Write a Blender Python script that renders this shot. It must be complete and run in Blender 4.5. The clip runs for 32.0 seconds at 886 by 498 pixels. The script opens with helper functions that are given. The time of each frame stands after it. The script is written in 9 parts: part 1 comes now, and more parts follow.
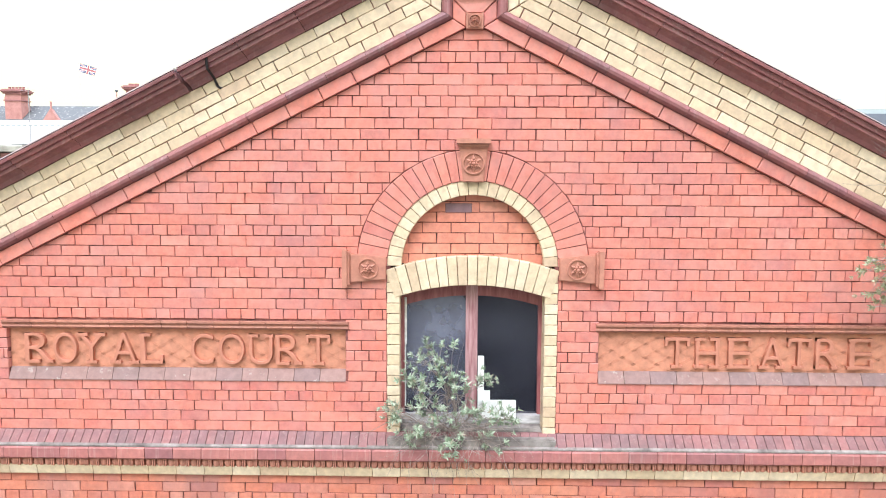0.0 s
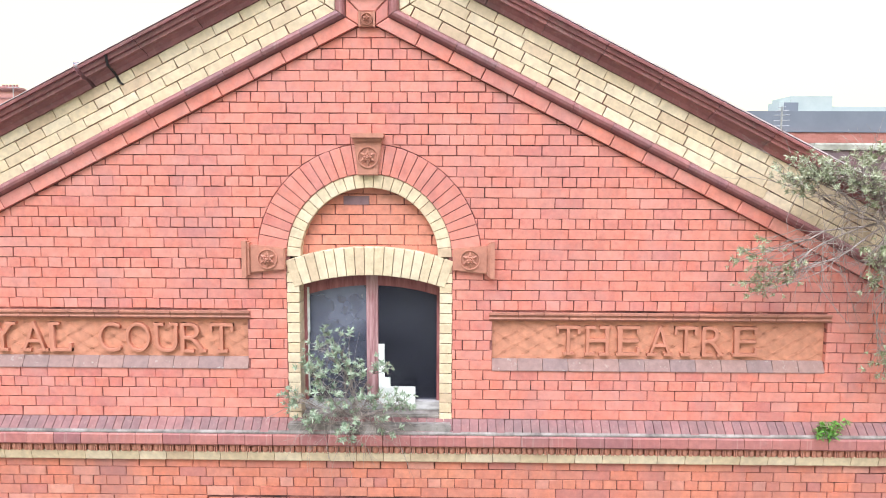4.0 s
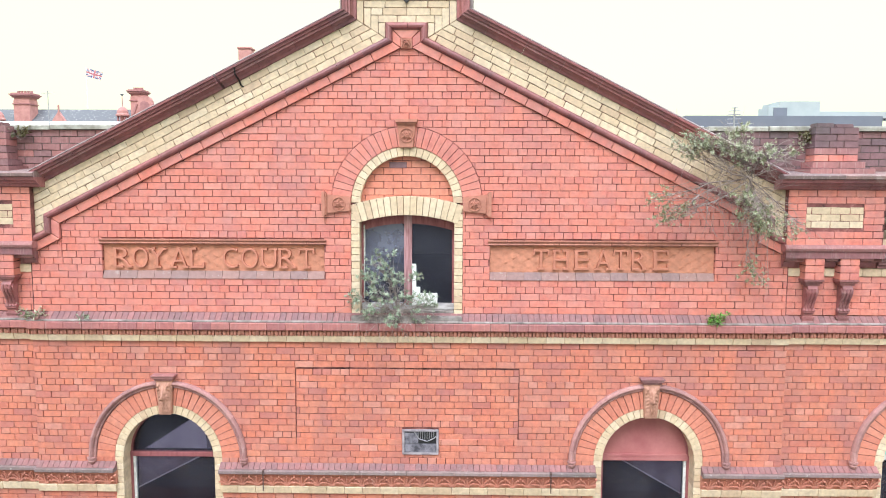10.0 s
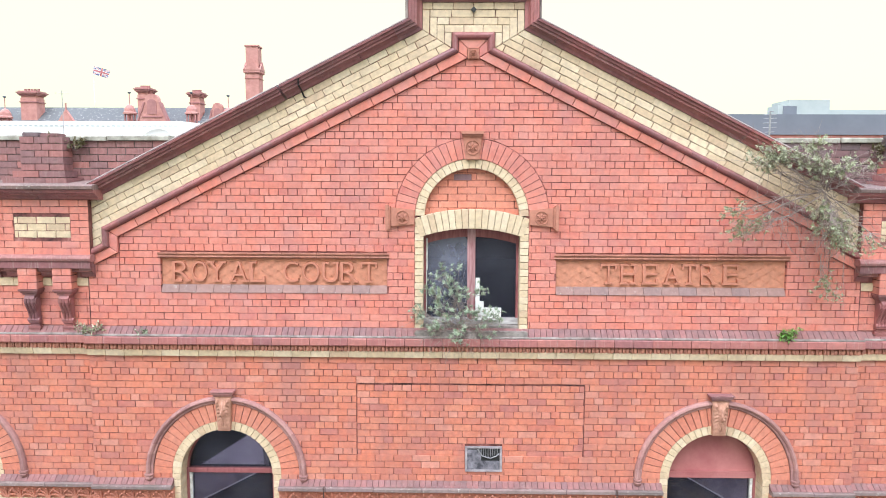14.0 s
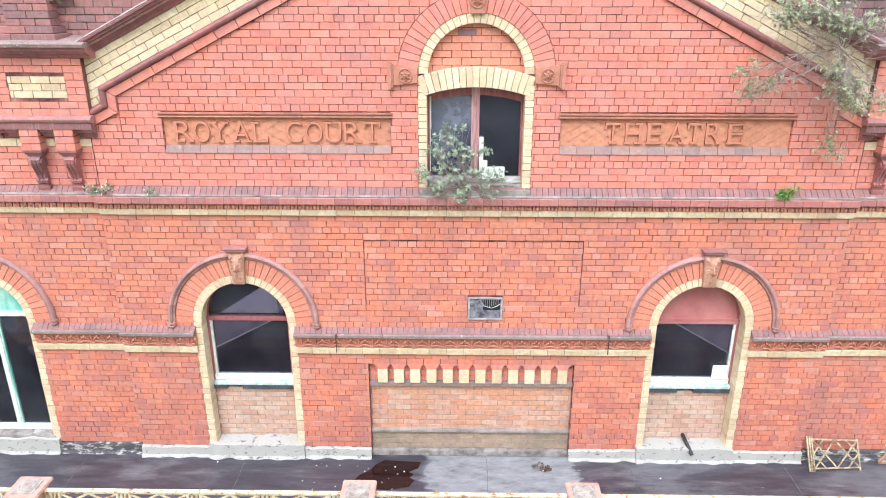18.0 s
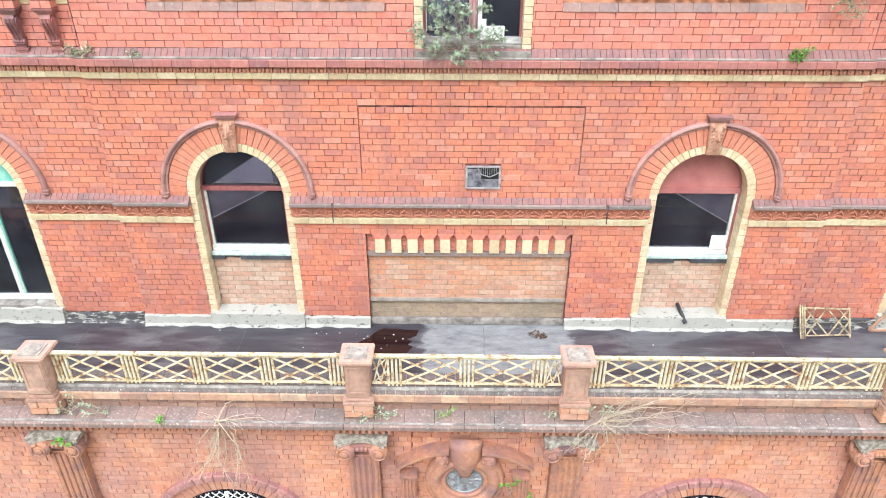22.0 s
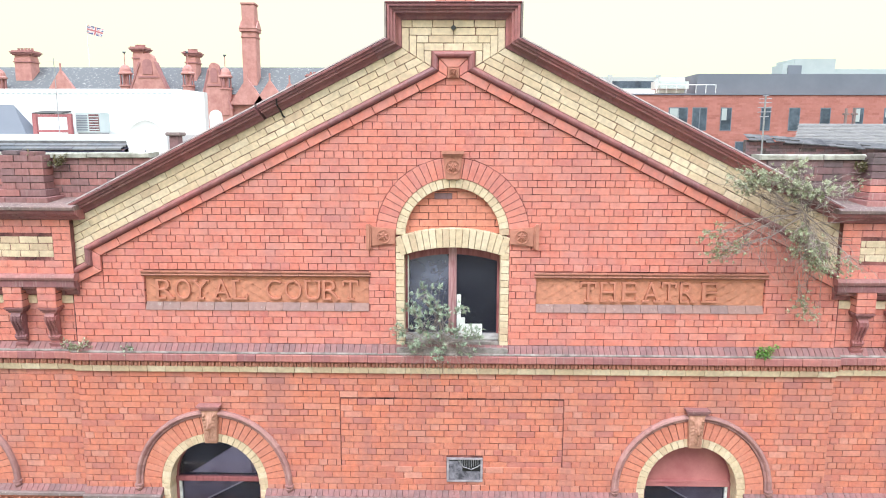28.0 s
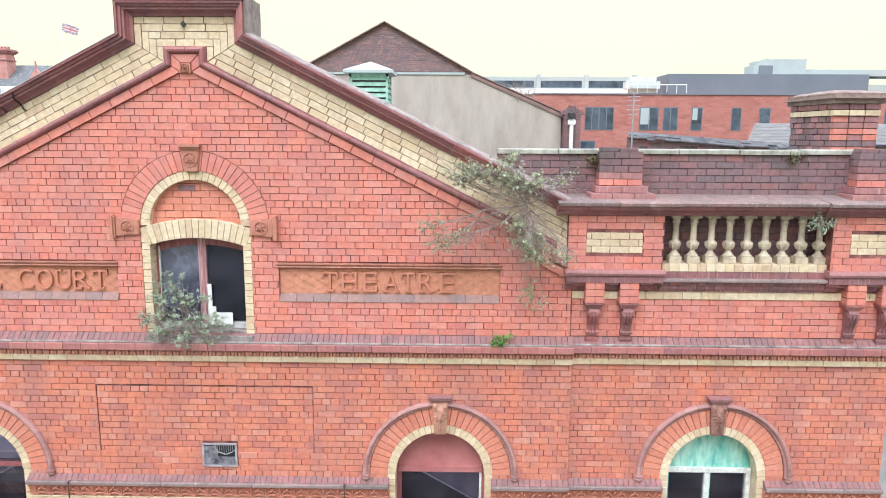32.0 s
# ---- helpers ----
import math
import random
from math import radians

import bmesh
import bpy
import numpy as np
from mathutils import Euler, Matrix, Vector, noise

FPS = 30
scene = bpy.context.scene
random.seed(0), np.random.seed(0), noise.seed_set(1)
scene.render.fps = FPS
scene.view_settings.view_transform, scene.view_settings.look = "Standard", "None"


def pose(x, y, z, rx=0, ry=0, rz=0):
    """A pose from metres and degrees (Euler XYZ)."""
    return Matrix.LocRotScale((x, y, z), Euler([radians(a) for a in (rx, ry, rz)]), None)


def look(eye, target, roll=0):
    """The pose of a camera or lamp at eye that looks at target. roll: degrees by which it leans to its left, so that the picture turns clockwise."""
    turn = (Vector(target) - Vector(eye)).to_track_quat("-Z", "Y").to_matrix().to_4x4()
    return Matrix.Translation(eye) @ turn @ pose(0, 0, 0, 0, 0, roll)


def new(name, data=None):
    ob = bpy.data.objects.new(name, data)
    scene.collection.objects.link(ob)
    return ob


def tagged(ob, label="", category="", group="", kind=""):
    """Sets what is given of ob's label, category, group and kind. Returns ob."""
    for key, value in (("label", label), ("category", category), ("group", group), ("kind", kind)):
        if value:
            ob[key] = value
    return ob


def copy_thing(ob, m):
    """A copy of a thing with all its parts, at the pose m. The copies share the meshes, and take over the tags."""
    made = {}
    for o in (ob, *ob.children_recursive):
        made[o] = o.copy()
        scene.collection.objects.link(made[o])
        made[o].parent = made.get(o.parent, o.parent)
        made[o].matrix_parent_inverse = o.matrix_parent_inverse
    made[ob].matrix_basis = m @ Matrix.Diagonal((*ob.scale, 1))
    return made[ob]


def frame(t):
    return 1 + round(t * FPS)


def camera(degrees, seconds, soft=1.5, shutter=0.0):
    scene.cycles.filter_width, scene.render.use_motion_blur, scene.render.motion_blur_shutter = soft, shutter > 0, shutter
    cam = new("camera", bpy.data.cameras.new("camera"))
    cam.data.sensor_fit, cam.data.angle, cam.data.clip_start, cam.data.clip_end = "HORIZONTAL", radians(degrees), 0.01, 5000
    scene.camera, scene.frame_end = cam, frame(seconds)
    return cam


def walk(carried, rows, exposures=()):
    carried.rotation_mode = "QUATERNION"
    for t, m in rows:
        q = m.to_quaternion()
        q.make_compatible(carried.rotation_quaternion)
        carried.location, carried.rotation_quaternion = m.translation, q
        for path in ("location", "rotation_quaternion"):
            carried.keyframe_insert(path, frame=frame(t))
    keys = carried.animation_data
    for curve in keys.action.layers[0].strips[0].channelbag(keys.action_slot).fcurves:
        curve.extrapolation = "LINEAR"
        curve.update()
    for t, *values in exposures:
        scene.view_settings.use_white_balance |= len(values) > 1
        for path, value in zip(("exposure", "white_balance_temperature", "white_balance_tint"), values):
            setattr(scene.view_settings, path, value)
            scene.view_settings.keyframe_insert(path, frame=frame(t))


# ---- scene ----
cam = camera(65.4, 32.0, soft=1.02)
METRES, EYE, TILT, LEAN, TURN = 11.75, 6.49, 0.0, 0.0, 0.8
ROWS = [
    (0.0, 0.0, 0.0, 0.0, 0.03, -5.88, -0.26),
    (0.5, 0.0081, 0.0022, 0.0055, 0.04, -5.9, -0.27),
    (1.0, 0.0207, 0.0053, 0.0115, 0.01, -5.82, -0.3),
    (1.5, 0.0407, 0.0066, 0.016, -0.01, -5.74, -0.32),
    (2.0, 0.0611, 0.0085, 0.013, 0.02, -5.83, -0.3),
    (2.5, 0.0709, 0.0111, 0.0019, 0.02, -5.95, -0.25),
    (4.5, 0.0762, -0.0496, -0.005, -0.02, -6.08, -0.25),
    (5.0, 0.0757, -0.097, -0.0118, -0.05, -6.11, -0.26),
    (5.5, 0.0738, -0.1449, -0.0276, -0.02, -5.98, -0.26),
    (6.0, 0.0716, -0.1723, -0.0411, -0.01, -5.68, -0.26),
    (6.5, 0.0701, -0.177, -0.0504, 0.05, -5.75, -0.25),
    (7.0, 0.0664, -0.1773, -0.0594, -0.09, -5.83, -0.22),
    (7.5, 0.0658, -0.1812, -0.0645, -0.03, -5.96, -0.2),
    (8.0, 0.0631, -0.2027, -0.0661, -0.06, -6.05, -0.2),
    (8.5, 0.0619, -0.2299, -0.0582, -0.07, -5.9, -0.19),
    (9.0, 0.0636, -0.2625, -0.0505, -0.04, -5.7, -0.21),
    (9.5, 0.0631, -0.2726, -0.0408, -0.06, -5.59, -0.19),
    (10.0, 0.0615, -0.2722, -0.0405, -0.0, -5.55, -0.21),
    (10.5, 0.059, -0.2682, -0.0396, 0.02, -5.52, -0.22),
    (11.0, 0.0508, -0.265, -0.0389, -0.01, -5.49, -0.21),
    (11.5, 0.0391, -0.2621, -0.0296, 0.09, -5.54, -0.21),
    (12.0, 0.0245, -0.2614, -0.0217, 0.1, -5.5, -0.2),
    (12.5, 0.0189, -0.259, -0.017, 0.1, -5.46, -0.23),
    (13.0, 0.0135, -0.2559, -0.0183, 0.13, -5.5, -0.24),
    (13.5, -0.0032, -0.2551, -0.0213, 0.15, -5.53, -0.24),
    (15.5, -0.0122, -0.2592, -0.0251, 0.08, -9.63, -0.2),
    (16.0, -0.0106, -0.2583, -0.0126, 0.08, -12.04, -0.16),
    (16.5, -0.0103, -0.2568, -0.0011, 0.09, -14.4, -0.13),
    (17.0, -0.0107, -0.2566, 0.005, 0.07, -16.72, -0.1),
    (17.5, -0.013, -0.2562, 0.0096, 0.07, -18.48, -0.06),
    (18.0, -0.0134, -0.2555, 0.0176, 0.06, -20.4, -0.07),
    (18.5, -0.0112, -0.2547, 0.0273, 0.06, -22.18, -0.06),
    (19.0, -0.0104, -0.2535, 0.0265, 0.08, -24.15, -0.02),
    (19.5, -0.0108, -0.253, 0.0211, 0.06, -25.88, -0.01),
    (20.0, -0.0107, -0.2529, 0.0181, 0.09, -27.8, 0.01),
    (20.5, -0.0094, -0.2528, 0.0156, 0.11, -28.71, 0.0),
    (21.0, -0.0093, -0.2535, 0.0085, 0.11, -28.71, 0.01),
    (21.5, -0.0088, -0.2527, 0.0005, 0.12, -28.73, 0.0),
    (22.0, -0.0089, -0.2532, -0.0098, 0.11, -29.58, 0.02),
    (22.5, -0.0084, -0.2524, -0.0227, 0.14, -28.32, 0.04),
    (23.0, -0.0076, -0.2517, -0.0325, 0.16, -25.07, 0.06),
    (23.5, -0.0079, -0.2506, -0.038, 0.18, -21.79, 0.08),
    (24.0, -0.0079, -0.2468, -0.0352, 0.22, -19.68, 0.07),
    (24.5, -0.0102, -0.2449, -0.0366, 0.24, -18.38, 0.06),
    (25.0, -0.0115, -0.2445, -0.0291, 0.29, -16.07, 0.03),
    (25.5, -0.0142, -0.2406, -0.0141, 0.32, -13.98, -0.0),
    (26.0, -0.0165, -0.2414, -0.0012, 0.34, -12.01, -0.02),
    (26.5, -0.018, -0.2426, 0.0142, 0.37, -9.96, -0.05),
    (28.5, 0.0339, -0.2539, 0.0522, 0.24, -9.45, -0.18),
    (29.0, 0.0621, -0.258, 0.0567, 0.25, -9.43, -0.22),
    (29.5, 0.1189, -0.262, 0.0556, 0.25, -9.42, -0.27),
    (30.0, 0.1807, -0.2639, 0.0496, 0.23, -9.44, -0.26),
    (30.5, 0.2351, -0.2661, 0.0445, 0.25, -9.44, -0.26),
    (31.0, 0.2489, -0.2686, 0.043, 0.26, -9.45, -0.25),
    (31.5, 0.2702, -0.2704, 0.0414, 0.22, -9.46, -0.28),
    (32.0, 0.3023, -0.2722, 0.04, 0.21, -9.49, -0.3),
]
walk(cam, [(t, pose(-0.17, -5.83, EYE, TILT, LEAN, TURN) @ pose(METRES * x, METRES * y, METRES * z, 90 + pitch, roll, yaw)) for t, x, y, z, yaw, pitch, roll in ROWS],
     exposures=[(0.0, 0.91, 5740, 10), (2.5, 0.87, 5740, 10), (5.0, 0.87, 5720, 10), (9.0, 0.86, 5690, 10), (10.0, 0.78, 5720, 10), (13.0, 0.71, 5720, 10), (17.0, 0.95, 5640, 9), (20.0, 0.99, 5800, 4), (26.0, 1.0, 5830, 3), (29.0, 0.68, 5730, 9), (32.0, 0.68, 5670, 9)])

# ---- world and light ----
world = bpy.data.worlds.new("sky")
scene.world = world
world.use_nodes = True
wn = world.node_tree.nodes
wl = world.node_tree.links
wn.clear()
sky = wn.new("ShaderNodeTexSky")
sky.sky_type = "NISHITA"
sky.sun_disc = False
sky.sun_elevation = radians(48)
sky.sun_rotation = radians(200)
sky.air_density, sky.dust_density, sky.ozone_density = 1.0, 4.0, 1.0
cloud = wn.new("ShaderNodeMixRGB")
cloud.inputs[0].default_value = 0.86
# overcast: three times as bright overhead as along the horizon
dome = wn.new("ShaderNodeTexCoord")
height = wn.new("ShaderNodeSeparateXYZ")
veil = wn.new("ShaderNodeValToRGB")
veil.color_ramp.elements[0].position, veil.color_ramp.elements[0].color = 0.26, (7.1, 6.95, 4.12, 1)
veil.color_ramp.elements[1].position, veil.color_ramp.elements[1].color = 0.82, (19.0, 19.0, 21.0, 1)
wl.new(dome.outputs["Generated"], height.inputs[0])
wl.new(height.outputs[2], veil.inputs[0])
wl.new(veil.outputs[0], cloud.inputs[2])
bg = wn.new("ShaderNodeBackground")
bg.inputs[1].default_value = 0.115
wo = wn.new("ShaderNodeOutputWorld")
wl.new(sky.outputs[0], cloud.inputs[1])
wl.new(cloud.outputs[0], bg.inputs[0])
wl.new(bg.outputs[0], wo.inputs[0])

sun_data = bpy.data.lights.new("sun", "SUN")
sun_data.energy, sun_data.angle, sun_data.color = 1.3, radians(25), (1.0, 0.96, 0.90)
sun = new("sun", sun_data)
sun.matrix_world = look((-4, -14, 18), (0, 0, 0))


# ---- materials ----
def material(name, rough=0.7, metal=0.0, spec=0.5):
    m = bpy.data.materials.new(name)
    m.use_nodes = True
    nt = m.node_tree
    b = nt.nodes["Principled BSDF"]
    b.inputs["Roughness"].default_value = rough
    b.inputs["Metallic"].default_value = metal
    b.inputs["Specular IOR Level"].default_value = spec
    return m, nt, b


def noise_tex(nt, scale, detail=4.0, rough=0.6, stretch=None):
    geo = nt.nodes.new("ShaderNodeNewGeometry")
    n = nt.nodes.new("ShaderNodeTexNoise")
    n.inputs["Scale"].default_value = scale
    n.inputs["Detail"].default_value = detail
    n.inputs["Roughness"].default_value = rough
    if stretch:
        mp = nt.nodes.new("ShaderNodeMapping")
        mp.inputs["Scale"].default_value = stretch
        nt.links.new(geo.outputs["Position"], mp.inputs[0])
        nt.links.new(mp.outputs[0], n.inputs["Vector"])
    else:
        nt.links.new(geo.outputs["Position"], n.inputs["Vector"])
    return n.outputs["Fac"]


def ramp(nt, fac, stops):
    r = nt.nodes.new("ShaderNodeValToRGB")
    e = r.color_ramp.elements
    while len(e) < len(stops):
        e.new(0.5)
    for el, (p, c) in zip(e, stops):
        el.position = p
        el.color = c if len(c) == 4 else (*c, 1)
    nt.links.new(fac, r.inputs[0])
    return r.outputs[0]


def mixc(nt, fac, a, b, mode="MIX"):
    m = nt.nodes.new("ShaderNodeMixRGB")
    m.blend_type = mode
    for s, v in ((m.inputs[0], fac), (m.inputs[1], a), (m.inputs[2], b)):
        if isinstance(v, (int, float)):
            s.default_value = v
        elif isinstance(v, tuple):
            s.default_value = (*v, 1) if len(v) == 3 else v
        else:
            nt.links.new(v, s)
    return m.outputs[0]


def bump(nt, b, height, strength, dist=0.01):
    n = nt.nodes.new("ShaderNodeBump")
    n.inputs["Strength"].default_value = strength
    n.inputs["Distance"].default_value = dist
    nt.links.new(height, n.inputs["Height"])
    nt.links.new(n.outputs[0], b.inputs["Normal"])


def piece_random(nt, per):
    if per == "object":
        return nt.nodes.new("ShaderNodeObjectInfo").outputs["Random"]
    return nt.nodes.new("ShaderNodeNewGeometry").outputs["Random Per Island"]


def piece_material(name, colours, per, stain=(0.30, 0.135, 0.115), stain_amount=0.42, rough=0.55, grain=60.0, relief=0.25, stain_scale=1.6, pale=0.0, streaks=0.0, bloom=0.0, grime=0.0, flecks=0.0):
    """A material for bricks, blocks and tiles: a colour for each piece, mottled, stained, with fine relief."""
    m, nt, b = material(name, rough)
    n = len(colours)
    c = ramp(nt, piece_random(nt, per), [(i / max(1, n - 1), k) for i, k in enumerate(colours)])
    mott = ramp(nt, noise_tex(nt, 17.0, 5.0), [(0.3, (0.78, 0.76, 0.76)), (0.7, (1.1, 1.08, 1.08))])
    c = mixc(nt, 1.0, c, mott, "MULTIPLY")
    st = ramp(nt, noise_tex(nt, stain_scale, 8.0, 0.68), [(0.46, (0, 0, 0)), (0.72, (1, 1, 1))])
    sm = nt.nodes.new("ShaderNodeMath")
    sm.operation = "MULTIPLY"
    nt.links.new(st, sm.inputs[0])
    sm.inputs[1].default_value = stain_amount
    c = mixc(nt, sm.outputs[0], c, stain)
    if bloom:
        bl = ramp(nt, noise_tex(nt, 5.5, 9.0, 0.72), [(0.40, (0, 0, 0)), (0.75, (1, 1, 1))])
        bn = nt.nodes.new("ShaderNodeMath")
        bn.operation = "MULTIPLY"
        nt.links.new(bl, bn.inputs[0])
        bn.inputs[1].default_value = bloom
        c = mixc(nt, bn.outputs[0], c, (0.66, 0.34, 0.27))
    if grime:
        gr = ramp(nt, noise_tex(nt, 1.0, 7.0, 0.7, (2.3, 2.3, 0.42)), [(0.47, (0, 0, 0)), (0.68, (1, 1, 1))])
        gm = nt.nodes.new("ShaderNodeMath")
        gm.operation = "MULTIPLY"
        nt.links.new(gr, gm.inputs[0])
        gm.inputs[1].default_value = grime
        c = mixc(nt, gm.outputs[0], c, (0.30, 0.15, 0.145))
    if streaks:
        sk = ramp(nt, noise_tex(nt, 1.0, 4.0, 0.6, (38, 38, 1.5)), [(0.56, (0, 0, 0)), (0.70, (1, 1, 1))])
        km = nt.nodes.new("ShaderNodeMath")
        km.operation = "MULTIPLY"
        nt.links.new(sk, km.inputs[0])
        km.inputs[1].default_value = streaks
        c = mixc(nt, km.outputs[0], c, (0.62, 0.52, 0.48))
    if pale:
        pl = ramp(nt, noise_tex(nt, 3.1, 10.0, 0.75), [(0.60, (0, 0, 0)), (0.74, (1, 1, 1))])
        pm = nt.nodes.new("ShaderNodeMath")
        pm.operation = "MULTIPLY"
        nt.links.new(pl, pm.inputs[0])
        pm.inputs[1].default_value = pale
        c = mixc(nt, pm.outputs[0], c, (0.72, 0.66, 0.6))
    if flecks:
        fl = ramp(nt, noise_tex(nt, 24.0, 4.0, 0.6), [(0.62, (0, 0, 0)), (0.66, (1, 1, 1))])
        fp = ramp(nt, noise_tex(nt, 2.3, 4.0, 0.6), [(0.42, (0, 0, 0)), (0.60, (1, 1, 1))])
        c = mixc(nt, mixc(nt, 1.0, mixc(nt, 1.0, fl, fp, "MULTIPLY"), (flecks, flecks, flecks), "MULTIPLY"), c, (0.56, 0.54, 0.47))
    nt.links.new(c, b.inputs["Base Color"])
    fine = noise_tex(nt, grain, 6.0, 0.7)
    bump(nt, b, fine, relief, 0.006)
    rr = ramp(nt, noise_tex(nt, 9.0, 3.0), [(0.3, (rough - 0.12,) * 3), (0.7, (rough + 0.15,) * 3)])
    nt.links.new(rr, b.inputs["Roughness"])
    return m


def plain_material(name, a, bcol, scale=8.0, rough=0.7, relief=0.2, grain=50.0, metal=0.0, lo=0.35, hi=0.65, stretch=None):
    m, nt, b = material(name, rough, metal)
    c = ramp(nt, noise_tex(nt, scale, 8.0, 0.65, stretch), [(lo, a), (hi, bcol)])
    nt.links.new(c, b.inputs["Base Color"])
    bump(nt, b, noise_tex(nt, grain, 5.0, 0.7), relief, 0.006)
    return m


RED = [(0.62, 0.19, 0.135), (0.66, 0.21, 0.145), (0.68, 0.23, 0.165), (0.65, 0.203, 0.145), (0.685, 0.265, 0.20), (0.64, 0.203, 0.14), (0.56, 0.178, 0.145), (0.66, 0.22, 0.155)]
RUST = [(0.59, 0.19, 0.111), (0.625, 0.219, 0.131), (0.54, 0.17, 0.114), (0.64, 0.248, 0.149), (0.46, 0.16, 0.132), (0.605, 0.199, 0.117), (0.62, 0.28, 0.204), (0.55, 0.178, 0.117), (0.625, 0.211, 0.125), (0.595, 0.204, 0.127)]
YELLOW = [(0.60, 0.45, 0.30), (0.68, 0.55, 0.36), (0.73, 0.60, 0.41), (0.76, 0.64, 0.45), (0.67, 0.53, 0.34), (0.72, 0.59, 0.39)]
BROWN = [(0.25, 0.10, 0.105), (0.30, 0.115, 0.115), (0.36, 0.13, 0.125), (0.22, 0.105, 0.12)]
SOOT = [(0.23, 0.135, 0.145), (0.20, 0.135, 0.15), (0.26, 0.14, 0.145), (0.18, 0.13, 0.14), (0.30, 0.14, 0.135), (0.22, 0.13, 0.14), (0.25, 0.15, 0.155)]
STOCK = [(0.56, 0.28, 0.175), (0.575, 0.31, 0.20), (0.55, 0.255, 0.16), (0.58, 0.35, 0.25), (0.51, 0.28, 0.205), (0.59, 0.39, 0.29), (0.565, 0.27, 0.165)]
ARCH = [(0.63, 0.225, 0.14), (0.66, 0.25, 0.16), (0.60, 0.205, 0.13), (0.67, 0.28, 0.185)]
BLUSH = [(0.35, 0.165, 0.155), (0.41, 0.195, 0.18), (0.31, 0.15, 0.15), (0.45, 0.21, 0.19)]
DUSK = [(0.32, 0.15, 0.14), (0.27, 0.14, 0.135), (0.24, 0.135, 0.135), (0.38, 0.165, 0.145)]
TERRA = [(0.46, 0.195, 0.13), (0.52, 0.23, 0.155), (0.42, 0.18, 0.125)]
M = {}
for per in ("object", "island"):
    M["red", per] = piece_material("red_brick_" + per, RED, per, (0.44, 0.215, 0.215), 0.6, pale=0.16, bloom=0.5, grime=0.28)
    M["rust", per] = piece_material("mottled_orange_red_brick_" + per, RUST, per, pale=0.14, bloom=0.3, stain_amount=0.55, grime=0.5)
    M["yellow", per] = piece_material("cream_glazed_brick_" + per, YELLOW, per, (0.34, 0.25, 0.16), 0.40, 0.45, relief=0.12)
    M["brown", per] = piece_material("brown_terracotta_" + per, BROWN, per, (0.13, 0.08, 0.075), 0.6, 0.5, pale=0.3, bloom=0.18, streaks=0.12)
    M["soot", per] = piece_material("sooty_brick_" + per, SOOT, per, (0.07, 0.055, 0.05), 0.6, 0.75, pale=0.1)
    M["stock", per] = piece_material("salvaged_brick_" + per, STOCK, per, (0.34, 0.23, 0.165), 0.5, 0.85, pale=0.45)
    M["terra", per] = piece_material("orange_terracotta_" + per, TERRA, per, (0.22, 0.12, 0.09), 0.45, 0.6, pale=0.15)
    M["warm", per] = piece_material("orange_brick_" + per, [(0.57, 0.25, 0.14), (0.60, 0.28, 0.165), (0.54, 0.225, 0.135), (0.62, 0.33, 0.21), (0.52, 0.22, 0.145)], per, (0.29, 0.185, 0.195), 0.85, 0.65, pale=0.35, bloom=0.5, stain_scale=0.9, grime=0.65)
    M["arch", per] = piece_material("orange_voussoir_brick_" + per, ARCH, per, pale=0.1, bloom=0.35, stain_amount=0.25)
    M["blush", per] = piece_material("plum_pink_brick_" + per, BLUSH, per, (0.22, 0.13, 0.12), 0.4, 0.7, pale=0.15, streaks=0.25)
    M["stone", per] = piece_material("weathered_stone_" + per, [(0.24, 0.175, 0.17), (0.30, 0.225, 0.21), (0.20, 0.16, 0.155)], per, (0.10, 0.10, 0.07), 0.5, 0.85, pale=0.45, flecks=0.6)
    M["purple", per] = piece_material("weathered_plum_brick_" + per, [(0.25, 0.11, 0.115), (0.30, 0.125, 0.12), (0.23, 0.105, 0.115), (0.35, 0.135, 0.125)], per, (0.13, 0.09, 0.09), 0.55, 0.7, pale=0.10, streaks=0.3)
M["maroon", "object"] = piece_material("maroon_bullnose_brick", [(0.34, 0.135, 0.125), (0.42, 0.155, 0.135), (0.30, 0.125, 0.125), (0.46, 0.18, 0.15), (0.38, 0.145, 0.13)], "object", (0.20, 0.115, 0.115), 0.5, 0.65, pale=0.15, streaks=0.2)
M["hood", "object"] = piece_material("dusty_pink_hood_brick", [(0.38, 0.20, 0.18), (0.45, 0.245, 0.22), (0.34, 0.18, 0.17), (0.49, 0.28, 0.25)], "object", (0.24, 0.15, 0.14), 0.5, 0.75, pale=0.25)
M["dusk", "object"] = piece_material("dusky_red_brick_object", DUSK, "object", (0.16, 0.10, 0.10), 0.55, 0.75, pale=0.12, streaks=0.15)
M["dusk", "island"] = piece_material("dusky_red_brick_island", DUSK, "island", (0.16, 0.10, 0.10), 0.55, 0.75, pale=0.12, streaks=0.15)
M["frieze", "island"] = piece_material("bright_terracotta_frieze", [(0.54, 0.225, 0.15), (0.59, 0.255, 0.175)], "island", (0.28, 0.14, 0.115), 0.45, 0.65, pale=0.2)
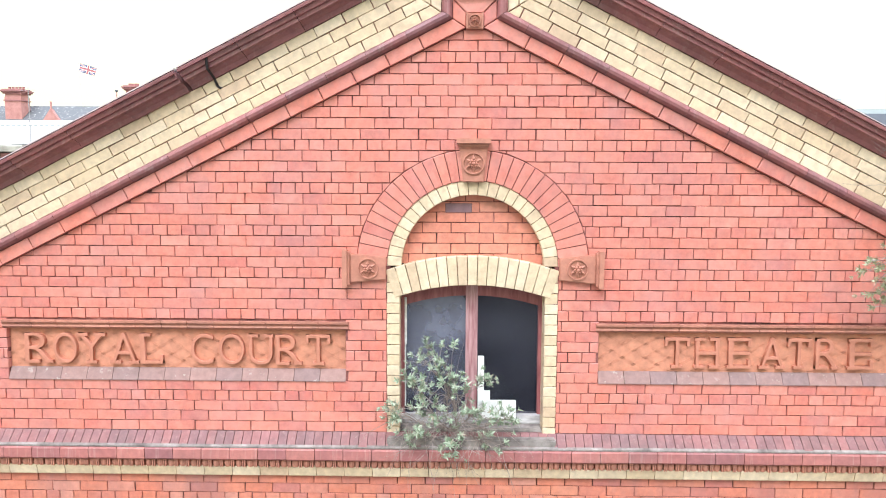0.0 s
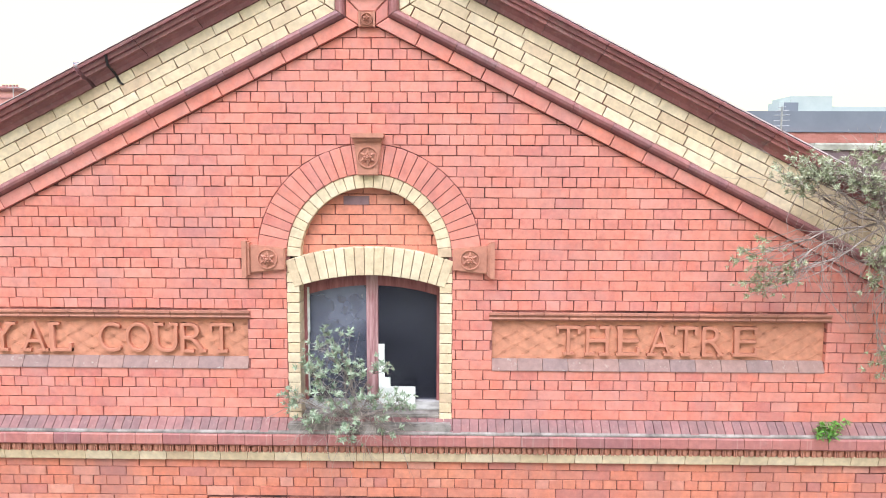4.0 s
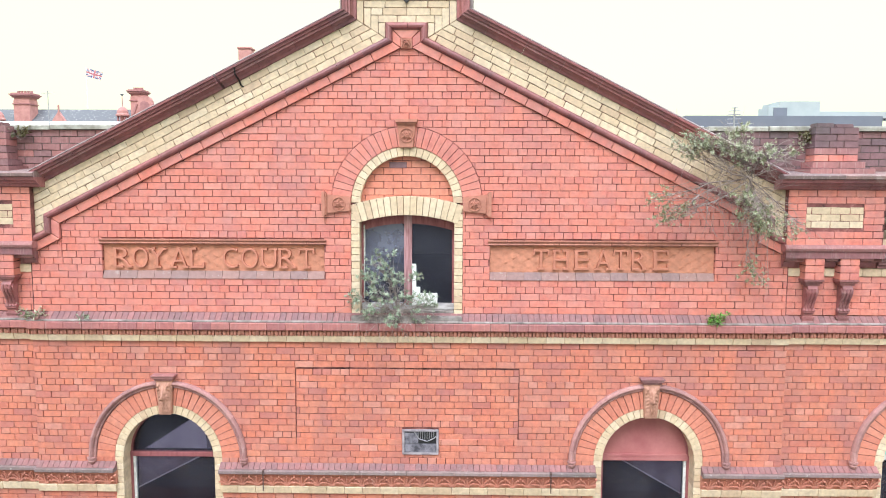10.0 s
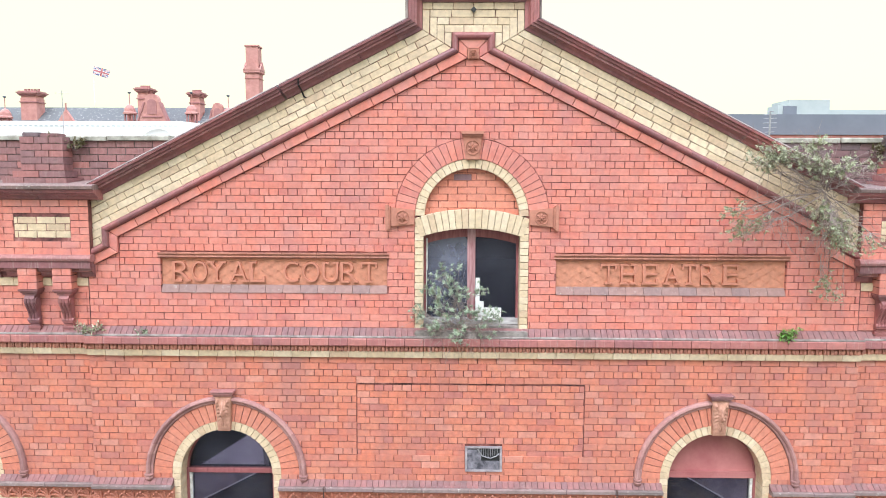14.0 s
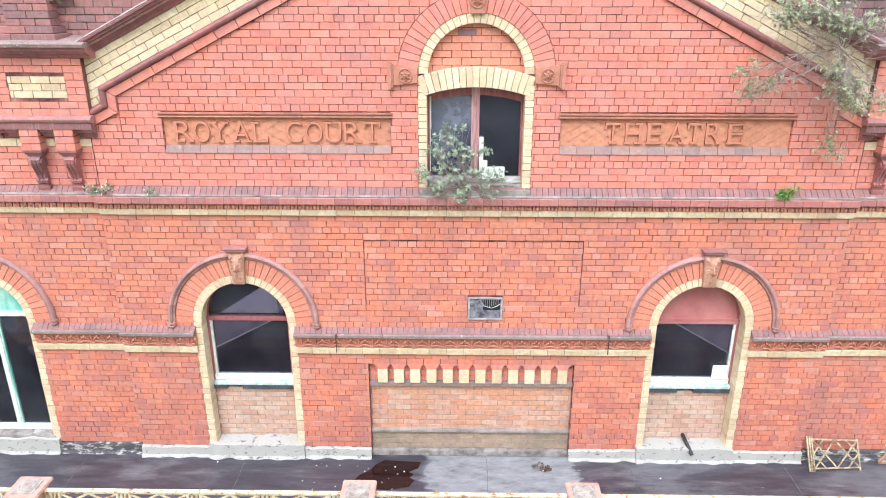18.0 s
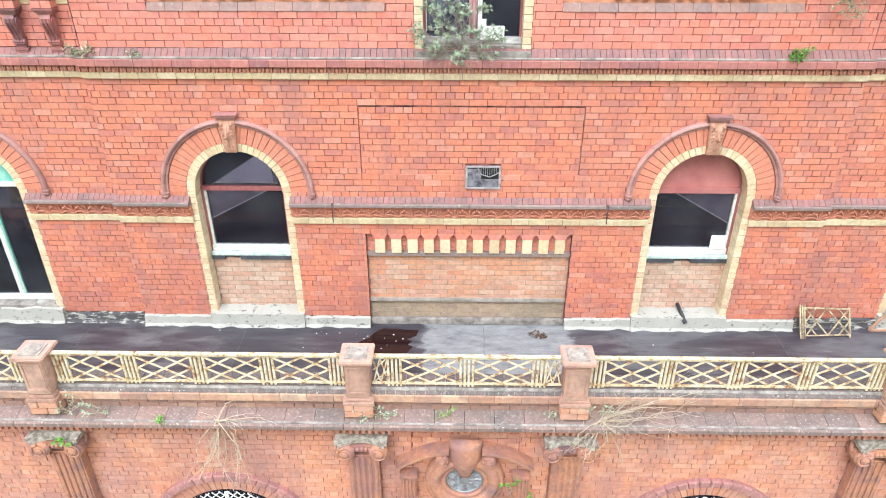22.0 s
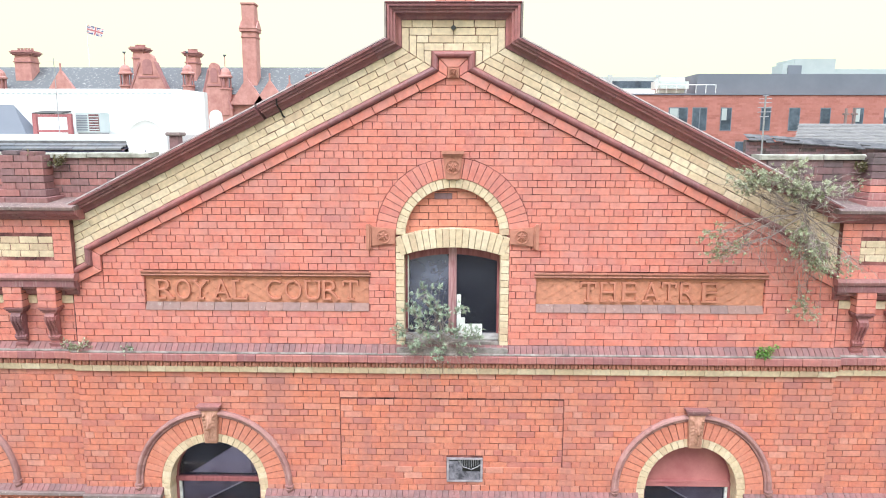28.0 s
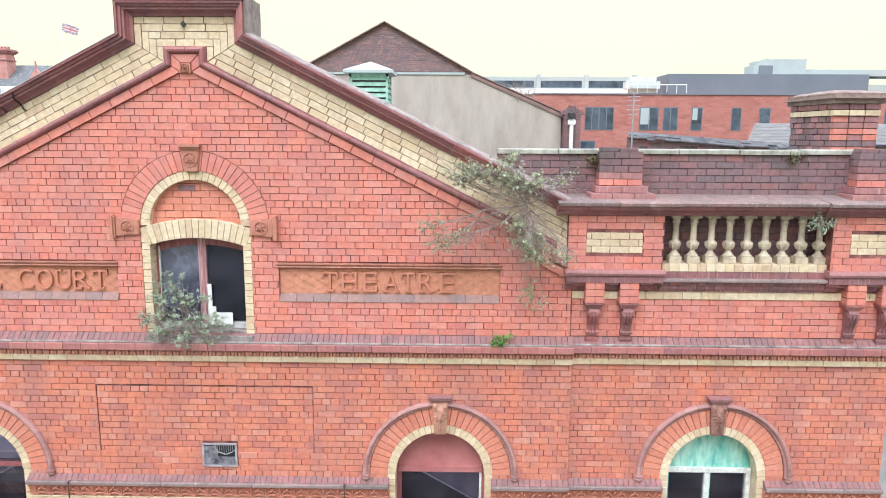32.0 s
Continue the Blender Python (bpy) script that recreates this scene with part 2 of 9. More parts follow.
for per in ("object", "island"):
    M["infill", per] = piece_material("pale_salvaged_brick_" + per, [(0.54, 0.34, 0.25), (0.58, 0.40, 0.31), (0.52, 0.29, 0.21), (0.60, 0.45, 0.36), (0.55, 0.36, 0.28)], per, (0.34, 0.27, 0.20), 0.6, 0.85, pale=0.5)
    M["umber", per] = piece_material("brown_kerb_brick_" + per, [(0.28, 0.165, 0.13), (0.34, 0.195, 0.15), (0.24, 0.15, 0.13), (0.38, 0.24, 0.18)], per, (0.15, 0.10, 0.09), 0.6, 0.8, pale=0.35, grime=0.3)
    M["mossy", per] = piece_material("damp_olive_brick_" + per, [(0.36, 0.27, 0.19), (0.42, 0.31, 0.22), (0.33, 0.25, 0.19)], per, (0.20, 0.18, 0.12), 0.6, 0.85, pale=0.4)
M["plum", "object"] = piece_material("lime_streaked_plum_brick", [(0.25, 0.13, 0.125), (0.30, 0.14, 0.13), (0.22, 0.12, 0.12), (0.33, 0.15, 0.14)], "object", (0.14, 0.105, 0.10), 0.65, 0.8, pale=0.16, streaks=0.12)
MORTAR, nt, b = material("grey_pink_mortar", 0.92)
nt.links.new(ramp(nt, noise_tex(nt, 3.3, 10.0, 0.72), [(0.37, (0.022, 0.012, 0.012)), (0.46, (0.14, 0.052, 0.047)), (0.57, (0.25, 0.095, 0.082)), (0.70, (0.50, 0.27, 0.23))]), b.inputs["Base Color"])
bump(nt, b, noise_tex(nt, 60.0, 5.0), 0.5, 0.006)
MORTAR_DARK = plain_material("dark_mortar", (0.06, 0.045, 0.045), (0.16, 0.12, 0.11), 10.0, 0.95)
CEMENT = plain_material("grey_cement", (0.13, 0.11, 0.10), (0.36, 0.32, 0.29), 7.0, 0.9, 0.5)
RENDER_WHITE = plain_material("peeling_white_render", (0.10, 0.09, 0.09), (0.40, 0.38, 0.34), 14.0, 0.88, 1.0, 16.0, lo=0.33, hi=0.43, stretch=(0.7, 1, 1.0))
RENDER_BROKEN = plain_material("broken_black_and_white_render", (0.07, 0.065, 0.068), (0.37, 0.35, 0.315), 15.0, 0.88, 0.8, 18.0, lo=0.49, hi=0.58, stretch=(0.5, 1, 1.8))
MORTAR_BUFF = plain_material("buff_mortar", (0.22, 0.16, 0.13), (0.44, 0.33, 0.27), 9.0, 0.95)

# ---- geometry helpers ----
def from_data(name, verts, faces, mat, parent=None, label="", smooth=False):
    me = bpy.data.meshes.new(name)
    me.from_pydata([tuple(v) for v in verts], [], faces)
    me.materials.append(mat)
    if smooth:
        me.shade_smooth()
    me.update()
    ob = new(name, me)
    if parent:
        ob.parent = parent
    if label:
        ob["label"] = label
    return ob


def part(name, bm, mat, parent=None, label="", smooth=False):
    me = bpy.data.meshes.new(name)
    bmesh.ops.recalc_face_normals(bm, faces=bm.faces)
    bm.to_mesh(me)
    bm.free()
    me.materials.append(mat)
    if smooth:
        me.shade_smooth()
    ob = new(name, me)
    if parent:
        ob.parent = parent
    if label:
        ob["label"] = label
    return ob


def thing(name, label, category, group="", kind="", at=(0, 0, 0)):
    ob = new(name)
    ob.location = at
    ob.empty_display_size = 0.1
    return tagged(ob, label, category, group, kind)


def box(bm, x0, x1, y0, y1, z0, z1, bev=0.0):
    vs = [bm.verts.new((x, y, z)) for x in (x0, x1) for y in (y0, y1) for z in (z0, z1)]
    fs = [bm.faces.new([vs[i] for i in f]) for f in ((0, 1, 3, 2), (4, 6, 7, 5), (0, 4, 5, 1), (2, 3, 7, 6), (0, 2, 6, 4), (1, 5, 7, 3))]
    if bev:
        es = list({e for f in fs for e in f.edges})
        bmesh.ops.bevel(bm, geom=es, offset=bev, segments=2, affect="EDGES", clamp_overlap=True)
    return bm


def boxes(*rows, bev=0.0):
    bm = bmesh.new()
    for r in rows:
        box(bm, *r, bev=bev)
    return bm


def slab(bm, poly, y0, y1):
    """A polygon of the x-z plane, carried from y0 back to y1."""
    a = [bm.verts.new((x, y0, z)) for x, z in poly]
    b = [bm.verts.new((x, y1, z)) for x, z in poly]
    bm.faces.new(a)
    bm.faces.new(b[::-1])
    n = len(a)
    for i in range(n):
        bm.faces.new((a[i], b[i], b[(i + 1) % n], a[(i + 1) % n]))
    return bm


def lathe(bm, profile, centre=(0, 0, 0), n=16, axis="z"):
    """Rings (radius, height) turned round an axis through centre."""
    rings = []
    for r, h in profile:
        ring = []
        for i in range(n):
            a = 2 * math.pi * i / n
            p = (r * math.cos(a), r * math.sin(a), h) if axis == "z" else (r * math.cos(a), h, r * math.sin(a))
            ring.append(bm.verts.new((p[0] + centre[0], p[1] + centre[1], p[2] + centre[2])))
        rings.append(ring)
    for p, q in zip(rings, rings[1:]):
        for i in range(n):
            bm.faces.new((p[i], p[(i + 1) % n], q[(i + 1) % n], q[i]))
    bm.faces.new(rings[0][::-1])
    bm.faces.new(rings[-1])
    return bm


def tube(bm, pts, r, n=6, taper=1.0):
    """A round bar along points, its radius running from r to r * taper."""
    pts = [Vector(p) for p in pts]
    rings = []
    for i, p in enumerate(pts):
        d = (pts[min(i + 1, len(pts) - 1)] - pts[max(i - 1, 0)]).normalized()
        u = d.cross(Vector((0.31, 0.2, 0.93)) if abs(d.z) < 0.9 else Vector((1, 0, 0))).normalized()
        v = d.cross(u)
        k = r * (1 + (taper - 1) * i / max(1, len(pts) - 1))
        rings.append([bm.verts.new(p + k * (math.cos(2 * math.pi * j / n) * u + math.sin(2 * math.pi * j / n) * v)) for j in range(n)])
    for a, b in zip(rings, rings[1:]):
        for j in range(n):
            bm.faces.new((a[j], a[(j + 1) % n], b[(j + 1) % n], b[j]))
    bm.faces.new(rings[0][::-1])
    bm.faces.new(rings[-1])
    return bm


def bar(bm, a, b, w, d, y):
    """A flat bar from (x, z) a to b, w wide in the plane, d deep, centred on y."""
    a, b = Vector((a[0], a[1])), Vector((b[0], b[1]))
    t = (b - a).normalized()
    n = Vector((-t.y, t.x)) * w / 2
    slab(bm, [tuple(a - n), tuple(b - n), tuple(b + n), tuple(a + n)], y - d / 2, y + d / 2)
    return bm


def clip(poly, nx, nz, d):
    """The part of a convex polygon where nx * x + nz * z >= d."""
    out = []
    for i, p in enumerate(poly):
        q = poly[(i + 1) % len(poly)]
        a, b = nx * p[0] + nz * p[1] - d, nx * q[0] + nz * q[1] - d
        if a >= 0:
            out.append(p)
        if (a > 0 > b) or (a < 0 < b):
            t = a / (a - b)
            out.append((p[0] + t * (q[0] - p[0]), p[1] + t * (q[1] - p[1])))
    return out


def area(poly):
    return 0.5 * sum(p[0] * q[1] - q[0] * p[1] for p, q in zip(poly, poly[1:] + poly[:1]))


def inset(poly, c):
    """A convex polygon drawn in by c on every side."""
    if area(poly) < 0:
        poly = poly[::-1]
    out = poly
    for p, q in zip(poly, poly[1:] + poly[:1]):
        dx, dz = q[0] - p[0], q[1] - p[1]
        L = math.hypot(dx, dz)
        if L < 1e-5:
            continue
        nx, nz = -dz / L, dx / L
        out = clip(out, nx, nz, nx * p[0] + nz * p[1] + c)
        if len(out) < 3:
            return []
    clean = [p for i, p in enumerate(out) if math.hypot(p[0] - out[i - 1][0], p[1] - out[i - 1][1]) > 1e-4]
    return clean if len(clean) > 2 else []


def block(poly, yf, yb, chamfer=0.004):
    """A brick: the polygon carried from its face at yf back to yb, the face's edges chamfered."""
    cx, cz = sum(p[0] for p in poly) / len(poly), sum(p[1] for p in poly) / len(poly)
    n = len(poly)
    vs = []
    for x, z in poly:
        d = max(0.012, math.hypot(cx - x, cz - z))
        k = min(0.3, 1.35 * chamfer / d)
        vs.append((x + (cx - x) * k, yf, z + (cz - z) * k))
    vs += [(x, yf + chamfer, z) for x, z in poly] + [(x, yb, z) for x, z in poly]
    fs = [tuple(range(n))]
    for i in range(n):
        j = (i + 1) % n
        fs += [(i, i + n, j + n, j), (i + n, i + 2 * n, j + 2 * n, j + n)]
    return vs, fs


JOINT = 0.0064
rng = random.Random(7)


def bricks(polys, mat, parent, yf=0.0, depth=0.09, near=None, name="brick", uneven=0.0025, joint=JOINT, most=300):
    """Lays polygons as bricks on a wall: the whole ones inside near = (x0, x1, z0, z1) as objects of their own, the rest joined."""
    shared, singles, vs, fs = {}, 0, [], []
    for poly in polys:
        p = inset(poly, joint / 2)
        if not p or abs(area(p)) < 0.0004:
            continue
        xs, zs = [q[0] for q in p], [q[1] for q in p]
        cx, cz = (min(xs) + max(xs)) / 2, (min(zs) + max(zs)) / 2
        y = yf + rng.uniform(-uneven, uneven)
        variant = rng.randrange(12)
        wob = random.Random(variant if len(p) == 4 and near else rng.random())
        p = [(q[0] + wob.uniform(-0.0028, 0.0028), q[1] + wob.uniform(-0.0024, 0.0024)) for q in p]
        if near and singles < most and near[0] < cx < near[1] and near[2] < cz < near[3]:
            key = tuple(round(c, 3) for q in p for c in (q[0] - cx, q[1] - cz))
            if key not in shared:
                bv, bf = block([(q[0] - cx, q[1] - cz) for q in p], 0, depth)
                me = bpy.data.meshes.new(name)
                me.from_pydata(bv, [], bf)
                me.materials.append(M[mat, "object"])
                shared[key] = me
            ob = new(name, shared[key])
            ob.location = (cx, y, cz)
            ob.rotation_euler = (rng.uniform(-0.012, 0.012), rng.uniform(-0.007, 0.007), rng.uniform(-0.006, 0.006))
            ob.parent = parent
            singles += 1
        else:
            bv, bf = block(p, y, yf + depth)
            k = len(vs)
            vs += bv
            fs += [tuple(i + k for i in f) for f in bf]
    if vs:
        rest = from_data(name + "work", vs, fs, M[mat, "island"], parent)
        tagged(rest, kind="stuff")


def courses(x0, x1, z0, z1, shift=0, holes=(), discs=(), cuts=(), pitch=0.245, course=0.0903, header_at=1, keep=None):
    """The bricks of a wall laid in three stretcher courses to each header course. holes: (x0, x1, z0, z1); discs: (x, z, r), only for bricks above z - 0.02;
    cuts: half-planes."""
    out = []
    n = max(1, round((z1 - z0) / course))
    ch = (z1 - z0) / n
    for k in range(n):
        a, b = z0 + k * ch, z0 + (k + 1) * ch
        mid = (a + b) / 2
        header = header_at is not None and (k - header_at) % 4 == 0
        w = pitch / 2 if header else pitch
        off = pitch * (0.25 if header else (0.5 if k % 2 else 0.0)) + shift
        first = math.floor((x0 - off) / w)
        x = off + first * w
        while x < x1:
            spans = [(max(x, x0), min(x + w, x1))]
            for h in holes:
                if h[2] < mid < h[3]:
                    nxt = []
                    for s in spans:
                        if h[1] <= s[0] or h[0] >= s[1]:
                            nxt.append(s)
                        else:
                            nxt += [q for q in ((s[0], h[0]), (h[1], s[1])) if q[1] - q[0] > 0]
                    spans = nxt
            for s in spans:
                if s[1] - s[0] < 0.022:
                    continue
                p = [(s[0], a), (s[1], a), (s[1], b), (s[0], b)]
                for cx, cz, r in discs:
                    if len(p) > 2 and mid > cz - 0.02:
                        gx, gz = sum(q[0] for q in p) / len(p) - cx, sum(q[1] for q in p) / len(p) - cz
                        d = math.hypot(gx, gz)
                        if d < r - 0.12:
                            p = []
                        elif d < r + 0.3:
                            p = clip(p, gx / d, gz / d, gx / d * cx + gz / d * cz + r)
                for c in cuts:
                    if len(p) > 2:
                        p = clip(p, *c)
                if keep and len(p) > 2:
                    out += keep(p)
                elif len(p) > 2:
                    out.append(p)
            x += w
    return out


def ring(cx, cz, r0, r1, a0, a1, n):
    """Wedge-shaped pieces of an arch, from angle a0 to a1 (degrees)."""
    out = []
    for i in range(n):
        a, b = radians(a0 + (a1 - a0) * i / n), radians(a0 + (a1 - a0) * (i + 1) / n)
        m = (a + b) / 2
        k = 1 / math.cos((b - a) / 2)
        out.append([(cx + r0 * math.cos(a), cz + r0 * math.sin(a)), (cx + r1 * math.cos(a), cz + r1 * math.sin(a)),
                    (cx + r1 * k * math.cos(m), cz + r1 * k * math.sin(m)),
                    (cx + r1 * math.cos(b), cz + r1 * math.sin(b)), (cx + r0 * math.cos(b), cz + r0 * math.sin(b))])
    return out


def mitres(path):
    """At each corner of a path in the x-z plane, the step to its left that shifts it by one metre."""
    out = []
    for i, p in enumerate(path):
        ns = []
        for a, b in ((i - 1, i), (i, i + 1)):
            if 0 <= a and b < len(path):
                dx, dz = path[b][0] - path[a][0], path[b][1] - path[a][1]
                L = math.hypot(dx, dz)
                ns.append((-dz / L, dx / L))
        if len(ns) == 1:
            out.append(ns[0])
        else:
            sx, sz = ns[0][0] + ns[1][0], ns[0][1] + ns[1][1]
            k = 2 / (sx * sx + sz * sz)
            out.append((sx * k, sz * k))
    return out


def along(path, length, stagger=0.0, reach=(0.0,)):
    """Cuts a path into pieces: for each piece its two ends as (point, step to the left). reach: how far to the left the pieces extend, so that cuts keep clear of the mitres."""
    ms = mitres(path)
    out = []
    for i in range(len(path) - 1):
        p, q = Vector(path[i]), Vector(path[i + 1])
        L = (q - p).length
        t = (q - p) / L
        nrm = Vector((-t.y, t.x))
        a0 = max(Vector(ms[i]).dot(t) * o for o in reach)
        b0 = L + min(Vector(ms[i + 1]).dot(t) * o for o in reach)
        marks = [None]
        s = a0 + (stagger if stagger > 0.04 else length)
        while s < b0 - 0.35 * length:
            marks.append(s)
            s += length
        marks.append(None)
        for k in range(len(marks) - 1):
            a, b = marks[k], marks[k + 1]
            ea = (p, Vector(ms[i])) if a is None else (p + a * t, nrm)
            eb = (q, Vector(ms[i + 1])) if b is None else (p + b * t, nrm)
            out.append((ea, eb))
    return out


def ribbon(path, o0, o1, length, stagger=0.0):
    """Flat pieces of a band that runs along a path, from o0 to o1 to its left."""
    out = []
    for (p, m), (q, n) in along(path, length, stagger, (o0, o1)):
        out.append([tuple(p + m * o0), tuple(q + n * o0), tuple(q + n * o1), tuple(p + m * o1)])
    return out


def moulding(path, profile, length, mat, parent, name, gap=0.003, label="", stagger=0.0, limit=None):
    """Moulded blocks along a path in the x-z plane; profile: (to the left, y) points, the outline of the section."""
    n = len(profile)
    for (p, m), (q, e) in along(path, length, stagger, [o for o, y in profile]):
        t = (q - p).normalized() * gap / 2
        vs = [(*(p + t + m * o), y) for o, y in profile] + [(*(q - t + e * o), y) for o, y in profile]
        vs = [(x, y, z) for x, z, y in vs]
        fs = [(i, (i + 1) % n, n + (i + 1) % n, n + i) for i in range(n)] + [tuple(range(n))[::-1], tuple(range(n, 2 * n))]
        bm = bmesh.new()
        bv = [bm.verts.new(v) for v in vs]
        for f in fs:
            bm.faces.new([bv[i] for i in f])
        part(name, bm, mat, parent, label)


def run(profile, x0, x1, bm=None):
    """A section of (y, z) points carried along x."""
    bm = bm or bmesh.new()
    a = [bm.verts.new((x0, y, z)) for y, z in profile]
    b = [bm.verts.new((x1, y, z)) for y, z in profile]
    n = len(a)
    bm.faces.new(a)
    bm.faces.new(b[::-1])
    for i in range(n):
        bm.faces.new((a[i], b[i], b[(i + 1) % n], a[(i + 1) % n]))
    return bm


def arc(cx, cz, r, a0, a1, n=14):
    return [(cx + r * math.cos(radians(a0 + (a1 - a0) * i / n)), cz + r * math.sin(radians(a0 + (a1 - a0) * i / n))) for i in range(n + 1)]


def run_pieces(profile, x0, x1, length, mat, parent, name, gap=0.005, label="", per="object"):
    """Equal moulded blocks laid end to end along x, each an object, all on one mesh."""
    n = max(1, round((x1 - x0) / length))
    w = (x1 - x0) / n
    bm = run(profile, -w / 2 + gap / 2, w / 2 - gap / 2)
    me = bpy.data.meshes.new(name)
    bmesh.ops.recalc_face_normals(bm, faces=bm.faces)
    bm.to_mesh(me)
    bm.free()
    me.materials.append(M[mat, per] if isinstance(mat, str) else mat)
    for i in range(n):
        ob = new(name, me)
        ob.location = (x0 + w * (i + 0.5), rng.uniform(-0.002, 0.002), rng.uniform(-0.001, 0.001))
        ob.parent = parent
        if label:
            ob["label"] = label


def wall(name, polys, y0, y1, mat, label):
    bm = bmesh.new()
    for p in polys:
        slab(bm, p, y0, y1)
    return tagged(part(name, bm, mat), label, "wall", kind="structure")


# ---- the gabled bay, upper wall ----
# underside of the raking band, from the end of one kneeler to the other
SIDE_L = [(-4.95, 5.06), (-4.57, 5.25), (-4.57, 5.455), (-0.07, 7.715), (-0.07, 7.83)]
UNDER = SIDE_L + [(-x, z) for x, z in SIDE_L[::-1]]
SLOPE = (7.715 - 5.455) / 4.5
COS = 1 / math.hypot(1, SLOPE)


def rake(x, o=0.0):
    """Height of the line o metres outside the underside of the raking band."""
    return 7.715 - SLOPE * (abs(x) - 0.07) + o / COS


WC, WR = 5.74, 0.725      # the gable window's arch: springing, radius
strips = []
for s in (-1, 1):
    def sx(pts):
        return [(s * x, z) for x, z in pts]
    strips += [
        sx([(5.0, 3.8), (4.04, 3.8), (4.04, rake(4.04, 0.55)), (4.93, rake(4.93, 0.55)), (4.93, 5.0), (5.0, 5.0)]),
        sx([(4.04, 3.8), (1.09, 3.8), (1.09, 4.72), (4.04, 4.72)]),
        sx([(4.04, 5.25), (1.09, 5.25), (1.09, rake(1.09, 0.55)), (4.04, rake(4.04, 0.55))]),
        sx([(1.09, 3.8), (0, 3.8), (0, 4.2), (0.70, 4.2)] + arc(0, WC, 0.70, 0, 90) + [(0, 8.38), (0.62, 8.38), (0.62, rake(0.62, 0.55)), (1.09, rake(1.09, 0.55))]),
    ]
gable_wall = wall("wall_gable", strips, 0.012, 0.42, MORTAR, "tall red brick gable wall with cream bands and lettered panels")
tagged(part("wall_gable_core", boxes((-4.04, -1.09, 0.06, 0.42, 4.72, 5.25), (1.09, 4.04, 0.06, 0.42, 4.72, 5.25)), MORTAR), "brick core behind the lettered panels", "wall", kind="structure")


def under_rake(p):
    """Cuts a brick to the underside of the raking bands and their kneelers."""
    out = []
    top = max(q[1] for q in p)
    if top < 5.06:
        return [p]
    for s in (-1, 1):
        xs = [s * q[0] for q in p]
        if max(xs) > 4.57 and top > 5.05:
            inner = clip(p, -s, 0, -4.57)
            outer = clip(p, s, 0, 4.57)
            if len(inner) > 2:
                inner = clip(inner, -s * SLOPE, -1, -(7.715 + 0.07 * SLOPE))
            k = (5.25 - 5.06) / 0.38
            if len(outer) > 2:
                outer = clip(outer, -s * k, -1, -(5.25 + 4.57 * k))
            return [q for q in (inner, outer) if len(q) > 2]
    for s in (-1, 1):
        if len(p) > 2 and max(s * q[0] for q in p) > 0:
            p = clip(p, -s * SLOPE, -1, -(7.715 + 0.07 * SLOPE))
    if len(p) > 2:
        p = clip(p, 0, -1, -7.705)
    return [p] if len(p) > 2 else []


Z0 = 4.639 - 4 * 0.0903
upper = courses(-4.985, 4.985, Z0, Z0 + 39 * 0.0903, 0.03, holes=[(-0.733, 0.733, 4.1, WC), (-4.035, -1.09, 4.726, 5.253), (1.09, 4.035, 4.726, 5.253)],
                discs=[(0, WC, 0.985)], header_at=3, keep=under_rake)
bricks(upper, "red", gable_wall, near=(-2.3, 2.3, 5.3, 7.2))

# raking bands: red edge, brown roll, four cream courses, moulded coping
rake_trim = thing("trim_raking_band", "red brick and brown terracotta edging under the cream gable band", "trim", kind="structure")
for poly in ribbon(UNDER, 0.0, 0.112, 0.31):
    bv, bf = block(inset(poly, 0.003), -0.035, 0.06, 0.006)
    from_data("edge_brick", bv, bf, M["red", "object"], rake_trim)
roll = [(0.112, 0.02), (0.112, -0.03), (0.118, -0.055), (0.135, -0.078), (0.158, -0.085), (0.18, -0.076), (0.195, -0.052), (0.2, -0.03), (0.2, 0.02)]
moulding(UNDER, roll, 0.37, M["brown", "object"], rake_trim, "roll_moulding", 0.004, stagger=0.2)
cream_wall = thing("wall_cream_band", "band of cream glazed bricks following the gable slope", "wall", kind="structure")
STRAIGHT = [(-5.3, rake(5.3)), (-0.07, 7.715), (-0.07, 7.83), (0.07, 7.83), (0.07, 7.715), (5.3, rake(5.3))]
cream = []
LEFT, RIGHT = [(-5.3, rake(5.3)), (-0.07, 7.715), (-0.07, 7.83)], [(0.07, 7.83), (0.07, 7.715), (5.3, rake(5.3))]
for j in range(4):
    o0, o1 = 0.2 + 0.0913 * j, 0.2 + 0.0913 * (j + 1)
    for path, corner in ((LEFT, 1), (RIGHT, 1)):
        mt = mitres(path)[corner]
        cx, cz = path[corner]
        top = 7.83 + o0
        s_ = -1 if cx < 0 else 1
        cream.append([(cx + mt[0] * o0, cz + mt[1] * o0), (cx + mt[0] * o1, cz + mt[1] * o1), (s_ * (0.07 + o1), top), (s_ * (0.07 + o0), top)])
        for p in ribbon(path, o0, o1, 0.262, 0.13 * (j % 2) + 0.03 * j + 0.05):
            if max(abs(q[0]) for q in p) > 0.07 + o1 + 0.004:
                cream.append(p)
    half = 0.07 + o1
    nb = max(2, round(2 * half / 0.262))
    for i in range(nb + j % 2):
        sh = 0.5 * (j % 2)
        xa, xb = max(-half, -half + 2 * half * (i - sh) / nb), min(half, -half + 2 * half * (i + 1 - sh) / nb)
        cream.append([(xa, 7.83 + o0), (xb, 7.83 + o0), (xb, 7.83 + o1), (xa, 7.83 + o1)])
cream = [q for q in (clip(clip(p, 1, 0, -4.915), -1, 0, -4.915) for p in cream) if len(q) > 2]
kk = 0.19 / 0.38
low = []
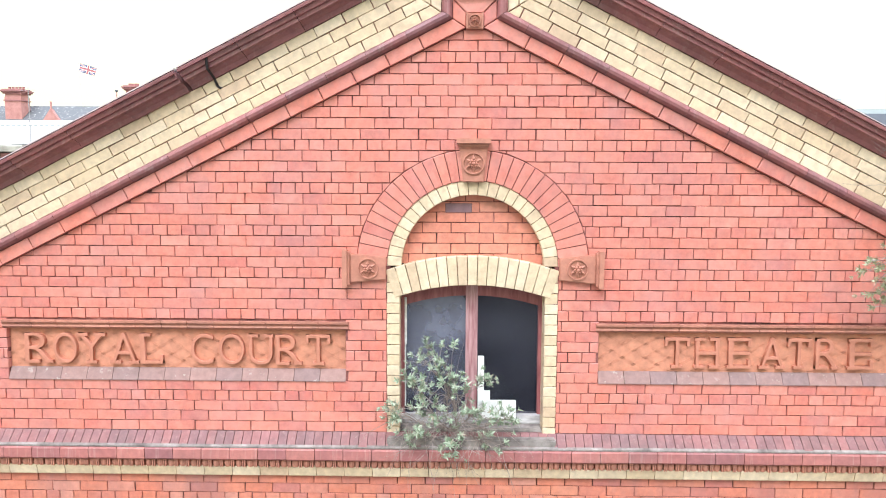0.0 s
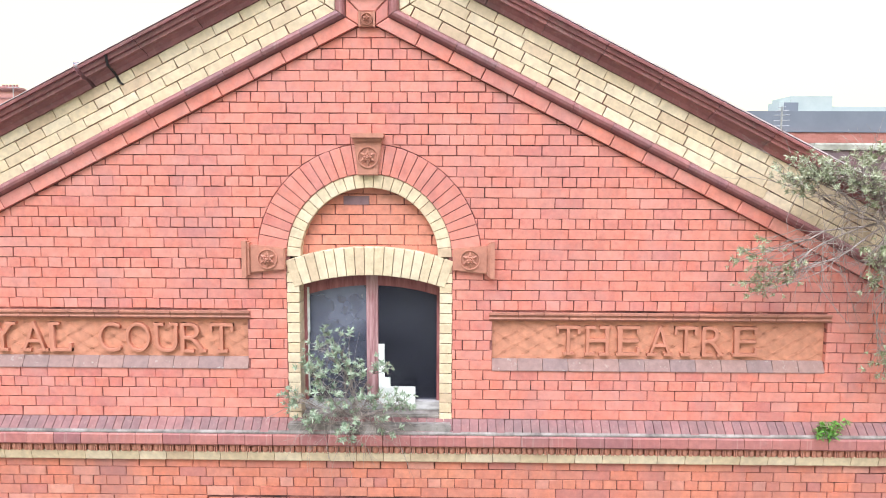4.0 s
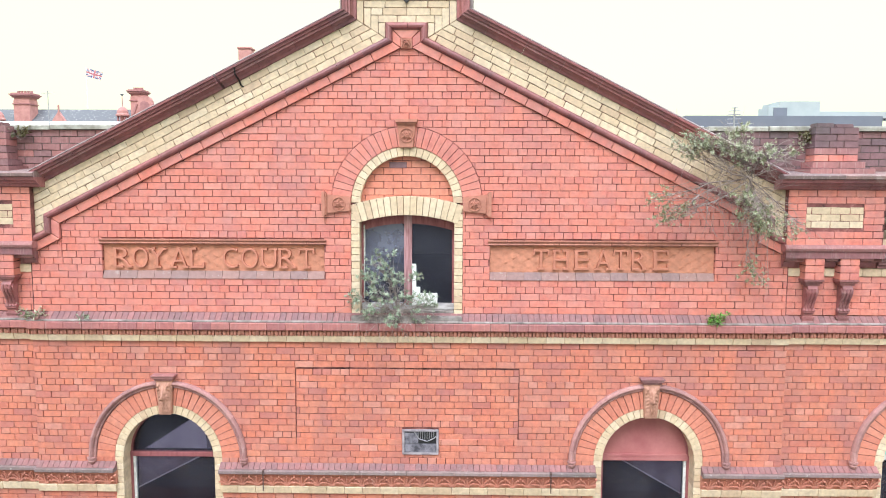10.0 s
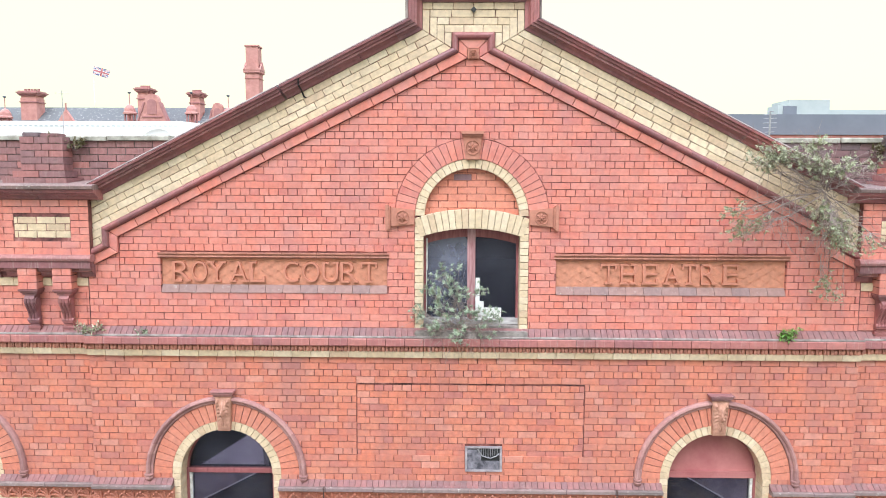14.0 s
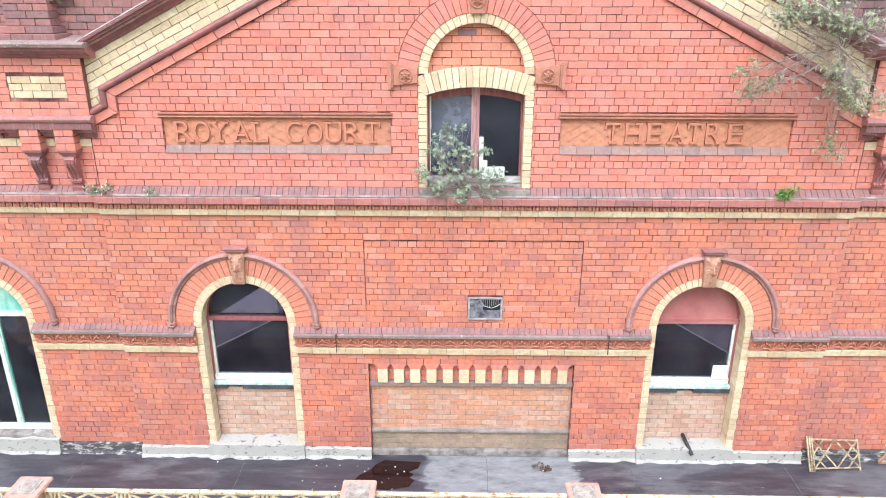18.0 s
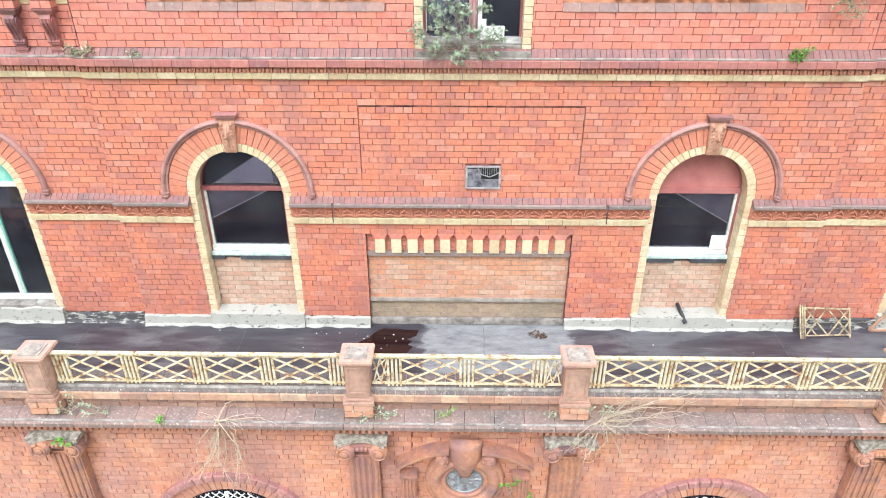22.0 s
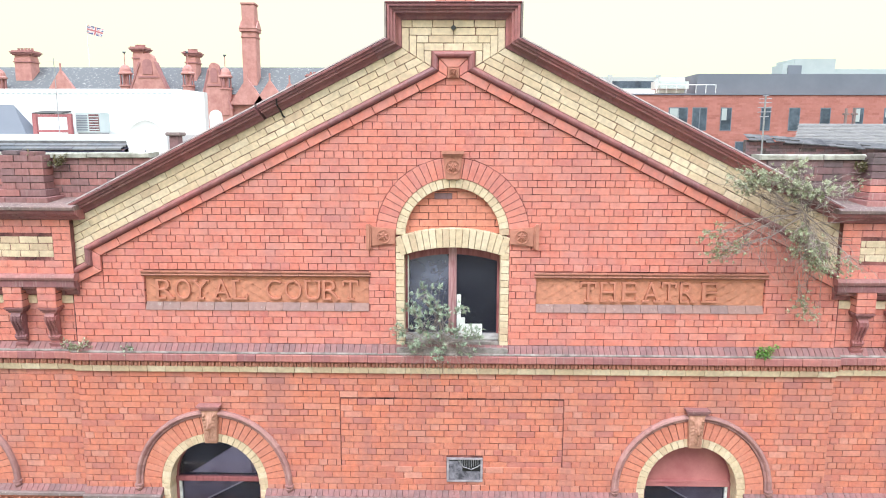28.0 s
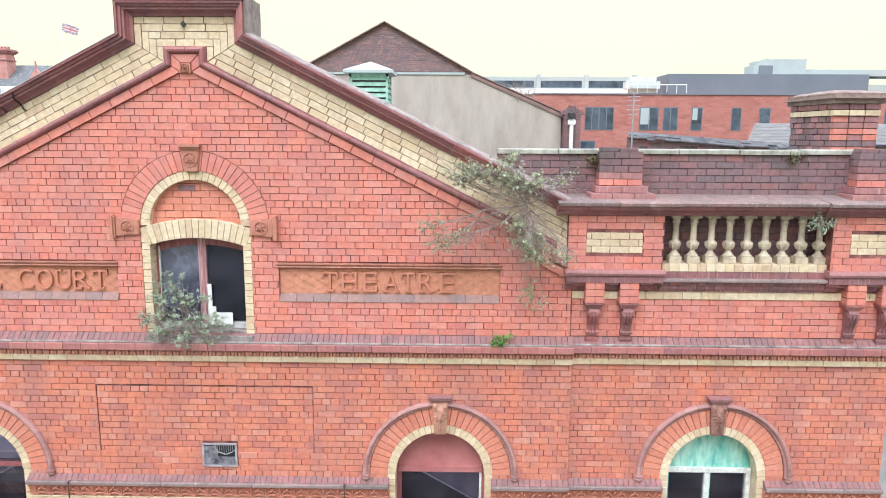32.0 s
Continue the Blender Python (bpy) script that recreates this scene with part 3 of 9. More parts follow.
for j in range(1, 7):
    for p in ribbon(STRAIGHT, 0.2 - 0.0913 * j, 0.2 - 0.0913 * (j - 1), 0.262, 0.13 * (j % 2) + 0.03 * j):
        for s in (-1, 1):
            q = clip(p, s, 0, 4.768)
            for c in ((-s, 0, -4.915), (s * kk, 1, 5.25 + 4.57 * kk + 0.2 * math.hypot(1, kk))):
                q = clip(q, *c) if len(q) > 2 else q
            if len(q) > 2:
                low.append(q)
bricks(cream + low, "yellow", cream_wall, yf=-0.012, depth=0.06, near=(-4.6, 4.6, 5.0, 9), name="cream_brick")

coping = thing("coping_gable", "moulded dark brown terracotta coping along the gable", "coping", kind="structure")
cop = [(0.565, 0.42), (0.565, -0.03), (0.60, -0.045), (0.625, -0.08), (0.632, -0.125), (0.66, -0.125), (0.665, -0.15), (0.70, -0.155), (0.70, -0.185), (0.722, -0.19), (0.732, -0.165), (0.735, 0.42)]
COPED = [(-4.72, rake(4.72)), (-0.07, 7.715), (-0.07, 7.83), (0.07, 7.83), (0.07, 7.715), (4.72, rake(4.72))]
moulding(COPED, [(0.737, -0.172), (0.762, -0.12), (0.785, 0.06), (0.785, 0.42), (0.737, 0.42)], 0.53, plain_material("pale_weathered_coping_top", (0.17, 0.13, 0.12), (0.36, 0.29, 0.255), 7.0, 0.9, 0.4), coping, "weathered_top", 0.004, stagger=0.3)
moulding(COPED, cop, 0.53, M["brown", "object"], coping, "coping_stone", 0.005, stagger=0.3)

# one slipped stone leaves an open joint
for ob in coping.children:
    xs = [v.co.x for v in ob.data.vertices]
    if abs(sum(xs) / len(xs) + 2.45) < 0.24:
        ob.location = (-0.022, -0.012, -0.016)
tagged(part("joint_crack", tube(bmesh.new(), [(-2.165, -0.17, rake(2.165, 0.70)), (-2.17, -0.14, rake(2.17, 0.63)), (-2.15, -0.05, rake(2.15, 0.57)), (-2.13, -0.016, rake(2.13, 0.50)), (-2.10, -0.014, rake(2.10, 0.47))], 0.011, 6), plain_material("black_joint", (0.012, 0.01, 0.01), (0.03, 0.025, 0.025)), coping, "open black joint"), kind="structure")

# ---- string course between gable and storey below ----
def string_course(name, x0, x1, back, label):
    ob = thing(name, label, "string course", kind="structure")
    y = back
    run_pieces([(y + 0.03, 4.277), (y - 0.002, 4.277), (y - 0.105, 4.178), (y - 0.105, 4.16), (y + 0.03, 4.16)], x0, x1, 0.078, "plum", ob, "weathering_brick")
    part("cement_line", run([(y - 0.092, 4.192), (y - 0.108, 4.178), (y - 0.108, 4.166), (y - 0.092, 4.166)], x0, x1), CEMENT, ob, "line of grey cement and moss")
    run_pieces([(y + 0.03, 4.16), (y - 0.105, 4.16), (y - 0.118, 4.148), (y - 0.12, 4.07), (y - 0.108, 4.055), (y + 0.03, 4.055)], x0, x1, 0.245, "maroon", ob, "bullnose_brick")
    bm = run([(y + 0.03, 4.056), (y - 0.045, 4.056), (y - 0.02, 3.978), (y + 0.03, 3.978)], x0, x1)
    n = round((x1 - x0) / 0.099)
    w = (x1 - x0) / n
    for i in range(n):
        c = x0 + w * (i + 0.5)
        lathe(bm, [(0.010, -0.040), (0.028, -0.03), (0.034, -0.003), (0.031, 0.022), (0.015, 0.04)], (c, y - 0.05, 4.014), 9)
        for d in (-0.041, 0.041):
            slab(bm, [(c + d - 0.007, 4.05), (c + d - 0.004, 3.982), (c + d + 0.004, 3.982), (c + d + 0.007, 4.05)], y - 0.085, y - 0.03)
        slab(bm, [(c + w / 2 - 0.006, 4.05), (c + w / 2, 3.985), (c + w / 2 + 0.006, 4.05)], y - 0.075, y - 0.03)
    tagged(part("egg_and_dart", bm, M["terra", "island"], ob, "carved egg and dart moulding"), kind="stuff")
    run_pieces([(y + 0.03, 3.98), (y - 0.058, 3.98), (y - 0.062, 3.974), (y - 0.045, 3.897), (y - 0.04, 3.89), (y + 0.03, 3.89)], x0, x1, 0.245, "yellow", ob, "cream_brick")
    return ob


string_course("trim_string_centre", -5.03, 5.03, 0.0, "projecting plum brick string course with egg and dart and cream course")
string_course("trim_string_east", 5.035, 9.36, 0.06, "set-back plum brick string course with cream course below")
string_course("trim_string_west", -9.0, -5.035, 0.06, "set-back plum brick string course with cream course below")

# ---- the storey below: centre bay and two set-back bays ----
AC, AR = 2.27, 0.73       # arches of the lower windows: springing and outer radius of the cream ring
LC = 3.25                 # their centres, from the middle
DC = 7.05                 # centres of the arches of the side bays
RO = 0.70


def bay_half(cx, s, edge, top, foot):
    """Half of a wall with an arched opening at cx, on the side s, out to the edge."""
    return [(cx + s * RO, foot), (edge, foot), (edge, top), (cx, top)] + [(cx + s * RO * math.cos(radians(90 - a)), AC + RO * math.sin(radians(90 - a))) for a in range(0, 91, 7)]


polys = []
for s in (-1, 1):
    polys += [bay_half(s * LC, 1, s * LC + (1.75 if s < 0 else 1.78), 3.9, 0.0), bay_half(s * LC, -1, s * LC - (1.78 if s < 0 else 1.75), 3.9, 0.0)]
polys += [[(-1.5, 1.62), (1.5, 1.62), (1.5, 2.53), (-1.5, 2.53)], [(-1.5, 3.52), (1.5, 3.52), (1.5, 3.9), (-1.5, 3.9)]]
storey_wall = wall("wall_storey_centre", polys, 0.012, 0.42, MORTAR, "red brick wall with two arched windows and a recessed panel")
inner_wall = wall("wall_recess", [[(-1.5, 2.53), (1.5, 2.53), (1.5, 3.52), (-1.5, 3.52)]], 0.021, 0.42, MORTAR, "shallow recessed red brick panel with a vent")
niche_wall = wall("wall_niche", [[(-1.5, 0.0), (1.5, 0.0), (1.5, 1.62), (-1.5, 1.62)]], 0.093, 0.42, MORTAR_BUFF, "niche bricked up with mixed salvaged bricks")
hole_list = [(-0.065, 0.425, 2.36, 2.53), (-LC - AR, -LC + AR, -1, AC), (LC - AR, LC + AR, -1, AC), (-1.5, 1.5, 2.53, 3.52), (-1.5, 1.5, -1, 1.62), (-5.1, 5.1, 1.795, 2.21)]
ring_list = [(-LC, AC, 1.02), (LC, AC, 1.02)]
storey = courses(-5.03, 5.03, 2.205, 3.892, 0.09, holes=hole_list, discs=ring_list, header_at=0)
bricks(storey, "rust", storey_wall, near=(-2.6, 2.6, 2.2, 3.9))
storey_foot = thing("wall_storey_foot", "red brick piers between the terrace windows", "wall", kind="structure")
bricks(courses(-5.03, 5.03, 0.17, 1.797, 0.04, holes=hole_list, header_at=2), "rust", storey_foot, near=(-3, 3, 0.2, 1.8))
bricks(courses(-1.497, 1.497, 2.54, 3.515, 0.02, holes=[(-0.065, 0.425, 2.36, 2.69)], header_at=2), "rust", inner_wall, yf=0.011, depth=0.05, near=(-1.5, 1.5, 2.5, 3.6))
bricks(courses(-1.497, 1.497, 0.44, 1.225, 0.05, header_at=None, course=0.085, pitch=0.236), "stock", niche_wall, yf=0.086, depth=0.05, near=(-1.5, 1.5, 0.4, 1.3), uneven=0.005, joint=0.010)
bricks(courses(-1.497, 1.497, 0.11, 0.44, 0.05, header_at=None, course=0.085, pitch=0.236), "mossy", niche_wall, yf=0.086, depth=0.05, near=(-1.5, 1.5, 0.1, 0.45), uneven=0.005, joint=0.010)
bricks(courses(-1.497, 1.497, 1.30, 1.62, 0.05, header_at=None), "red", niche_wall, yf=0.088, depth=0.05, name="back_brick")

for s, nm in ((1, "east"), (-1, "west")):
    far = 9.36 if s > 0 else 9.0
    polys = [bay_half(s * DC, s, s * far, 3.9, 0.0), bay_half(s * DC, -s, s * 5.03, 3.9, 0.0)]
    w = wall("wall_side_" + nm, polys, 0.069, 0.42, MORTAR, "set-back red brick side bay with an arched doorway")
    lo, hi = sorted((s * 5.032, s * far))
    hl = [(s * DC - AR, s * DC + AR, -1, AC), (-20, 20, 1.795, 2.21)]
    bricks(courses(lo, hi, 2.205, 3.892, 0.13, holes=hl, discs=[(s * DC, AC, 1.02)], header_at=0), "rust", w, yf=0.06, near=(lo, hi, 2.2, 3.9), most=250)
    bricks(courses(lo, hi, 0.17, 1.797, 0.0, holes=hl, header_at=2), "rust", w, yf=0.06, name="pier_brick", near=(lo, hi, 0.2, 1.8), most=200)


# carved string course at the springing of the lower arches
def leaf_string(name, x0, x1, y, label):
    ob = thing(name, label, "string course", kind="structure")
    run_pieces([(y + 0.03, 2.212), (y - 0.002, 2.212), (y - 0.075, 2.15), (y - 0.075, 2.13), (y + 0.03, 2.13)], x0, x1, 0.078, "plum", ob, "weathering_brick")
    run_pieces([(y + 0.03, 2.135), (y - 0.105, 2.146), (y - 0.12, 2.135), (y - 0.12, 2.098), (y - 0.10, 2.085), (y + 0.03, 2.085)], x0, x1, 0.61, "stone", ob, "ledge_stone", label="grey weathered ledge stone")
    bm = run([(y + 0.03, 2.086), (y - 0.085, 2.086), (y - 0.05, 2.03), (y - 0.025, 1.9), (y + 0.03, 1.9)], x0, x1)
    n = max(1, round((x1 - x0) / 0.2))
    w = (x1 - x0) / n
    for i in range(n):
        c = x0 + w * (i + 0.5)
        for k, (dx, lean) in enumerate(((0, 0), (-0.035, -0.5), (0.035, 0.5), (-0.06, -0.95), (0.06, 0.95))):
            L = (0.145, 0.13, 0.13, 0.10, 0.10)[k]
            pts = []
            for j in range(5):
                f = j / 4
                pts.append((c + dx * 0.35 + math.sin(lean) * L * f * (0.5 + 0.5 * f), y - 0.035 - 0.045 * f * f - 0.01, 1.912 + math.cos(lean * (0.4 + 0.6 * f)) * L * f))
            tube(bm, pts, 0.015, 5, 0.75)
        lathe(bm, [(0.004, -0.018), (0.016, -0.01), (0.019, 0.0), (0.014, 0.014), (0.004, 0.02)], (c + w / 2, y - 0.075, 2.04), 7)
        tube(bm, [(c + w / 2, y - 0.03, 1.91), (c + w / 2, y - 0.06, 2.03)], 0.008, 5)
    tagged(part("palmette_frieze", bm, M["frieze", "island"], ob, "red terracotta frieze of carved palmettes", smooth=False), kind="stuff")
    run_pieces([(y + 0.03, 1.9), (y - 0.05, 1.9), (y - 0.054, 1.894), (y - 0.04, 1.803), (y - 0.036, 1.797), (y + 0.03, 1.797)], x0, x1, 0.245, "yellow", ob, "cream_brick")


leaf_string("trim_frieze_centre", -LC + AR - 0.02, LC - AR + 0.02, 0.0, "carved red terracotta frieze with ledge and cream course")
for s, nm in ((1, "east"), (-1, "west")):
    a, b = sorted((s * (LC + AR - 0.02), s * 5.03))
    leaf_string("trim_frieze_inner_" + nm, a, b, 0.0, "carved red terracotta frieze with ledge and cream course")
    a, b = sorted((s * 5.035, s * (DC - AR + 0.02)))
    leaf_string("trim_frieze_side_" + nm, a, b, 0.06, "carved red terracotta frieze with ledge and cream course")
    a, b = sorted((s * (DC + AR - 0.02), s * (9.36 if s > 0 else 9.0)))
    leaf_string("trim_frieze_outer_" + nm, a, b, 0.06, "carved red terracotta frieze with ledge and cream course")


# ---- arches of the lower openings ----
def arched_surround(name, cx, y, label):
    ob = thing(name, label, "arch surround", "arched surrounds", kind="structure")
    for poly in ring(cx, AC, AR, 0.98, 0, 180, 29):
        bv, bf = block(inset(poly, 0.004), y - 0.003, y + 0.1)
        from_data("arch_brick", bv, bf, M["arch", "object"], ob)
    for poly in ring(cx, AC, 0.612, AR + 0.003, 0, 180, 25):
        bv, bf = block(inset(poly, 0.002), y + 0.003, y + 0.24)
        from_data("cream_voussoir", bv, bf, M["yellow", "object"], ob)
    n = round((AC - 0.17) / 0.0903)
    h = (AC - 0.17) / n
    quoins = {}
    for k in range(n):
        for s in (-1, 1):
            w = 0.105 if k % 2 else 0.118
            if (s, k % 2) not in quoins:
                me = bpy.data.meshes.new("quoin")
                bv, bf = block([(s * 0.625, -h / 2 + 0.003), (s * (0.625 + w), -h / 2 + 0.003), (s * (0.625 + w), h / 2 - 0.003), (s * 0.625, h / 2 - 0.003)][::s], 0.0, 0.24)
                me.from_pydata(bv, [], bf)
                me.materials.append(M["yellow", "object"])
                quoins[s, k % 2] = me
            q = new("quoin", quoins[s, k % 2])
            q.location = (cx, y + 0.004 + rng.uniform(-0.002, 0.002), 0.17 + h * (k + 0.5))
            q.parent = ob
    prof = [(0.985, 0.02), (0.985, -0.02), (1.0, -0.03), (1.012, -0.025), (1.022, -0.05), (1.042, -0.066), (1.064, -0.06), (1.078, -0.035), (1.08, 0.02)]
    path = [(cx - math.cos(radians(180 * i / 22)), AC - 0.04 * (i in (0, 22)) + math.sin(radians(180 * i / 22))) for i in range(23)]
    path = [(cx + (p[0] - cx), p[1]) for p in path]
    for (p, q) in zip(path, path[1:]):
        bm = bmesh.new()
        n = len(prof)
        ends = []
        for e in (p, q):
            dx, dz = e[0] - cx, e[1] - AC
            L = math.hypot(dx, dz)
            ends.append([bm.verts.new((cx + dx / L * o, y + d, (AC if L > 0.999 else AC) + dz / L * o)) for o, d in prof])
        bm.faces.new(ends[0])
        bm.faces.new(ends[1][::-1])
        for i in range(n):
            bm.faces.new((ends[0][i], ends[0][(i + 1) % n], ends[1][(i + 1) % n], ends[1][i]))
        part("hood_stone", bm, M["hood", "object"], ob)
    for s in (-1, 1):
        bm = bmesh.new()
        lathe(bm, [(0.02, -0.075), (0.04, -0.06), (0.055, -0.03), (0.045, -0.015), (0.06, 0.0), (0.06, 0.02)], (cx + s * 1.035, y - 0.025, AC - 0.01), 10)
        part("hood_stop", bm, M["hood", "object"], ob, "small moulded label stop")
    return ob


for cx, y, nm in ((-LC, 0, "window_surround_west"), (LC, 0, "window_surround_east"), (-DC, 0.06, "doorway_surround_west"), (DC, 0.06, "doorway_surround_east")):
    arched_surround("trim_" + nm, cx, y, "round arch of red voussoirs with cream inner ring and plum hood")


KEY_STONE = plain_material("worn_buff_terracotta", (0.37, 0.18, 0.12), (0.56, 0.31, 0.22), 16.0, 0.75, 0.5, 60.0)


def mask_relief(u, v):
    """Height of the carved mask; u across from -1 to 1, v up from 0 to 1."""
    def hump(cu, cv, ru, rv, h):
        d = ((u - cu) / ru) ** 2 + ((v - cv) / rv) ** 2
        return h * math.exp(-d * 1.6)
    a = abs(u)
    z = hump(0, 0.56, 0.50, 0.26, 0.042) + hump(0, 0.53, 0.11, 0.10, 0.026) + hump(0, 0.60, 0.07, 0.10, 0.012)
    z -= hump(0, 0.425, 0.22, 0.022, 0.012)
    z += hump(0, 0.385, 0.17, 0.03, 0.012)
    for s in (-1, 1):
        z -= hump(s * 0.24, 0.605, 0.16, 0.035, 0.016)
        z += hump(s * 0.25, 0.655, 0.2, 0.02, 0.008)
        z += hump(s * 0.62, 0.88, 0.22, 0.07, 0.030)
    z += 0.014 * math.exp(-((v - 0.78) / 0.07) ** 2) * (0.6 + 0.4 * math.cos(u * 16))
    z += 0.016 * math.exp(-((a - 0.62) / 0.2) ** 2) * math.exp(-((v - 0.55) / 0.28) ** 2) * (0.6 + 0.5 * math.sin(v * 60 + a * 9))
    z += 0.018 * math.exp(-((v - 0.25) / 0.1) ** 2) * math.exp(-(u / 0.5) ** 2) * (0.6 + 0.4 * math.cos(u * 18))
    return z


def keystone_head(cx, y, stone, label):
    """A tapering keystone carved with a mask, under a small cap."""
    ob = thing("keystone", label, "keystone", "carved keystones", at=(cx, y, AC + 0.62))
    bm = bmesh.new()
    slab(bm, [(-0.08, 0.0), (0.08, 0.0), (0.112, 0.47), (-0.112, 0.47)], -0.06, 0.05)
    part("block", bm, stone, ob)
    nu, nv = 22, 34
    bm = bmesh.new()
    grid = []
    for j in range(nv + 1):
        v = j / nv
        w = 0.078 + 0.031 * v
        edge_v = min(1.0, v * 12, (1 - v) * 12)
        grid.append([bm.verts.new((w * (2 * i / nu - 1), -0.0605 - (0.014 + 1.9 * mask_relief(2 * i / nu - 1, v)) * min(edge_v, i * 1.0, (nu - i) * 1.0, 1.0), 0.004 + 0.462 * v)) for i in range(nu + 1)])
    for p, q in zip(grid, grid[1:]):
        for i in range(nu):
            bm.faces.new((p[i], p[i + 1], q[i + 1], q[i]))
    part("mask", bm, stone, ob, "worn carved mask", smooth=True)
    bm = boxes((-0.125, 0.125, -0.09, 0.05, 0.47, 0.50), (-0.145, 0.145, -0.115, 0.05, 0.50, 0.53), (-0.16, 0.16, -0.13, 0.05, 0.53, 0.55), bev=0.006)
    part("cap", bm, M["blush", "object"], ob, "moulded plum cap")
    return ob


KEY_DARK = plain_material("sooty_brown_terracotta", (0.22, 0.11, 0.09), (0.35, 0.18, 0.14), 16.0, 0.75, 0.5, 60.0)
key = keystone_head(-LC, 0, KEY_STONE, "buff terracotta keystone carved with a leafy mask")
copy_thing(key, pose(LC, 0, AC + 0.62))
key = keystone_head(DC, 0.06, KEY_DARK, "sooty brown terracotta keystone carved with a leafy mask")
copy_thing(key, pose(-DC, 0.06, AC + 0.62))


# ---- more materials ----
WOOD_RED = plain_material("faded_maroon_paint", (0.20, 0.055, 0.06), (0.36, 0.13, 0.13), 30.0, 0.6, 0.5, 90.0, stretch=(1, 1, 0.12))
WOOD_GREY = plain_material("weathered_grey_paint", (0.28, 0.26, 0.27), (0.60, 0.58, 0.57), 12.0, 0.75, 0.5, 60.0, lo=0.35, hi=0.6, stretch=(0.3, 1, 1))
WOOD_PINK = plain_material("maroon_paint_worn_pink", (0.27, 0.10, 0.11), (0.56, 0.34, 0.34), 24.0, 0.65, 0.5, 90.0, lo=0.35, hi=0.62, stretch=(1, 1, 0.10))
WOOD_WHITE = plain_material("flaking_white_paint", (0.50, 0.50, 0.47), (0.80, 0.80, 0.76), 14.0, 0.6, 0.3)
WOOD_TEAL = plain_material("pale_teal_paint", (0.34, 0.44, 0.42), (0.66, 0.71, 0.68), 12.0, 0.6, 0.3)
BOARD_MAROON = plain_material("maroon_board", (0.36, 0.12, 0.12), (0.47, 0.19, 0.18), 2.6, 0.55, 0.25, 18.0)
BOARD_GREEN = plain_material("streaked_turquoise_board", (0.10, 0.42, 0.36), (0.50, 0.74, 0.63), 5.0, 0.6, 0.2, 30.0, lo=0.38, hi=0.62, stretch=(1, 1, 0.35))
WHITE_CARD = plain_material("white_board", (0.72, 0.72, 0.68), (0.82, 0.82, 0.78), 6.0, 0.7)
BLACK_PIPE = plain_material("black_plastic", (0.015, 0.015, 0.017), (0.03, 0.03, 0.03), 9.0, 0.45)
# near-black plum: the shade of unlit rooms is put into the colour
DARK = plain_material("shade_dark_interior", (0.034, 0.030, 0.050), (0.058, 0.050, 0.078), 3.0, 0.9)
# greys of the painted window reflections, also used for steps and leading
GREY_PANEL = plain_material("grey_reflection_and_step", (0.22, 0.195, 0.21), (0.40, 0.36, 0.38), 3.0, 0.8)
PALE_PANEL = plain_material("pale_reflection_and_leading", (0.45, 0.43, 0.45), (0.85, 0.82, 0.83), 2.4, 0.8)
STEEL = plain_material("grey_galvanised_steel", (0.28, 0.28, 0.29), (0.42, 0.41, 0.41), 12.0, 0.5, 0.2, metal=0.6)
SLATE = piece_material("slate", [(0.09, 0.10, 0.11), (0.13, 0.14, 0.15), (0.16, 0.16, 0.16), (0.11, 0.11, 0.12)], "island", (0.28, 0.26, 0.22), 0.3, 0.6)
SLATE_EDGE = plain_material("blue_black_slate_edge", (0.035, 0.04, 0.05), (0.09, 0.095, 0.11), 8.0, 0.6)
SLATE_PALE = piece_material("pale_weathered_slate", [(0.15, 0.148, 0.14), (0.20, 0.195, 0.18), (0.175, 0.172, 0.165), (0.23, 0.222, 0.205)], "island", (0.16, 0.15, 0.14), 0.3, 0.8)
SIGN = piece_material("buff_terracotta_panel", [(0.57, 0.25, 0.15), (0.61, 0.275, 0.17)], "island", (0.46, 0.18, 0.12), 0.22, 0.7, stain_scale=2.2, pale=0.1)
LETTER = plain_material("terracotta_letter", (0.46, 0.185, 0.115), (0.55, 0.225, 0.145), 9.0, 0.7, 0.4)
CARVED = plain_material("worn_brown_carving", (0.40, 0.17, 0.115), (0.52, 0.23, 0.155), 14.0, 0.7, 0.5)


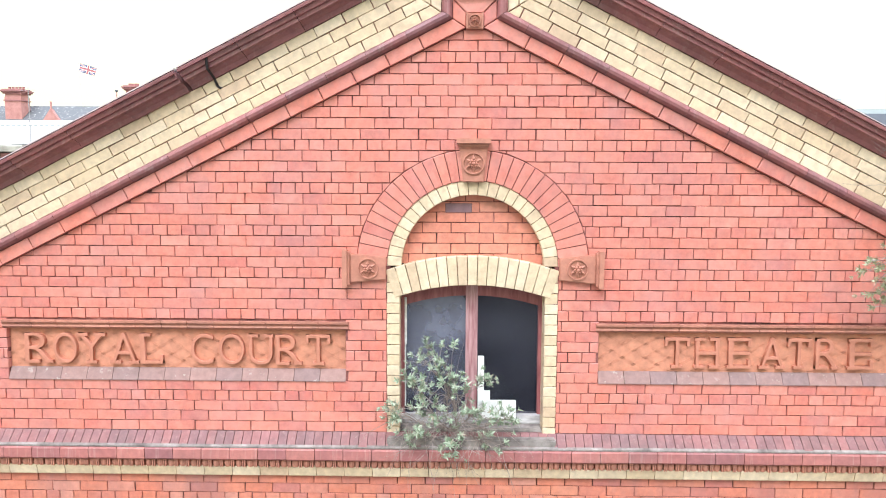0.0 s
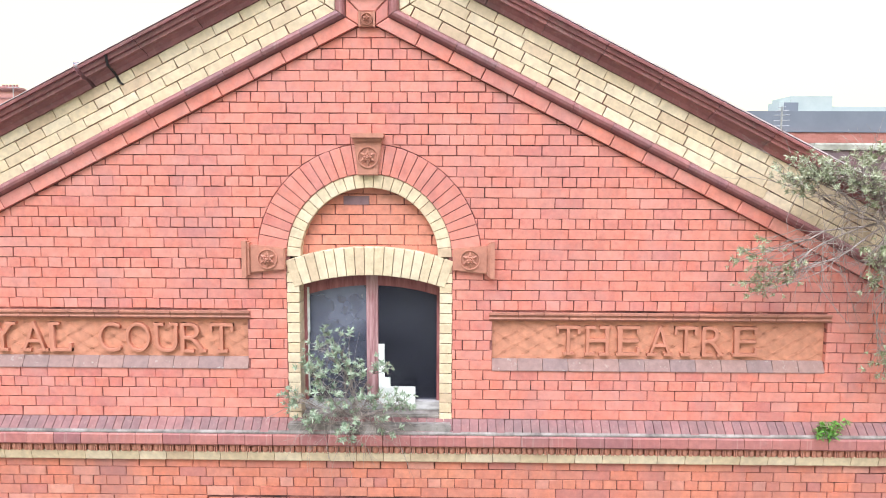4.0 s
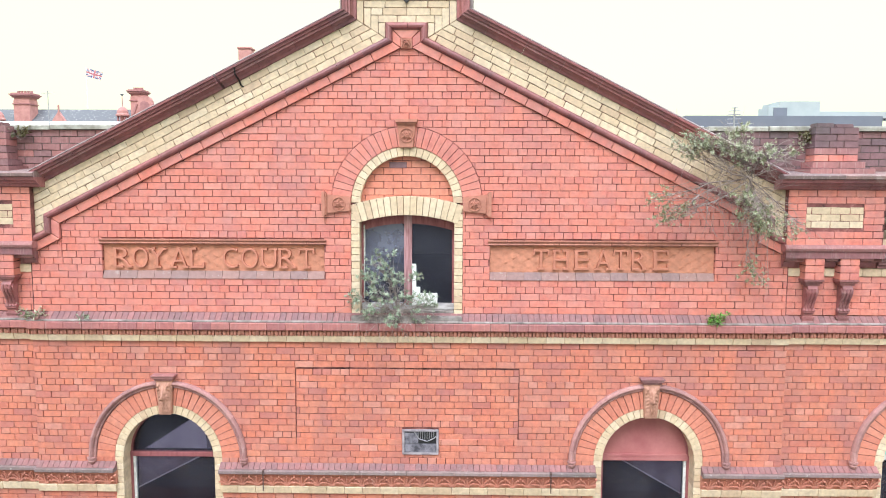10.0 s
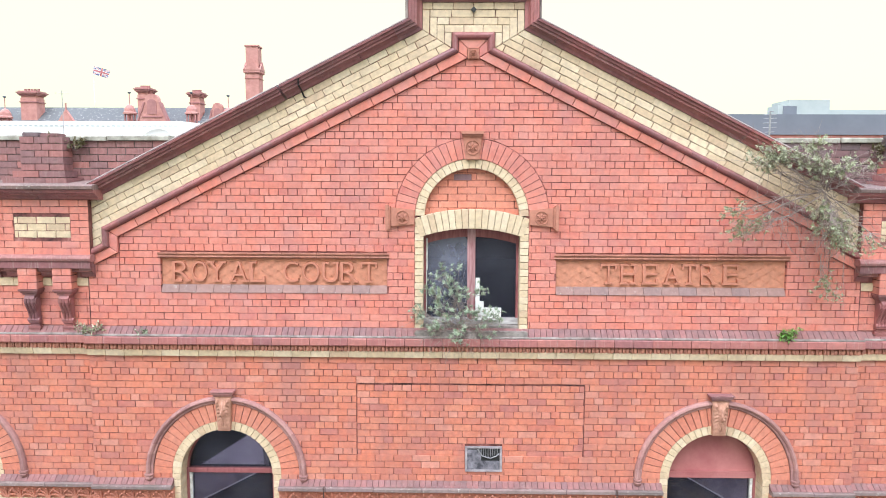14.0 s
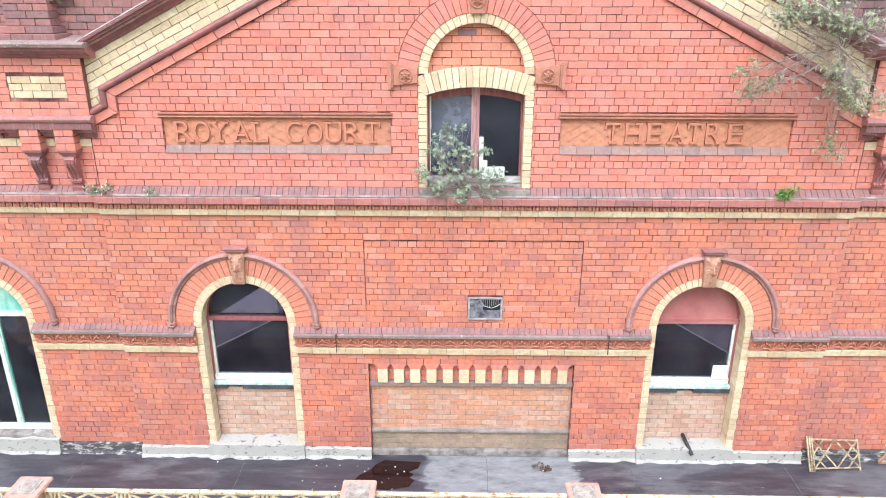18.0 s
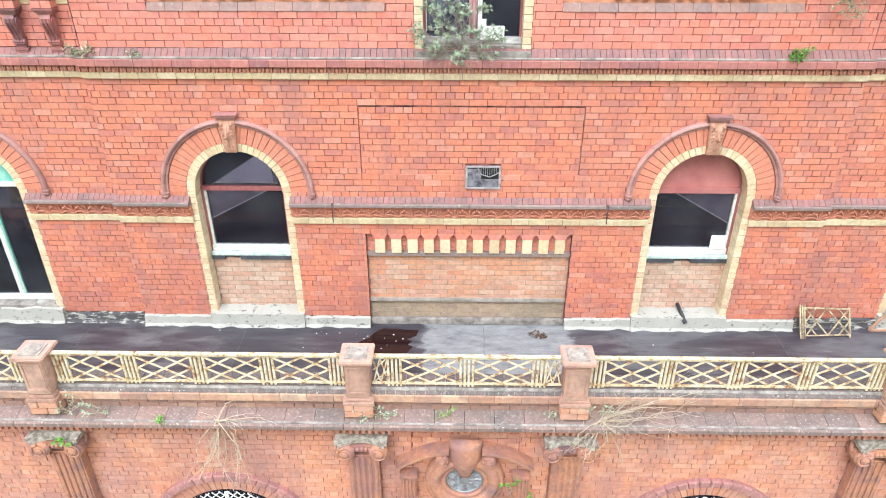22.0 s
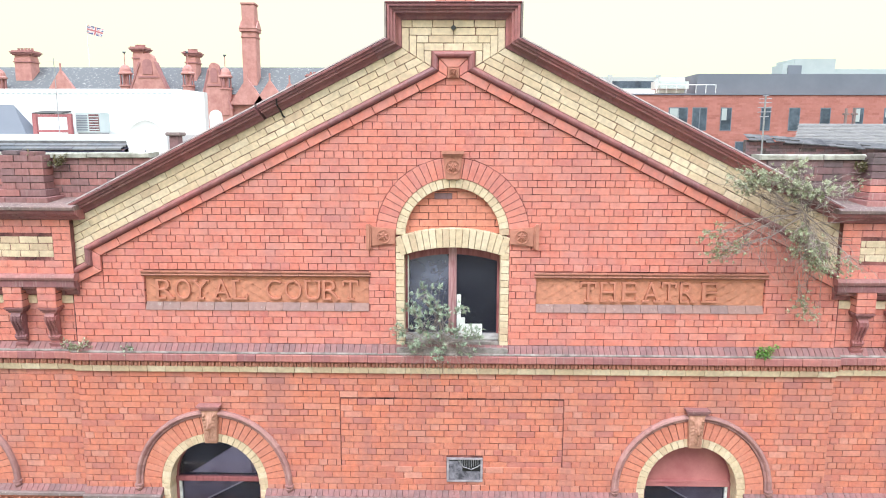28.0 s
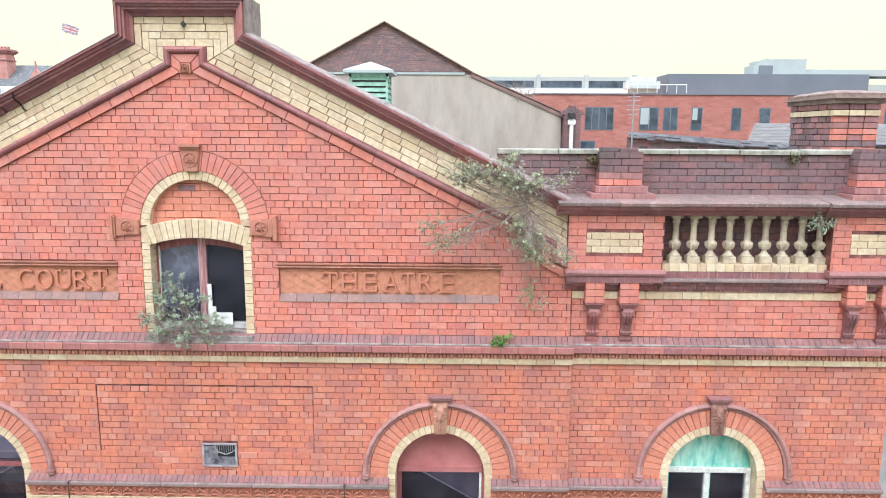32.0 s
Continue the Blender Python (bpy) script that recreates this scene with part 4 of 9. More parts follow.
def glass_material(name, tint, mix):
    m = bpy.data.materials.new(name)
    m.use_nodes = True
    nt = m.node_tree
    nt.nodes.clear()
    out = nt.nodes.new("ShaderNodeOutputMaterial")
    tr = nt.nodes.new("ShaderNodeBsdfTransparent")
    tr.inputs[0].default_value = (*tint, 1)
    gl = nt.nodes.new("ShaderNodeBsdfGlossy")
    gl.inputs["Roughness"].default_value = 0.03
    df = nt.nodes.new("ShaderNodeBsdfDiffuse")
    # dust specks over a blue-grey mottle that paints the reflected sky
    dirt_and_sky = mixc(nt, ramp(nt, noise_tex(nt, 26.0, 3.0, 0.5), [(0.70, (0, 0, 0)), (0.76, (1, 1, 1))]), ramp(nt, noise_tex(nt, 2.1, 4.0, 0.5), [(0.35, (0.10, 0.11, 0.17)), (0.70, (0.46, 0.48, 0.60))]), (0.75, 0.74, 0.76))
    nt.links.new(dirt_and_sky, df.inputs[0])
    fr = nt.nodes.new("ShaderNodeFresnel")
    fr.inputs[0].default_value = 1.5
    a = nt.nodes.new("ShaderNodeMixShader")
    a.inputs[0].default_value = mix
    nt.links.new(tr.outputs[0], a.inputs[1])
    nt.links.new(df.outputs[0], a.inputs[2])
    b = nt.nodes.new("ShaderNodeMixShader")
    nt.links.new(fr.outputs[0], b.inputs[0])
    nt.links.new(a.outputs[0], b.inputs[1])
    nt.links.new(gl.outputs[0], b.inputs[2])
    nt.links.new(b.outputs[0], out.inputs[0])
    return m


GLASS = glass_material("dark_window_glass", (0.84, 0.82, 0.92), 0.06)
# heavier mix: dust plus the grey sky reflection as colour
GLASS_DUST_SKY = glass_material("dust_and_sky_glass", (0.76, 0.72, 0.78), 0.42)

# painted, rusting ironwork
IRON, nt, b = material("rusting_cream_paint", 0.6)
c = ramp(nt, noise_tex(nt, 11.0, 9.0, 0.72), [(0.41, (0.61, 0.555, 0.44)), (0.53, (0.56, 0.46, 0.28)), (0.585, (0.36, 0.20, 0.10)), (0.66, (0.16, 0.08, 0.05))])
nt.links.new(c, b.inputs["Base Color"])
bump(nt, b, noise_tex(nt, 70.0, 6.0), 0.4, 0.004)

# wet asphalt with dry pale patches
ASPHALT, nt, b = material("patched_wet_asphalt", 0.5)
wet = ramp(nt, noise_tex(nt, 0.8, 9.0, 0.66, (0.6, 1.7, 1)), [(0.50, (0, 0, 0)), (0.58, (1, 1, 1))])
dark_c = ramp(nt, noise_tex(nt, 3.0, 10.0, 0.72, (0.35, 2.2, 1)), [(0.32, (0.025, 0.022, 0.029)), (0.52, (0.055, 0.049, 0.060)), (0.62, (0.085, 0.075, 0.085)), (0.70, (0.20, 0.175, 0.185))])
pale_c = ramp(nt, noise_tex(nt, 4.0, 10.0, 0.75, (0.6, 1.6, 1)), [(0.32, (0.095, 0.09, 0.105)), (0.46, (0.20, 0.195, 0.20)), (0.7, (0.30, 0.29, 0.29))])
geo = nt.nodes.new("ShaderNodeNewGeometry")
sep = nt.nodes.new("ShaderNodeSeparateXYZ")
nt.links.new(geo.outputs["Position"], sep.inputs[0])
px = nt.nodes.new("ShaderNodeMapRange")
px.inputs[1].default_value, px.inputs[2].default_value = 1.55, 0.75
ab = nt.nodes.new("ShaderNodeMath")
ab.operation = "ABSOLUTE"
sh = nt.nodes.new("ShaderNodeMath")
sh.operation = "SUBTRACT"
sh.inputs[1].default_value = 0.45
nt.links.new(sep.outputs[0], sh.inputs[0])
nt.links.new(sh.outputs[0], ab.inputs[0])
nt.links.new(ab.outputs[0], px.inputs[0])
mx = nt.nodes.new("ShaderNodeMath")
mx.operation = "MAXIMUM"
hw = nt.nodes.new("ShaderNodeMath")
hw.operation = "MULTIPLY"
hw.inputs[1].default_value = 0.35
nt.links.new(wet, hw.inputs[0])
ragged = nt.nodes.new("ShaderNodeMapRange")
ragged.inputs[3].default_value, ragged.inputs[4].default_value = -0.75, 0.75
nt.links.new(noise_tex(nt, 1.6, 9.0, 0.68, (0.7, 1.6, 1)), ragged.inputs[0])
edge_sum = nt.nodes.new("ShaderNodeMath")
nt.links.new(px.outputs[0], edge_sum.inputs[0])
nt.links.new(ragged.outputs[0], edge_sum.inputs[1])
dry = ramp(nt, edge_sum.outputs[0], [(0.44, (0, 0, 0)), (0.56, (1, 1, 1))])
nt.links.new(hw.outputs[0], mx.inputs[0])
nt.links.new(dry, mx.inputs[1])
nt.links.new(mixc(nt, mx.outputs[0], dark_c, pale_c), b.inputs["Base Color"])
nt.links.new(ramp(nt, mx.outputs[0], [(0.1, (0.36,) * 3), (0.8, (0.85,) * 3)]), b.inputs["Roughness"])
bump(nt, b, noise_tex(nt, 45.0, 6.0), 0.25, 0.006)

# ---- terrace ----
part_floor = part("floor_terrace", boxes((-9.0, 9.6, -2.2, 0.09, -0.25, 0.0)), ASPHALT)
tagged(part_floor, "dark patched asphalt terrace floor, partly wet", "floor", kind="structure")
WATER, nt, b = material("shallow_water", 0.06)
b.inputs["Base Color"].default_value = (0.02, 0.008, 0.008, 1)
b.inputs["Specular IOR Level"].default_value = 0.3
edge = [(-1.72, -0.62), (-1.55, -0.75), (-1.2, -0.77), (-0.9, -0.7), (-0.82, -0.55), (-0.9, -0.5), (-0.84, -0.42), (-0.92, -0.37), (-0.78, -0.28), (-0.75, -0.14), (-1.0, -0.12), (-1.3, -0.1), (-1.42, -0.2), (-1.5, -0.35), (-1.64, -0.45)]
bm = bmesh.new()
lo = [bm.verts.new((x, y, 0.0)) for x, y in edge]
hi = [bm.verts.new((x, y, 0.005)) for x, y in edge]
bm.faces.new(hi)
for i in range(len(edge)):
    bm.faces.new((lo[i], lo[(i + 1) % len(edge)], hi[(i + 1) % len(edge)], hi[i]))
puddle_bm = bm
rl = random.Random(4)
bm = bmesh.new()
for k in range(36):
    x, y = (rl.uniform(-2.7, -0.9), rl.uniform(-0.85, -0.2)) if k < 22 else (rl.uniform(-4.5, 4.5), rl.uniform(-1.6, -0.15))
    d = rl.uniform(0.004, 0.010)
    q_ = [bm.verts.new((x + dx * d, y + dy * d * rl.uniform(0.6, 1.4), 0.008 + dz)) for dx, dy, dz in ((-1, -1, 0), (1, -0.7, 0.002), (1.1, 1, 0.005), (-0.8, 0.8, 0.002))]
    bm.faces.new(q_)
tagged(part("litter", bm, WHITE_CARD), "scattered white flecks and feathers on the asphalt", "litter", kind="stuff")
bm = puddle_bm
tagged(part("puddle", bm, WATER), "dark puddle lying on the asphalt terrace", "puddle")

seam_mat = plain_material("tarred_lap_joint", (0.06, 0.056, 0.062), (0.17, 0.16, 0.165), 9.0, 0.7)
for x, lean in ((-5.9, 0.05), (-3.4, -0.03), (0.22, 0.04), (2.45, -0.05), (4.7, 0.03)):
    bm = bmesh.new()
    vs = [bm.verts.new((x + lean * f + 0.012 * noise.noise((x, f * 6, 0.5)) + d, -2.15 + 2.1 * f, z)) for z in (0.001, 0.004) for d in (-0.004, 0.004) for f in [i / 12 for i in range(13)]]
    for i in range(12):
        bm.faces.new((vs[26 + i], vs[39 + i], vs[40 + i], vs[27 + i]))
        bm.faces.new((vs[i], vs[26 + i], vs[27 + i], vs[i + 1]))
        bm.faces.new((vs[39 + i], vs[13 + i], vs[14 + i], vs[40 + i]))
    part("lap_joint", bm, seam_mat, part_floor, "tarred joint between asphalt sheets")

# white render skirting, lumpy along its top
def skirting(name, x0, x1, y, h, d):
    bm = bmesh.new()
    n = max(3, int((x1 - x0) / 0.05))
    rows = []
    for i in range(n + 1):
        x = x0 + (x1 - x0) * i / n
        w = noise.noise((x * 3.1, y * 7, 1.3)) * 0.022 + noise.noise((x * 11.0, y * 7, 4.1)) * 0.02
        v = noise.noise((x * 5.3, y * 3, 8.1)) * 0.045
        back = 0.215 - y if h > 0.2 else 0.02
        rows.append([bm.verts.new(p) for p in ((x, y + back, 0.002), (x, y - d - 0.035 + v, 0.002), (x, y - d + v * 0.4, 0.03 + abs(v)), (x, y - d * 0.75, h - 0.02 + w), (x, y + back, h + w))])
    for a, b2 in zip(rows, rows[1:]):
        for j in range(5):
            bm.faces.new((a[j], a[(j + 1) % 5], b2[(j + 1) % 5], b2[j]))
    bm.faces.new(rows[0])
    bm.faces.new(rows[-1][::-1])
    tagged(part(name, bm, RENDER_BROKEN if abs((x0 + x1) / 2) > 5.04 and h < 0.2 else RENDER_WHITE), "peeling white cement skirting along the wall foot", "skirting", kind="structure")


SK = 0
for x0, x1, y, h, d in ((-LC + AR, -1.5, 0, 0.17, 0.05), (1.5, LC - AR, 0, 0.17, 0.05), (-5.03, -LC - AR, 0, 0.17, 0.05), (LC + AR, 5.03, 0, 0.17, 0.05),
                        (-DC + AR, -5.04, 0.06, 0.16, 0.04), (5.04, DC - AR, 0.06, 0.16, 0.04), (-9, -DC - AR, 0.06, 0.16, 0.04), (DC + AR, 9.36, 0.06, 0.16, 0.04),
                        (-LC - AR, -LC + AR, 0.0, 0.24, 0.075), (LC - AR, LC + AR, 0.0, 0.24, 0.075), (-DC - AR, -DC + AR, 0.06, 0.26, 0.075), (DC - AR, DC + AR, 0.06, 0.26, 0.075)):
    SK += 1
    skirting("baseboard_%d" % SK, x0 + 0.002, x1 - 0.002, y, h, d)
tagged(part("baseboard_niche", boxes((-1.5, 1.5, 0.02, 0.10, 0.0, 0.10), bev=0.01), CEMENT), "grey cement kerb at the foot of the niche", "skirting", kind="structure")

# ---- front of the terrace: kerb, cornice, lower facade ----
FY = -2.30
front = wall("wall_front", [[(-9.0, -5.2), (9.6, -5.2), (9.6, 0.45), (-9.0, 0.45)]], FY + 0.06, FY + 0.35, MORTAR, "red brick street front below the terrace")
KERB = piece_material("salmon_terracotta_kerb", [(0.46, 0.25, 0.17), (0.55, 0.34, 0.23), (0.40, 0.23, 0.17), (0.60, 0.41, 0.29)], "object", (0.20, 0.15, 0.135), 0.8, 0.75, pale=0.3, stain_scale=2.6, flecks=0.5, grime=0.3)
KERB_TILE = piece_material("grey_kerb_tile", [(0.14, 0.11, 0.105), (0.175, 0.135, 0.125), (0.12, 0.10, 0.10)], "object", (0.08, 0.075, 0.068), 0.6, 0.85, pale=0.3, streaks=0.25, flecks=0.8)
LEDGE = piece_material("plum_ledge_tile", [(0.22, 0.15, 0.135), (0.26, 0.175, 0.15), (0.19, 0.14, 0.13), (0.285, 0.18, 0.15)], "object", (0.085, 0.08, 0.07), 0.7, 0.85, pale=0.4, streaks=0.3, flecks=0.5)
kerb = thing("kerb_terrace", "low terrace parapet of pink terracotta kerb blocks on red brick", "kerb", kind="structure")
run_pieces([(FY + 0.3, 0.70), (FY + 0.06, 0.685), (FY - 0.005, 0.625), (FY - 0.02, 0.60), (FY - 0.02, 0.505), (FY + 0.0, 0.49), (FY + 0.3, 0.49)], -9.0, 9.6, 0.33, KERB, kerb, "kerb_block")
run_pieces([(FY + 0.3, 0.7), (FY + 0.29, 0.712), (FY + 0.06, 0.697), (FY - 0.008, 0.634), (FY - 0.012, 0.622), (FY + 0.05, 0.66), (FY + 0.3, 0.68)], -9.0, 9.6, 0.1225, KERB_TILE, kerb, "weathering_tile", gap=0.006)
part("lime_line", run([(FY + 0.045, 0.694), (FY + 0.02, 0.672), (FY + 0.02, 0.66), (FY + 0.045, 0.66)], -9.0, 9.6), CEMENT, kerb, "pale line of lime")
bricks(courses(-9.0, 9.6, 0.345, 0.49, 0, header_at=None, course=0.073), "umber", kerb, yf=FY + 0.03, depth=0.08, near=(-5, 5, 0, 1), name="kerb_brick")
ledge = thing("cornice_terrace", "weathered stone-capped cornice with small dentils under the terrace", "cornice", kind="structure")
run_pieces([(FY + 0.1, 0.36), (FY + 0.03, 0.352), (FY - 0.215, 0.30), (FY - 0.235, 0.285), (FY - 0.235, 0.235), (FY - 0.21, 0.22), (FY + 0.1, 0.22)], -9.0, 9.6, 0.37, LEDGE, ledge, "ledge_stone")
part("lime_line", run([(FY - 0.175, 0.317), (FY - 0.20, 0.31), (FY - 0.20, 0.30), (FY - 0.175, 0.30)], -9.0, 9.6), CEMENT, ledge, "pale line of lime and moss")
run_pieces([(FY + 0.1, 0.22), (FY - 0.18, 0.22), (FY - 0.17, 0.165), (FY - 0.10, 0.15), (FY + 0.1, 0.15)], -9.0, 9.6, 0.49, "terra", ledge, "cornice_block")
bm = bmesh.new()
x = -8.98
while x < 9.55:
    box(bm, x, x + 0.045, FY - 0.145, FY - 0.05, 0.09, 0.165)
    x += 0.082
tagged(part("dentil_row", bm, M["terra", "island"], ledge, "row of small red dentils"), kind="stuff")
part("bed_mould", run([(FY + 0.1, 0.10), (FY - 0.075, 0.10), (FY - 0.06, 0.05), (FY - 0.02, 0.03), (FY + 0.1, 0.03)], -9.0, 9.6), M["terra", "island"], ledge)
PX = [-5.27, -1.37, 1.27, 5.17]
BX = [-3.28, 3.22]
hl = [(p - 0.2, p + 0.2, -6, 0.03) for p in PX] + [(-0.75, 0.65, -1.6, 0.02)]
bricks(courses(-6.9, 6.9, -2.4, 0.03, 0.0, holes=hl, discs=[(b_, -2.02, 1.1) for b_ in BX], header_at=1, course=0.088), "warm", front, yf=FY + 0.05, depth=0.08, near=(-3.0, 3.0, -1.6, 0.1))
bricks(courses(-0.75, 0.65, -1.6, 0.02, 0.0, discs=[(-0.05, -0.85, 0.44)], header_at=1, course=0.088), "warm", front, yf=FY + 0.051, depth=0.08, name="panel_brick")


def railing_pier(x):
    ob = thing("railing_pier", "pink terracotta pier with a flat worn cap on the terrace edge", "pier", "terrace piers", at=(x, FY + 0.03, 0.36))
    m = M["terra", "object"]
    part("plinth_core", boxes((-0.165, 0.165, -0.165, 0.165, 0.0, 0.19)), MORTAR_DARK, ob)
    for k in range(2):
        for x0, x1 in (((-0.18, 0.04), (0.04, 0.18)), ((-0.18, -0.06), (-0.06, 0.18)))[k]:
            part("plinth_brick", boxes((x0 + 0.004, x1 - 0.004, -0.18, 0.18, 0.095 * k + 0.003, 0.095 * k + 0.092), bev=0.008), M["stock", "object"], ob)
    part("base", boxes((-0.19, 0.19, -0.185, 0.19, 0.19, 0.245), (-0.168, 0.168, -0.163, 0.168, 0.245, 0.285), bev=0.012), TERRA_PALE, ob)
    part("shaft", boxes((-0.146, 0.146, -0.142, 0.146, 0.285, 0.80), bev=0.012), TERRA_PALE, ob)
    bm = boxes((-0.122, -0.095, -0.153, -0.138, 0.38, 0.74), (0.095, 0.122, -0.153, -0.138, 0.38, 0.74), (-0.122, 0.122, -0.153, -0.138, 0.35, 0.38), (-0.122, 0.122, -0.153, -0.138, 0.74, 0.77), bev=0.003)
    part("panel_frame", bm, TERRA_PALE, ob)
    bm = boxes((-0.168, 0.168, -0.163, 0.168, 0.80, 0.822), (-0.20, 0.20, -0.195, 0.20, 0.822, 0.872), bev=0.012)
    part("cap", bm, TERRA_PALE, ob, "flat square terracotta cap with worn corners")
    part("cap_panel", boxes((-0.135, 0.135, -0.13, 0.135, 0.862, 0.882), bev=0.008), CAP_GREY, ob, "worn grey square panel on the cap")
    bm = bmesh.new()
    lathe(bm, [(0.105, 0.88), (0.105, 0.889), (0.085, 0.892), (0.08, 0.886), (0.05, 0.886), (0.04, 0.893)], (0, 0, 0), 18)
    part("cap_disc", bm, CAP_GREY, ob, "worn grey round boss on the cap")
    return ob


TERRA_PALE = piece_material("pale_pink_terracotta", [(0.43, 0.255, 0.19), (0.50, 0.32, 0.245)], "object", (0.22, 0.135, 0.11), 0.8, 0.8, pale=0.45, stain_scale=3.6, grime=0.35)
CAP_GREY = plain_material("lichened_grey_pink", (0.20, 0.16, 0.14), (0.38, 0.33, 0.28), 14.0, 0.9, 0.5)
pier = railing_pier(PX[0])
for x in PX[1:]:
    copy_thing(pier, pose(x, FY + 0.03, 0.36))


def railing(x0, x1, ends):
    """A bay of lattice ironwork between two piers."""
    ob = thing("railing", "cream-painted lattice iron railing with rust, set on the kerb", "railing", "terrace railings", at=(0, 0, 0))
    y, z0, z1 = FY + 0.05, 0.745, 1.165
    part("top_rail", boxes((x0, x1, y - 0.03, y + 0.03, z1, z1 + 0.022), (x0, x1, y - 0.012, y + 0.012, z1 - 0.03, z1), bev=0.004), IRON, ob, "top rail streaked with rust")
    part("bottom_rail", boxes((x0, x1, y - 0.015, y + 0.015, z0, z0 + 0.022)), IRON, ob)
    h0, h1 = z0 + 0.02, z1 - 0.03
    n = max(1, round((x1 - x0 - 2 * ends) / 0.83))
    a, b2 = x0 + ends, x1 - ends
    u = (b2 - a) / n
    for k in range(n + 1):
        c = a + u * k
        bs = [c + d for d in (-0.075, -0.025, 0.025, 0.075) if x0 < c + d < x1]
        for xx in bs:
            part("bar", boxes((xx - 0.014, xx + 0.014, y - 0.012, y + 0.012, h0 - 0.05, h1 + 0.01)), IRON, ob)
        if k < n:
            l, r = c + 0.085, c + u - 0.085
            w = r - l
            hm = (h0 + h1) / 2
            bm = bmesh.new()
            mid = l + w / 2
            for i, (p, q) in enumerate((((l, h1), (r, h0)), ((l, h0), (r, h1)), ((l, hm), (mid, h1)), ((mid, h1), (r, hm)), ((l, hm), (mid, h0)), ((mid, h0), (r, hm)))):
                bar(bm, p, q, 0.024, 0.011, y - 0.010 + 0.004 * i)
            part("lattice", bm, IRON, ob, "crossed diagonal iron bars")
    for s, e0 in ((1, x0), (-1, x1)):
        if ends > 0.2:
            bm = bmesh.new()
            w = ends - 0.1
            l, r = sorted((e0 + s * 0.02, e0 + s * (0.02 + w)))
            for k in range(2):
                for p, q in (((l + k * w / 2, h0), (l + (k + 1) * w / 2, h1)), ((l + k * w / 2, h1), (l + (k + 1) * w / 2, h0)), ((l, h0 + (h1 - h0) * (0.5 * k)), (r, h0 + (h1 - h0) * (0.5 + 0.5 * k)))):
                    bar(bm, p, q, 0.017, 0.008, y - 0.008 + 0.0031 * len(bm.verts) / 8)
            part("lattice", bm, IRON, ob, "narrow end lattice")
    return ob


railing(PX[0] + 0.16, PX[1] - 0.16, 0.11)
railing(PX[1] + 0.16, PX[2] - 0.16, 0.28)
railing(PX[2] + 0.16, PX[3] - 0.16, 0.11)
railing(-8.6, PX[0] - 0.16, 0.11)
railing(PX[3] + 0.16, 8.6, 0.11)


LICHEN = plain_material("lichened_grey_slab", (0.20, 0.16, 0.14), (0.46, 0.42, 0.36), 16.0, 0.9, 0.6, lo=0.4, hi=0.62)
ORANGE_STONE = piece_material("stained_orange_terracotta", [(0.44, 0.205, 0.125), (0.50, 0.245, 0.15)], "object", (0.16, 0.10, 0.115), 1.0, 0.75, stain_scale=3.4, pale=0.35, grime=0.75)


def spiral(bm, cx, cz, y, r, s, thick):
    """A flat scroll of two turns on a front face."""
    pts = []
    for i in range(25):
        f = i / 24
        a = math.pi / 2 + s * f * 4.2 * math.pi
        rad = r * (1 - f) ** 0.9 + thick * 0.5
        pts.append((cx + rad * math.cos(a), y, cz + rad * math.sin(a)))
    tube(bm, pts, thick, 6, 0.8)


def pilaster(x):
    ob = thing("pilaster", "fluted red terracotta pilaster with ionic capital", "pilaster", "street front pilasters", at=(x, FY, -5.2))
    m = ORANGE_STONE
    bm = boxes((-0.20, 0.20, -0.08, 0.1, 0.0, 4.86))
    for k in range(5):
        c = -0.155 + 0.0775 * k
        tube(bm, [(c, -0.085, 0.4), (c, -0.085, 4.84)], 0.026, 6)
    part("shaft", bm, m, ob)
    bm = bmesh.new()
    for s in (-1, 1):
        lathe(bm, [(0.03, -0.22), (0.10, -0.21), (0.125, -0.18), (0.125, -0.02), (0.10, 0.06)], (s * 0.215, 0.0, 5.00), 18, "y")
        lathe(bm, [(0.02, -0.245), (0.05, -0.235), (0.06, -0.20)], (s * 0.215, 0.0, 5.00), 12, "y")
        spiral(bm, s * 0.215, 5.0, -0.222, 0.098, -s, 0.017)
        tube(bm, [(s * 0.31, -0.02, 5.13), (s * 0.33, -0.06, 5.06), (s * 0.31, -0.1, 4.99)], 0.03, 6, 0.6)
    box(bm, -0.2, 0.2, -0.15, 0.08, 4.98, 5.09)
    for k in range(5):
        lathe(bm, [(0.008, -0.028), (0.026, -0.012), (0.028, 0.012), (0.012, 0.03)], (-0.11 + 0.055 * k, -0.155, 5.035), 7)
    part("capital", bm, m, ob, "carved capital with two volutes")
    bm = bmesh.new()
    for h0_, h1_, w_ in ((5.12, 5.165, 0.29), (5.165, 5.22, 0.33)):
        plan = [(w_ + 0.01, 0.08)] + [(w_ * c_, -0.13 - 0.11 * c_ * c_) for c_ in [1 - i_ / 6 for i_ in range(13)]] + [(-w_ - 0.01, 0.08)]
        low_ = [bm.verts.new((px_, py_, h0_)) for px_, py_ in plan]
        top_ = [bm.verts.new((px_, py_, h1_)) for px_, py_ in plan]
        bm.faces.new(low_[::-1])
        bm.faces.new(top_)
        for i_ in range(len(plan)):
            j_ = (i_ + 1) % len(plan)
            bm.faces.new((low_[i_], low_[j_], top_[j_], top_[i_]))
    part("abacus", bm, LICHEN, ob, "grey weathered top slab")
    return ob


pil = pilaster(PX[0])
for x in PX[1:]:
    copy_thing(pil, pose(x, FY, -5.2))

# round window under a broken pediment
oculus = thing("round_window", "round window with carved frame under a broken curved pediment", "window", at=(-0.05, FY, -0.85))
